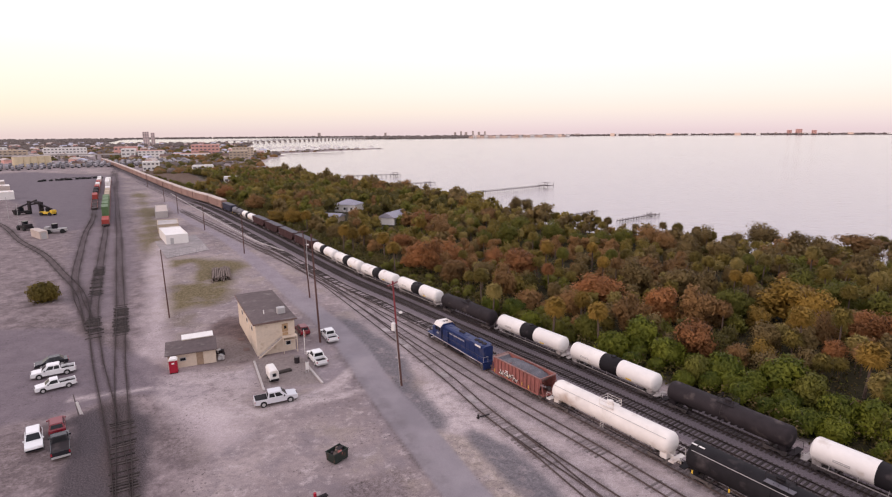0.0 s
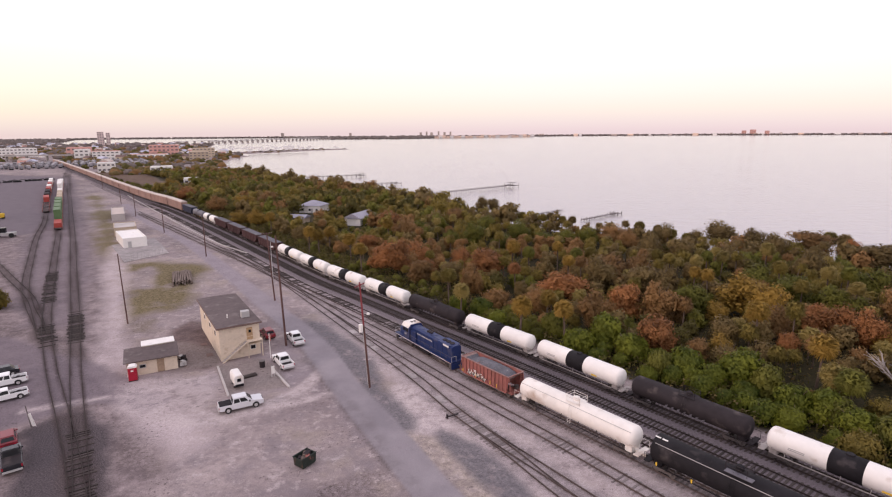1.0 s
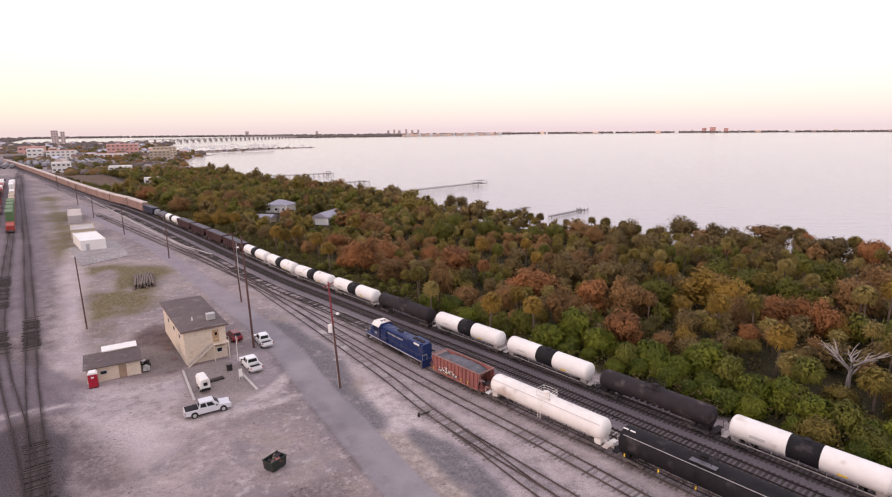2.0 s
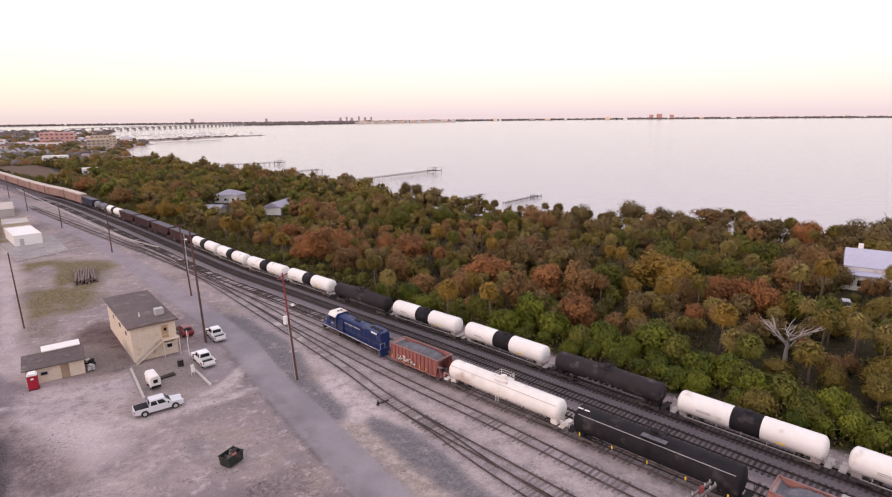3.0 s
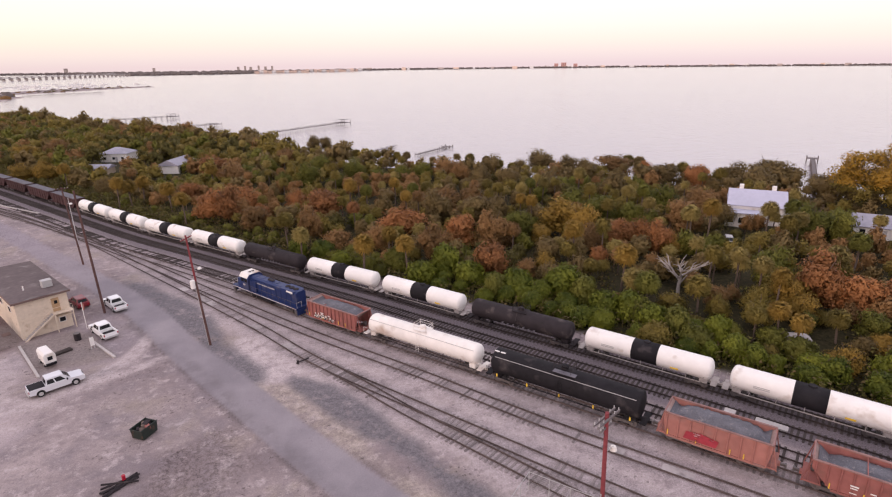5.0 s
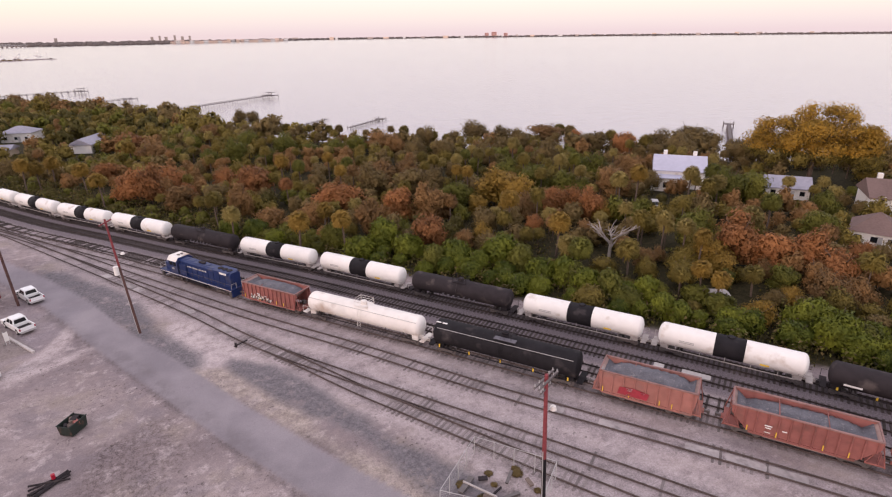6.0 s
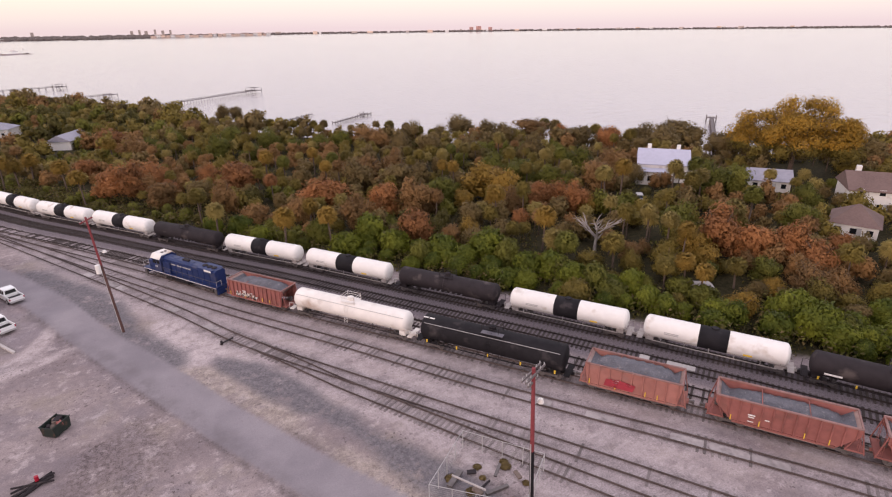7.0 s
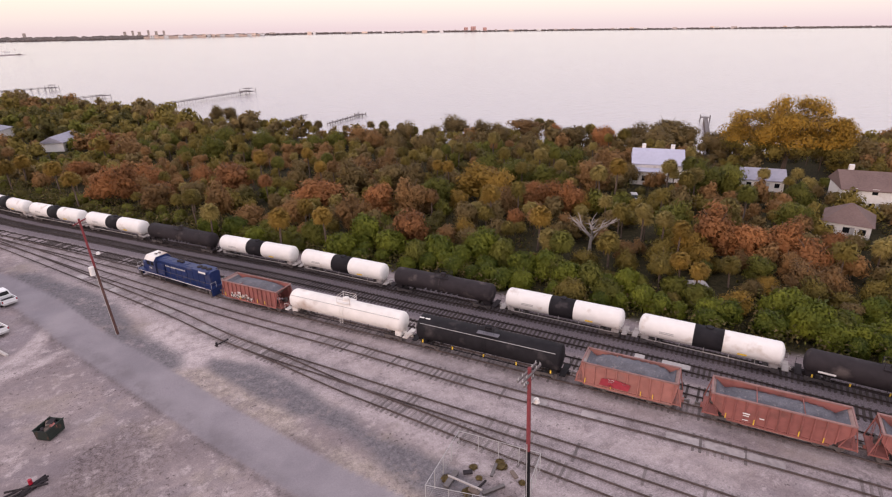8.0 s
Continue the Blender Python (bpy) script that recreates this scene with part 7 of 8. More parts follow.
w = thing("sleeper_stack", "stack of old dark sleepers lying on the grass", "timber", m=facing(-58.6, 140.5, -5.5, 14))
rr = random.Random(5)
for k in range(26):
    lay = k // 9
    part("sleeper", Shape().box((rr.uniform(-0.8, 0.8), -2.2 + (k % 9) * 0.5 + lay * 0.22, 0.16 + lay * 0.32), (13.5 - lay * 0.8, 0.34, 0.30), rr.uniform(-2.5, 2.5), chamfer=0.04), LOG, w)
b = thing("crossing_sign", "leaning white board and post at the yard crossing", "sign", m=facing(-48.3, 67.0, 2, 1))
part("post", Shape().rod((0, 0, 0), (-0.25, 0.1, 3.0), 0.06, n=8), STEEL, b)
part("board", Shape().slab([(0.15, 0.1), (0.5, 0.1), (0.15, 1.9), (-0.15, 1.9)], -0.04, 0.04), WHITE, b)
part("brace", Shape().rod((0.5, 0, 0), (0.1, 0, 1.8), 0.04, n=6), WHITE, b)
plant("bush", "olive", -88.6, 118.0, 1.25, label="round olive green bush on the bare sand", seed=901, name="shrub")

# switch stand and kerb by the turnout
b = thing("switch_stand", "black iron switch stand beside the turnout", "switch stand", m=facing(4.6, 65.6, 1, 0.5))
part("lever_bar", Shape().box((0, 0, 0.25), (1.9, 0.12, 0.12)), CHARCOAL, b)
part("stand", Shape().box((-0.7, 0, 0.33), (0.24, 0.24, 0.5), chamfer=0.05), CHARCOAL, b)
line = Line([(-170, 344), (-116, 262), (-85.5, 216), (-66, 188), (-50.5, 169.5)])
for k in range(24):
    u = line.length * (k + 0.5) / 24
    single("kerb_block", Shape().box((0, 0, 0.14), (line.length / 24 * 0.97, 0.4, 0.3), chamfer=0.06), CONCRETE, "pale concrete kerb block along the tracks", "kerb", "kerb blocks along the tracks", m=line.place(u))
# crossing slabs between the old rails
rr = random.Random(8)
SLAB = mat("worn_slab_concrete", (0.34, 0.295, 0.285), 0.95, vary=0.3, fine=2.2, bump=0.2, rand=0.15, dirt=(0.22, 0.19, 0.185), amount=0.25)
for key, a0, a1, lab in (("fifth", (-14, 103), (4, 69), "worn pale concrete crossing slab between old rails"), ("fourth", (27, 43), (44, 18), "worn pale concrete crossing slab between old rails")):
    ln = TRACKS[key]
    u0, u1 = ln.near(*a0), ln.near(*a1)
    u = u0
    while u < u1:
        w_ = rr.uniform(1.8, 3.4)
        if rr.random() < 0.42:
            single("crossing_slab", Shape().box((0, 0, 0.11), (w_, 1.05, 0.2), chamfer=0.2), SLAB, lab, "crossing slab", "crossing slabs", m=ln.place(u + w_ / 2) @ pose(0, rr.uniform(-0.05, 0.05), rr.uniform(-0.17, -0.10), 0, 0, rr.uniform(-3, 3)))
        u += w_ + 0.12

for x, y, long in ((48.9, 34.2, 3.0), (46.3, 37.6, 1.1)):
    u = TRACKS["second"].near(x, y)
    single("concrete_slab", Shape().box((0, 0, 0.17), (long, 0.95, 0.14), chamfer=0.08), CONCRETE, "pale concrete slab lying between the rails", "slab", "loose track slabs", m=TRACKS["second"].place(u))

# wire pen at the foot of the red pole
f = thing("wire_pen", "low wire fence pen with thin steel posts", "fence")
ring = [(15.0, 31.0), (20.6, 35.2), (25.2, 29.2), (20.5, 25.6)]
for (x0, y0), (x1, y1) in zip(ring, ring[1:] + ring[:1]):
    for k in range(4):
        x, y = x0 + (x1 - x0) * k / 4, y0 + (y1 - y0) * k / 4
        part("post", Shape().rod((x, y, 0), (x, y, 2.0), 0.035, n=6), GREY_STEEL, f)
    part("top_rail", Shape().rod((x0, y0, 2.0), (x1, y1, 2.0), 0.028, n=5), GREY_STEEL, f)
    mesh = Shape()
    for k in range(1, 10):
        mesh.rod((x0, y0, 0.2 * k), (x1, y1, 0.2 * k), 0.006, n=3)
    tagged(part("wire_mesh", mesh, GREY_STEEL, f), kind="stuff")
s = thing("junk_heap", "dark machinery scraps inside the wire pen", "scrap", m=pose(20.4, 30.0, 0))
for k in range(9):
    part("scrap_piece", Shape().box((rr.uniform(-2.6, 2.6), rr.uniform(-2.2, 2.2), 0.12 + 0.05 * k), (rr.uniform(0.8, 2.4), rr.uniform(0.12, 0.5), rr.uniform(0.08, 0.25)), rr.uniform(0, 180), chamfer=0.03), (CHARCOAL, STEEL, LOG)[k % 3], s)
part("plank", Shape().box((-2.0, 0.5, 1.0), (0.12, 3.2, 0.12), 30), CONCRETE, s)
for k in range(9):
    x, y = 20.2 + rr.uniform(-3.0, 3.0), 30.2 + rr.uniform(-2.4, 2.4)
    plant("bush", "dusk", x, y, rr.uniform(0.12, 0.24), label="low dark weeds growing inside the wire pen", seed=40 + k, name="shrub", tall=0.3)



# ---- container trains and machines of the left yard ----
def container(name_label, paint, line, s, z=0.85, length=12.2, group="container train", h=2.7):
    c = thing("freight_container", name_label, "freight container", group, line.place(s))
    part("box", Shape().box((0, 0, z + h / 2), (length, 2.45, h), chamfer=0.05), paint, c)
    for k in range(5):
        for y in (-1.25,):
            part("rib", Shape().box((-length / 2 + 0.7 + k * (length - 1.4) / 9, y, z + h / 2), (0.25, 0.06, h - 0.3)), paint, c)
    part("door", Shape().box((length / 2 + 0.02, 0, z + h / 2), (0.05, 2.2, h - 0.3)), paint, c)
    return c


def well_car(line, s, length=14.5):
    w = thing("well_car", "rust-brown low well wagon for containers", "well wagon", "container train", line.place(s))
    part("deck", Shape().box((0, 0, 0.65), (length - 1, 2.6, 0.35)), BROWN, w)
    for y in (-1.35, 1.35):
        part("side_beam", Shape().box((0, y, 1.0), (length - 1, 0.14, 0.75)), RUST, w)
    for x in (-length / 2 + 1.2, length / 2 - 1.2):
        bogie(w, x)
    return w


Y2, Y3 = TRACKS["yard_two"], TRACKS["yard_three"]
end = Y2.near(-135.5, 219)
for k, (paint, tall, lab) in enumerate([(ORANGEBOX, 1.9, "orange-red")] + [(GREENBOX, 2.7, "green")] * 6 + [(BUFFWALL, 2.7, "olive tan")] * 3 + [(WHITE, 2.7, "white")] * 7):
    s_ = end - 7 - k * 15.0
    well_car(Y2, s_)
    container(lab + " freight container on a well wagon", paint, Y2, s_, h=tall)
    if k in (1, 2, 3, 4, 11, 12, 13):
        container(lab + " freight container stacked on another", paint, Y2, s_, z=0.85 + tall + 0.02, h=tall)
end = Y3.near(-173, 270)
for k, (paint, lab) in enumerate(((None, ""), (None, ""), (ORANGEBOX, "orange-red"), (CHARCOAL, "dark grey"), (CHARCOAL, "dark grey"), (ORANGEBOX, "orange-red"), (WHITE, "white"), (ORANGEBOX, "orange-red"), (WHITE, "white"), (WHITE, "white"))):
    s_ = end - 8 - k * 21
    well_car(Y3, s_, 17)
    if paint is not None:
        container(lab + " freight container on a well wagon", paint, Y3, s_, h=2.7, length=14)

for k, (x, y, ln, turn, paint, lab) in enumerate(((-146, 197, 10.5, -40, PALE_ROOF, "faded pink-tan freight container"), (-240, 276, 26, 40, WHITE, "long white trailer shed"), (-262, 313, 30, 42, WHITE, "long white trailer shed"), (-296, 351, 34, 42, PALE_ROOF, "long pale trailer shed"), (-328, 388, 34, 42, PALE_ROOF, "long pale trailer shed"))):
    c = thing("freight_container" if ln < 13 else "storage_shed", lab + " at the yard edge", "container" if ln < 13 else "shed", m=pose(x, y, 0, 0, 0, turn))
    wide, h = (2.5, 2.7) if ln < 13 else (11.0, 4.2)
    part("body", Shape().box((0, 0, h / 2), (ln, wide, h)), paint, c)
    part("roof", Shape().bar([(-wide / 2 - 0.1, h), (wide / 2 + 0.1, h), (0, h + wide * 0.06)], -ln / 2 - 0.1, ln / 2 + 0.1), paint if ln < 13 else OLD_WHITE, c)
    part("door", Shape().box((ln / 2 + 0.03, 0, h * 0.45), (0.06, wide * 0.6, h * 0.85)), GREY_STEEL, c)


def handler(label, x, y, turn, paint, arm=True):
    v = thing("container_handler", label, "yard machine", "yard machines", pose(x, y, 0, 0, 0, turn))
    part("chassis", Shape().box((0, 0, 1.25), (6.5, 2.6, 1.0), chamfer=0.2), paint, v)
    part("cab", Shape().box((-0.4, 0, 2.6), (1.8, 1.6, 1.8), chamfer=0.15), GLASS, v)
    part("counterweight", Shape().box((-2.8, 0, 2.0), (1.5, 2.5, 1.0), chamfer=0.2), paint, v)
    if arm:
        part("boom", Shape().slab([(-2.4, 2.6), (-2.2, 3.2), (6.4, 6.4), (6.6, 5.8)], -0.4, 0.4), CHARCOAL, v)
        part("spreader", Shape().box((6.4, 0, 5.2), (1.0, 6.0, 0.6)), CHARCOAL, v)
        part("mast", Shape().box((3.2, 0, 3.0), (0.7, 2.0, 6.0)), CHARCOAL, v)
    for x_ in (-2.2, 2.2):
        for y_ in (-1.35, 1.35):
            part("wheel", Shape().rod((x_, y_ - 0.35, 0.8), (x_, y_ + 0.35, 0.8), 0.8, n=14), RUBBER, v)
    return v


handler("yellow container handler with a dark boom", -182, 253, 170, YELLOW)
handler("dark container handler parked on the lot", -196, 256, 60, CHARCOAL)
handler("small dark yard tractor with a pale cab", -163, 213, 150, CHARCOAL, False)
handler("grey yard tractor parked by the container", -146, 206, 20, GREY_STEEL, False)
pole("pale yard lamp pole beside the machines", -172, 222, 9.0, GREY_STEEL, r=0.1)
pole("pale yard lamp pole beside the machines", -190, 240, 10.0, GREY_STEEL, r=0.1)


# ---- houses in the wood ----
def house(label, x, y, turn, w, d, h, walls, roofing, pitch=0.35, hip=False, chimney=0, windows=3, storeys=1, name="house"):
    b = thing(name, label, "house", m=pose(x, y, 0, 0, 0, turn))
    part("wall", Shape().box((0, 0, h / 2), (w, d, h)), walls, b)
    up = h + d / 2 * pitch * 1.1
    e = 0.45
    if hip:
        ins = min(w, d) * 0.48
        v = [(-w / 2 - e, -d / 2 - e, h - 0.05), (w / 2 + e, -d / 2 - e, h - 0.05), (w / 2 + e, d / 2 + e, h - 0.05), (-w / 2 - e, d / 2 + e, h - 0.05), (-w / 2 + ins, 0, up), (w / 2 - ins, 0, up)]
        r = part("roof", Shape().add(v, [(0, 1, 5, 4), (2, 3, 4, 5), (1, 2, 5), (3, 0, 4), (3, 2, 1, 0)]), roofing, b)
    else:
        r = part("roof", Shape().bar([(-d / 2 - e, h - 0.12), (d / 2 + e, h - 0.12), (d / 2 + e, h + 0.06), (0, up + 0.15), (-d / 2 - e, h + 0.06)], -w / 2 - e, w / 2 + e), roofing, b)
    for k in range(chimney):
        part("chimney", Shape().box((-w * 0.3 + k * w * 0.6 / max(1, chimney - 1), d * 0.12, up - 0.1), (0.9, 0.8, 2.2)), walls, r)
    for s in range(storeys):
        for k in range(windows):
            xx = -w / 2 + w * (k + 0.5) / windows
            z = 1.5 + 2.8 * s
            wn = part("window", Shape().box((xx, -d / 2 - 0.03, z), (1.2, 0.07, 1.2)), WHITE, b)
            part("pane", Shape().box((xx, -d / 2 - 0.075, z), (1.0, 0.03, 1.0)), GLASS, wn)
    part("door", Shape().box((w * 0.1, -d / 2 - 0.04, 1.05), (0.95, 0.07, 2.1)), GREY_STEEL, b)
    return b


house("white house with a grey hipped roof", -45.5, 261, -18, 10.5, 9, 3.4, WHITE, GREYROOF, 0.42, hip=True)
house("white bungalow with a pale grey gabled roof", -21.0, 225, 66, 13, 7.0, 2.9, WHITE, GREYROOF, 0.45)
house("low grey-roofed house among the trees", -47.0, 229.5, -14, 8, 6, 2.3, BUFFWALL, GREYROOF, 0.3)
large = house("large white house with chimneys behind palms", 113.6, 94.8, -46, 11.4, 10, 4.3, WHITE, BLUEROOF, 0.50, chimney=2, windows=4)
porch = part("front_wing", Shape().box((-3.0, -6.6, 1.6), (6.4, 4.2, 3.2)), WHITE, large)
part("roof", Shape().box((-3.0, -6.7, 3.3), (7.0, 5.0, 0.18)), BLUEROOF, porch)
for x in (-5.2, -3.0, -0.8):
    part("window", Shape().box((x, -8.73, 1.6), (1.1, 0.08, 1.3)), GLASS, porch)
part("side_wing", Shape().box((8.6, 0.5, 1.6), (5.0, 6.0, 3.2)), WHITE, large)
house("white bungalow with a pale blue-grey roof", 126.2, 75.0, -50, 8.6, 7, 2.6, WHITE, GREYROOF, 0.5, windows=3)
house("brown-roofed bungalow with white walls", 111.5, 48.6, -66, 7.2, 8.6, 2.6, WHITE, BROWNROOF, 0.6, hip=True)
house("brown-roofed white house with tall chimney", 130.5, 55.0, -50, 11, 10, 4.6, WHITE, BROWNROOF, 0.5, chimney=1, storeys=2)
house("small pale block hut at the wood's edge", 65.2, 45.4, -33, 2.8, 2.0, 1.6, CONCRETE, CONCRETE, 0.1, windows=1, name="hut")
saloon("pale grey car half hidden by trees", GREY_STEEL, facing(92.8, 82.2, -1, -1.2), tall=1.6)
saloon("white car beside the brown-roofed house", CARWHITE, facing(112, 38.5, 1, -1.2))

# trees that stand out
rng = np.random.RandomState(77)
big = thing("tree", "very large spreading golden-leaved tree by the water", "tree", m=pose(142.0, 79.4, 0))
part("trunk", limbs(rng, 14, 4, 20, n=9), BARK, big)
lobes = []
for k in range(120):
    a, q = rng.uniform(0, 6.283), math.sqrt(rng.rand())
    lobes.append((14.0 * q * math.cos(a), 10.0 * q * math.sin(a), 5.0 + (14.6 - 8.5 * q * q) * rng.uniform(0.15, 1.0), rng.uniform(1.3, 2.6)))
V, F, N = leaf_cloud(lobes, 36000, 0.40, rng, 0.42)
part("crown", quick_mesh("crown", V, F, [LEAVES["amber"], LEAVES["gold"], LEAVES["olive"]], np.where(V.reshape(-1, 3, 3)[:, 0, 2] < 8.5, 2, rng.rand(len(F)) < 0.35).astype(int), N), None, big)
big.rotation_euler = (0, 0, radians(-62))
plant("tall", "gold", 86.3, 82.0, 1.25, palm=7.0, label="tall palm with a golden yellow head", seed=2)
plant("tall", "olive", 83.8, 85.0, 1.0, palm=7.0, seed=5)
plant("tall", "rust", 23.0, 120.5, 1.0, palm=6.0, label="palm with a bright rust red head", seed=6)
d = thing("dead_tree", "bare bleached dead tree with forked limbs", "tree", m=pose(64.4, 65.4, 0))
part("trunk", Shape().rod((0, 0, -0.2), (0.1, 0.1, 1.6), 0.34, 0.27, 9).rod((0.1, 0.1, 1.6), (0.3, 0.0, 3.4), 0.27, 0.20, 9), DEADWOOD, d)
rr = random.Random(12)
for k in range(8):
    a = k * 0.79 + rr.uniform(-0.2, 0.2)
    p0 = Vector((0.15 + 0.04 * k, 0.1, 1.7 + 0.22 * k))
    p1 = p0 + Vector((1.5 * math.cos(a), 1.5 * math.sin(a), rr.uniform(1.0, 1.6)))
    p2 = p1 + Vector((1.2 * math.cos(a + 0.3), 1.2 * math.sin(a + 0.3), rr.uniform(0.7, 1.4)))
    limb = part("limb", Shape().rod(p0, p1, 0.15, 0.11, 7).rod(p1, p2, 0.11, 0.075, 7), DEADWOOD, d)
    for j in range(5):
        q = a + rr.uniform(-0.9, 0.9)
        s0 = p1.lerp(p2, 0.25 * j)
        s1 = s0 + Vector((rr.uniform(0.8, 1.3) * math.cos(q), rr.uniform(0.8, 1.3) * math.sin(q), rr.uniform(0.3, 1.1)))
        q += rr.uniform(-0.7, 0.7)
        s2 = s1 + Vector((rr.uniform(0.4, 0.8) * math.cos(q), rr.uniform(0.4, 0.8) * math.sin(q), rr.uniform(0.1, 0.7)))
        part("twig", Shape().rod(s0, s1, 0.075, 0.05, 5).rod(s1, s2, 0.05, 0.025, 5), DEADWOOD, limb)


# ---- piers ----
def pier(label, a, c, wide=2.0, head=None, roof=False, rise=1.15):
    a, c = np.array(a, float), np.array(c, float)
    n = float(np.linalg.norm(c - a))
    p = thing("pier", label, "pier", "timber piers", facing(*a, *(c - a)))
    part("deck", Shape().box((n / 2, 0, rise), (n, wide, 0.2)), PIERWOOD, p)
    k = 0.0
    while k <= n:
        for y in (-wide / 2, wide / 2):
            part("post", Shape().rod((k, y, -2.5), (k, y, rise + 0.65), 0.13, n=6), PIERWOOD, p)
        k += max(4.0, n / 26)
    for y in (-wide / 2, wide / 2) if rise > 1 else ():
        part("rail", Shape().box((n / 2, y, 1.78), (n, 0.08, 0.09)), PIERWOOD, p)
    if head:
        h = part("pier_head", Shape().box((n, 0, rise), (head, head * 1.3, 0.22)), PIERWOOD, p)
        for x in (-0.5, 0.5):
            for y in (-0.6, 0.6):
                part("post", Shape().rod((n + x * head, y * head, -2.5), (n + x * head, y * head, 2.9 if roof else rise + 0.85), 0.15, n=6), PIERWOOD, h)
        if roof:
            part("canopy", Shape().box((n, 0, 2.9), (head * 0.7, head * 0.8, 0.16)), PIERWOOD, h, "flat timber shelter roof")
    return p


pier("long grey timber pier ending in a sheltered head", (-14, 300), (66, 366), 2.0, 6, True)
pier("long grey timber pier over the pale water", (-120, 440), (-42, 472), 2.0, 6, True)
pier("shorter grey timber pier with a small platform", (-47, 370), (-11, 394), 1.8, 5)
pier("short timber dock with a boat lift", (70, 223), (90, 239.5), 1.4, 3.2, rise=0.3)
pier("short low row of timber dock posts", (52, 239), (70, 254), 1.0, rise=0.1)
pier("timber dock with tall mooring posts", (148, 105), (201, 147), 1.2, 3)
pier("long low timber fishing pier far along the beach", (-262, 930), (-180, 1010), 4.0)

# ---- the town and the far shores ----
DULLGLASS = mat("dull_far_windows", (0.13, 0.115, 0.12), 0.5, vary=0.1, bump=0)


def block(label, x, y, turn, w, d, h, walls, floors=3, cols=8, roof=None, name="town_building"):
    b = thing(name, label, "building", "town buildings", pose(x, y, 0, 0, 0, turn))
    part("wall", Shape().box((0, 0, h / 2), (w, d, h)), walls, b)
    part("roof", Shape().box((0, 0, h + 0.3), (w * 0.96, d * 0.96, 0.6)), roof or walls, b)
    for i in range(floors):
        for k in range(cols):
            part("window", Shape().box((-w / 2 + w * (k + 0.5) / cols, -d / 2 - 0.06, h * (i + 0.55) / floors), (w / cols * 0.55, 0.14, h / floors * 0.36)), DULLGLASS, b)
    return b


BLUSH = mat("pale_pink_stucco", (0.66, 0.52, 0.49), 0.9, vary=0.06, fine=0.2)
block("tall pale apartment tower above the town", -950, 1804, 28, 18, 18, 43, BLUSH, 9, 3)
block("tall pale apartment tower above the town", -932, 1812, 28, 11, 18, 40, BLUSH, 9, 2)
block("long white and pink hospital block", -442, 850, 20, 34, 20, 12, WHITE, 3, 6, PINKWALL)
block("white hospital wing with rows of windows", -468, 836, 20, 18, 16, 15, WHITE, 3, 3)
block("pink stucco block behind the hospital", -428, 1010, 20, 46, 20, 17, PINKWALL, 3, 7)
block("low long pink-roofed wing with white walls", -400, 880, 20, 60, 16, 6, WHITE, 1, 10, PINKWALL)
block("pink stucco block with a flat roof", -571, 1012, 25, 36, 24, 14, PINKWALL, 2, 5)
block("long white office block with window rows", -650, 968, 33, 62, 18, 14, WHITE, 3, 12)
block("buff office block with a flat roof", -700, 905, 33, 50, 18, 12, BUFFWALL, 3, 8)
block("buff waterfront block with balconies", -322, 900, 18, 32, 18, 14, BUFFWALL, 4, 6)
block("tan waterfront block near the beach", -300, 820, 18, 26, 16, 11, BUFFWALL, 3, 5)
block("white house with many windows", -296, 566, 25, 15, 12, 9, WHITE, 2, 4)
block("white apartment house by the road", -226, 524, 20, 18, 12, 7, WHITE, 2, 4)
block("low white house near the wood", -160, 420, 20, 12, 9, 4, WHITE, 1, 3)
block("white long block at the town's edge", -850, 1050, 38, 60, 22, 13, WHITE, 3, 9)
# silos and the road bridge over the yard
for k in range(5):
    s = thing("silo", "beige concrete silo in a row", "silo", "row of silos", pose(-492 + 3.0 * k, 648 + 7.5 * k, 0))
    part("cylinder", Shape().rod((0, 0, 0), (0, 0, 11.6), 5.2, n=20), SILO, s)
    part("roof", Shape().rod((0, 0, 11.6), (0, 0, 12.1), 5.3, 4.8, n=20), PALE_ROOF, s)
b = thing("road_bridge", "long pale concrete road bridge over the tracks", "bridge")
ln = Line([(-690, 770), (-585, 812), (-500, 838), (-420, 868)])
for k in range(24):
    u = ln.length * (k + 0.5) / 24
    m = ln.place(u)
    part("deck_span", Shape().box((0, 0, 7.2), (ln.length / 24 + 0.05, 11, 1.2)), CONCRETE, b, m=m)
    part("parapet", Shape().box((0, -5.4, 8.2), (ln.length / 24 + 0.05, 0.25, 0.9)), CONCRETE, b, m=m)
    if k % 2:
        part("pillar", Shape().box((0, 0, 3.3), (1.2, 8, 6.6)), CONCRETE, b, m=m)
for (x0, y0), (x1, y1), lab in (((-705, 2030), (-440, 3130), "long low causeway bridge on many piers"), ((-860, 2120), (-560, 3500), "second long low causeway bridge on piers")):
    b = thing("causeway_bridge", lab, "bridge", "causeway bridges", facing(x0, y0, x1 - x0, y1 - y0))
    n = math.hypot(x1 - x0, y1 - y0)
    part("deck", Shape().box((n / 2, 0, 8.5), (n, 12, 2.0)), CONCRETE, b)
    for k in range(28):
        part("pillar", Shape().box((n * (k + 0.5) / 28, 0, 2.8), (2.2, 8, 10)), CONCRETE, b)

rng = np.random.RandomState(31)


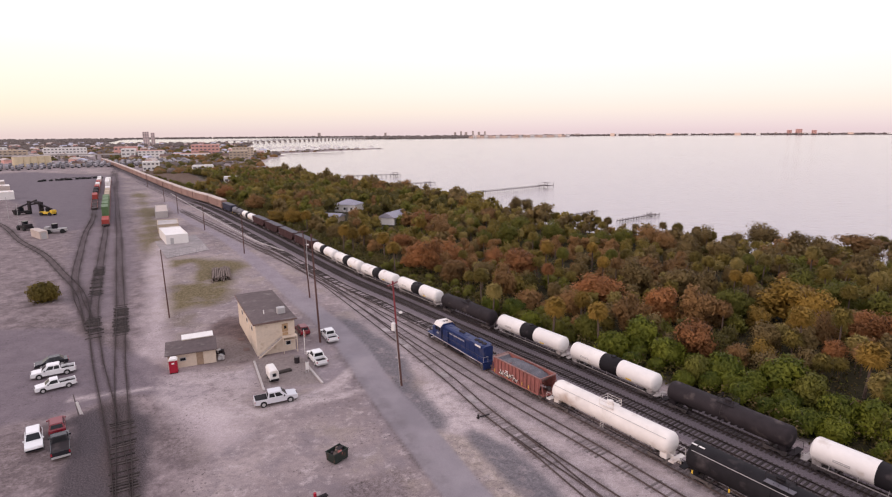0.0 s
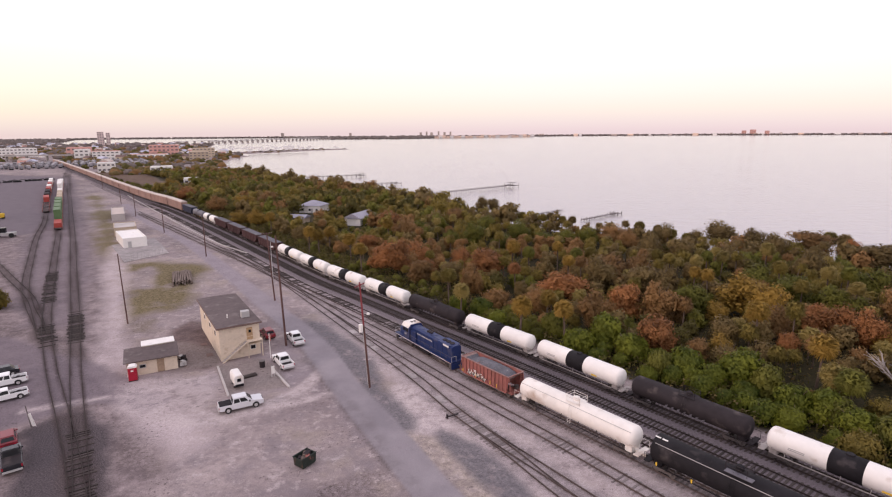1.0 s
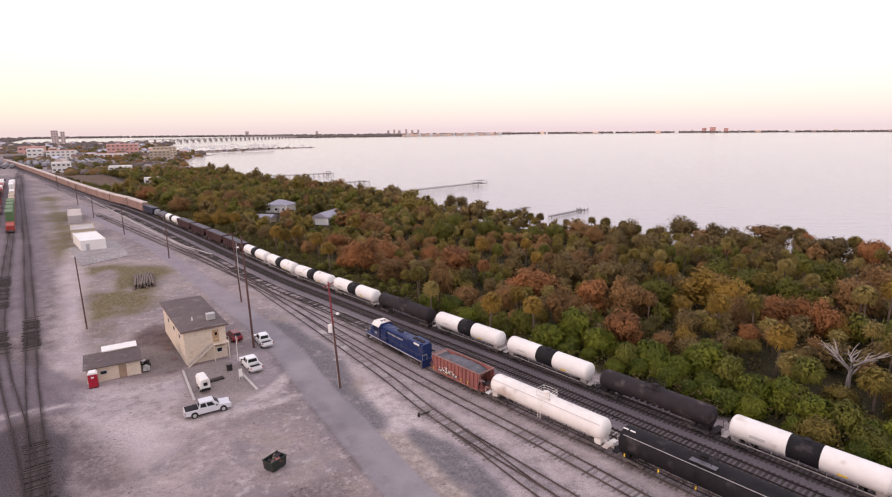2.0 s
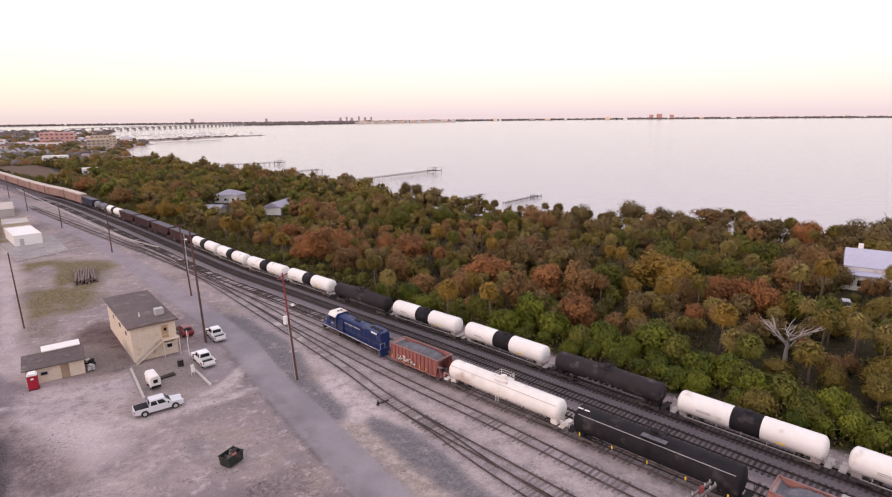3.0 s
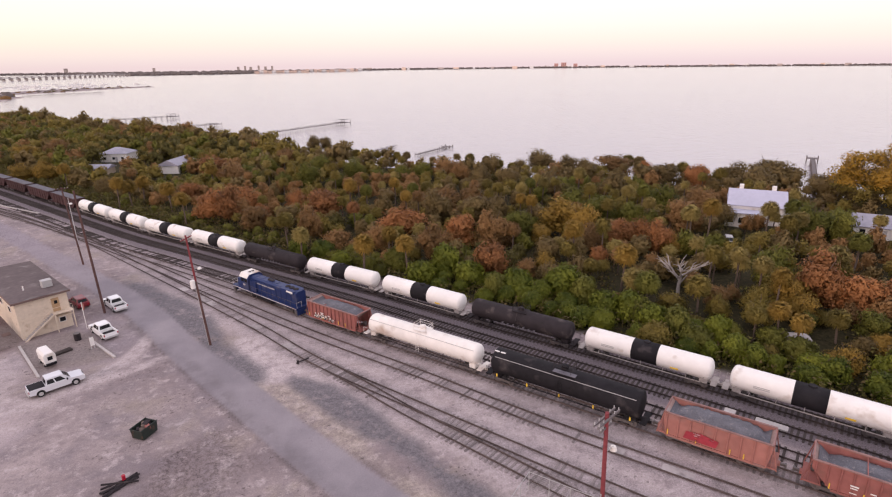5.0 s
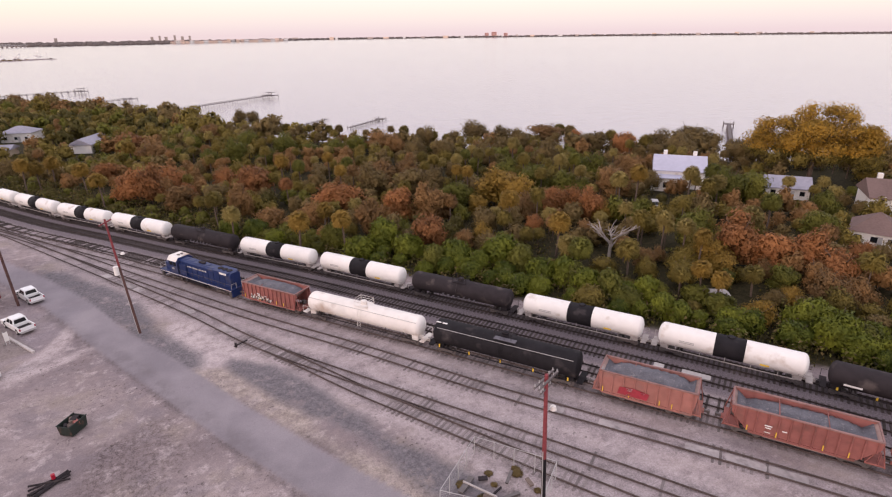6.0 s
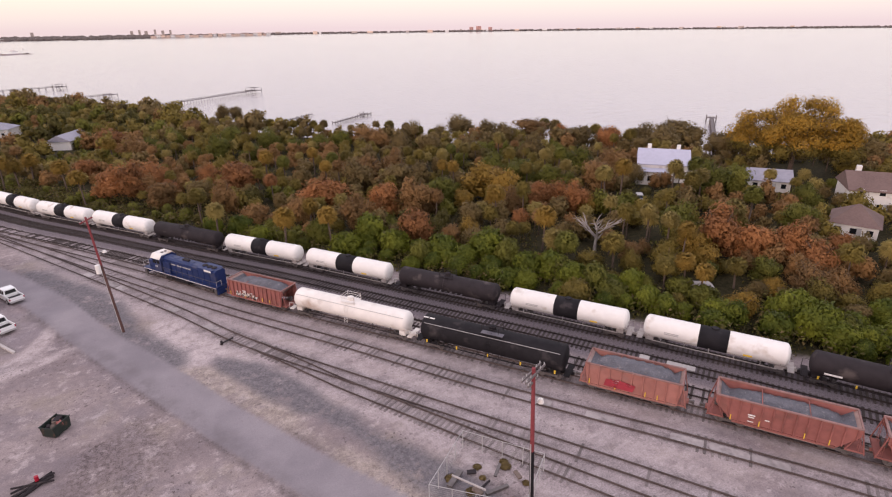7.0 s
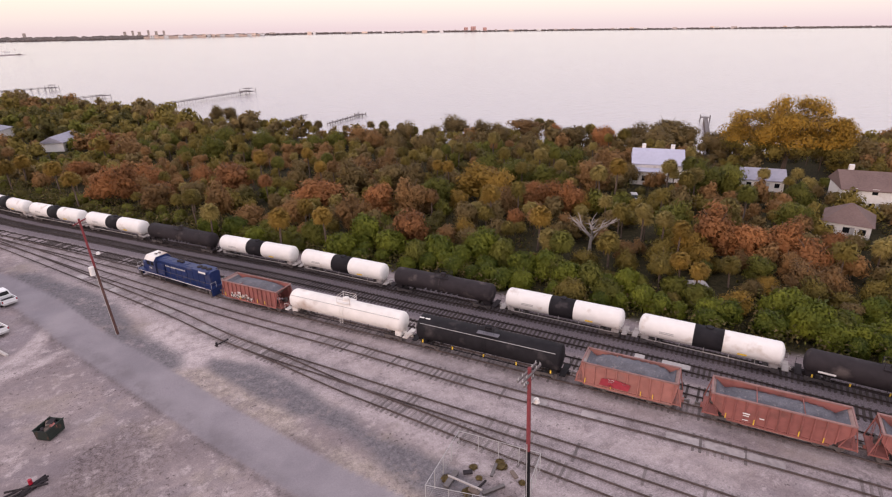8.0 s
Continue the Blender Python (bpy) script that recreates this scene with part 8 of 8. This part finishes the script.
def small_house(paint, roofing, label, k):
    h = thing("small_house", label, "house", "far town houses", pose(0, 0, -50))
    part("wall", Shape().box((0, 0, 2.2), (12, 9, 4.4)), paint, h)
    part("roof", Shape().bar([(-5, 4.3), (5, 4.3), (0, 7.0)], -6.5, 6.5), roofing, h)
    part("window", Shape().box((-3, -4.55, 2.2), (2, 0.12, 1.6)), GLASS, h)
    part("window", Shape().box((3, -4.55, 2.2), (2, 0.12, 1.6)), GLASS, h)
    return h


TOWN = [(-1500, 1500), (-980, 1000), (-760, 800), (-610, 700), (-480, 690), (-330, 560), (-290, 760), (-330, 1000), (-420, 1600), (-900, 2400), (-2200, 2600)]
protos = [(WHITE, BLUEROOF, "white far house with a pale roof"), (BUFFWALL, BROWNROOF, "buff far house with a brown roof"), (PINKWALL, PALE_ROOF, "pink far house with a pale roof")]
first = {}
placed = 0
while placed < 230:
    x, y = rng.uniform(-2000, -250), rng.uniform(560, 2400)
    q = np.array([[x, y]])
    if not inside(TOWN, q)[0] or depth(SHORE, q)[0] > -20 or TRACKS["main"].far(q)[0] < 25 or math.degrees(math.atan2(x, y)) < -50:
        continue
    j = placed % 3
    m = pose(x, y, 0, 0, 0, rng.uniform(0, 180))
    if j not in first:
        first[j] = small_house(*protos[j], j)
        first[j].matrix_basis = m
    else:
        copy_thing(first[j], m)
    placed += 1
# moored boats off the town
boat = None
for k in range(110):
    u = rng.rand()
    x, y = -440 + u * 190 + rng.normal() * 45, 1480 - u * 130 + rng.normal() * 130
    if depth(SHORE, np.array([[x, y]]))[0] < 8:
        continue
    m = pose(x, y, -0.5, 0, 0, rng.uniform(0, 360))
    if boat is None:
        boat = thing("sailing_boat", "white moored sailing boat with a bare mast", "boat", "moored boats", m)
        part("hull", Shape().prism([(-5, -1.4), (3, -1.5), (6, 0), (3, 1.5), (-5, 1.4)], 0, 1.6), WHITE, boat)
        part("mast", Shape().rod((0, 0, 1.5), (0, 0, 14), 0.16, n=6), WHITE, boat)
    else:
        copy_thing(boat, m)
# rows of parked trailers beyond the lot
TRAILER = mat("dull_grey_trailer_panels", (0.26, 0.245, 0.26), 0.6, vary=0.2, fine=0.8, rand=0.45)
row = None
for i in range(5):
    for k in range(30):
        x, y = -470 + k * 5.2 - i * 12 + rng.normal() * 0.5, 575 + k * 4.5 + i * 21 + rng.normal() * 2
        m = pose(x, y, 0, 0, 0, 128)
        if row is None:
            row = thing("parked_trailer", "pale box trailer parked in a row", "trailer", "parked trailers", m)
            part("box", Shape().box((0, 0, 2.5), (14, 2.5, 2.8)), TRAILER, row)
            part("undercarriage", Shape().box((-4, 0, 0.6), (3, 2.2, 1.1)), RUBBER, row)
            part("landing_leg", Shape().box((4.5, 0, 0.6), (0.3, 1.8, 1.2)), STEEL, row)
        else:
            copy_thing(row, m)
# dark chassis parked along the lot's far side
first_c = None
for k in range(18):
    m = pose(-322 + k * 1.6 + rng.normal(), 445 + k * 1.9 + rng.normal() * 3, 0, 0, 0, rng.uniform(100, 150))
    if first_c is None:
        first_c = thing("trailer_chassis", "dark empty trailer chassis at the lot's edge", "trailer", "trailer chassis", m)
        part("frame", Shape().box((0, 0, 1.1), (11, 0.9, 0.35)), CHARCOAL, first_c)
        part("axle_group", Shape().box((-4, 0, 0.55), (2.4, 2.4, 1.0)), RUBBER, first_c)
    else:
        copy_thing(first_c, m)


# woods and low growth of the far land
def far_woods():
    rng = np.random.RandomState(41)
    pts = []
    n = 48000
    az, r = np.radians(rng.uniform(-54, 45, n)), 380 * np.exp(rng.rand(n) * np.log(4850 / 380))
    q = np.c_[r * np.sin(az), r * np.cos(az)]
    d = depth(SHORE, q)
    keep = (d < -6)
    line_x = np.interp(q[:, 1], MAIN.p[::-1, 1], MAIN.p[::-1, 0])
    west = q[:, 0] < line_x - 8
    keep &= ~(west & (r < 620)) & ~(~west & (q[:, 1] < 520)) & (TRACKS["main"].far(q) > 14)
    keep &= ~((np.abs(q[:, 0] + 505) < 260) & (q[:, 1] < 800) & west)
    keep &= rng.rand(n) < np.where(west & (r < 2000), 0.13, np.where(r < 2600, 0.3, 0.5))
    spit = (q[:, 1] > 1020) & (q[:, 1] < 1320) & (q[:, 0] > -340)
    q, r, spit = q[keep], r[keep], spit[keep]
    edge = np.array(SHORE[SHORE.index((-2300, 4100)):-1], float)
    for a, b in zip(edge[:-1], edge[1:]):
        k = int(np.linalg.norm(b - a) / 6)
        t = rng.rand(k)[:, None]
        e = a + (b - a) * t
        e = e * (1 + 0.05 * rng.rand(k)[:, None])
        q, r, spit = np.vstack([q, e]), np.r_[r, np.hypot(e[:, 0], e[:, 1])], np.r_[spit, np.zeros(k, bool)]
    size = np.where(spit, 3.0, np.where(r < 900, 4.0, np.where(r < 1900, 5.5, 8.0))) * rng.uniform(0.6, 1.35, len(q)) * (1 + np.clip(r - 1500, 0, 3000) / 3000)
    high = np.where(spit, 0.45, np.where(r > 1900, 0.55, 0.85)) * np.minimum(size, 13) * rng.uniform(0.6, 1.2, len(q)) + np.clip((r - 2500) / 2200, 0, 1) * 3
    ring = 6
    V, F = [], []
    ang = np.arange(ring) * 2 * math.pi / ring
    jit = rng.uniform(0.75, 1.25, (len(q), 3, ring))
    lev = ((1.0, 0.0), (0.95, 0.55), (0.5, 0.95))
    v = np.zeros((len(q), 3 * ring + 1, 3))
    for k, (w, h) in enumerate(lev):
        v[:, k * ring:(k + 1) * ring, 0] = q[:, :1] + size[:, None] * w * jit[:, k] * np.cos(ang)
        v[:, k * ring:(k + 1) * ring, 1] = q[:, 1:] + size[:, None] * w * jit[:, k] * np.sin(ang)
        v[:, k * ring:(k + 1) * ring, 2] = high[:, None] * h * jit[:, k, ::-1]
    v[:, -1, :2], v[:, -1, 2] = q, high * 1.1
    tri = []
    for k in range(2):
        for i in range(ring):
            a, b, c, d_ = k * ring + i, k * ring + (i + 1) % ring, (k + 1) * ring + (i + 1) % ring, (k + 1) * ring + i
            tri += [(a, b, c), (a, c, d_)]
    tri += [(2 * ring + i, 2 * ring + (i + 1) % ring, 3 * ring) for i in range(ring)]
    tri = np.array(tri)
    F = (tri[None] + (np.arange(len(q)) * (3 * ring + 1))[:, None, None]).reshape(-1, 3)
    # past 1700 m every clump takes the leaf colour with haze painted in
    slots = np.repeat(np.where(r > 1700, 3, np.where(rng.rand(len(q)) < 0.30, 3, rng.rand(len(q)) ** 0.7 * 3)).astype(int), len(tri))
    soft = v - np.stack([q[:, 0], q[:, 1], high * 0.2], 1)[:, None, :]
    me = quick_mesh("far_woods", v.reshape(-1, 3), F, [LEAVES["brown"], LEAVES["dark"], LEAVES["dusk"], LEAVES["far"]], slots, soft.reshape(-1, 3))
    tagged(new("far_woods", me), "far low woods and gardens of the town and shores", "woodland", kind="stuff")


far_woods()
# buildings on the far shore
for k in range(26):
    az = radians(2.6 + 9.6 * k / 25)
    r = 3230 + 420 * (k / 25) ** 1.5 + rng.uniform(-20, 20)
    # the walls' warm brightness is in their colour, as sunlight painted on
    block("far waterside apartment block with warm light painted in", r * math.sin(az), r * math.cos(az), -math.degrees(az), 16 + rng.rand() * 12, 14, 10 + rng.rand() * 9, (PAINTED_SUNWALL, WHITE, PAINTED_SUNWALL)[k % 3], 2, 3, PINKWALL)
for az, h, w in ((1.0, 34, 18), (1.6, 40, 14), (2.1, 33, 20), (2.8, 42, 14), (3.4, 35, 18), (4.0, 38, 14), (-6.0, 33, 18), (-12.5, 36, 24), (31.2, 32, 30), (31.9, 38, 40), (33.0, 30, 30)):
    a = radians(az)
    block("distant high-rise block on the skyline", 4640 * math.sin(a), 4640 * math.cos(a), -az, w, 20, h, PALE_ROOF if az < 20 else PINKWALL, 4, 3)
for k in range(26):
    az = 13 + 45 * (k + rng.rand() * 1.6) / 26
    r = 4230 if az < 30 else 4560
    h = thing("shore_house", "low pale building on the far shore", "building", "far shore buildings", pose(r * math.sin(radians(az)), r * math.cos(radians(az)), 0, 0, 0, -az))
    part("wall", Shape().box((0, 0, 9), (14 + rng.rand() * 26, 14, 10 + rng.rand() * 10)), (PALE_ROOF, PAINTED_SUNWALL, WHITE)[k % 3], h)
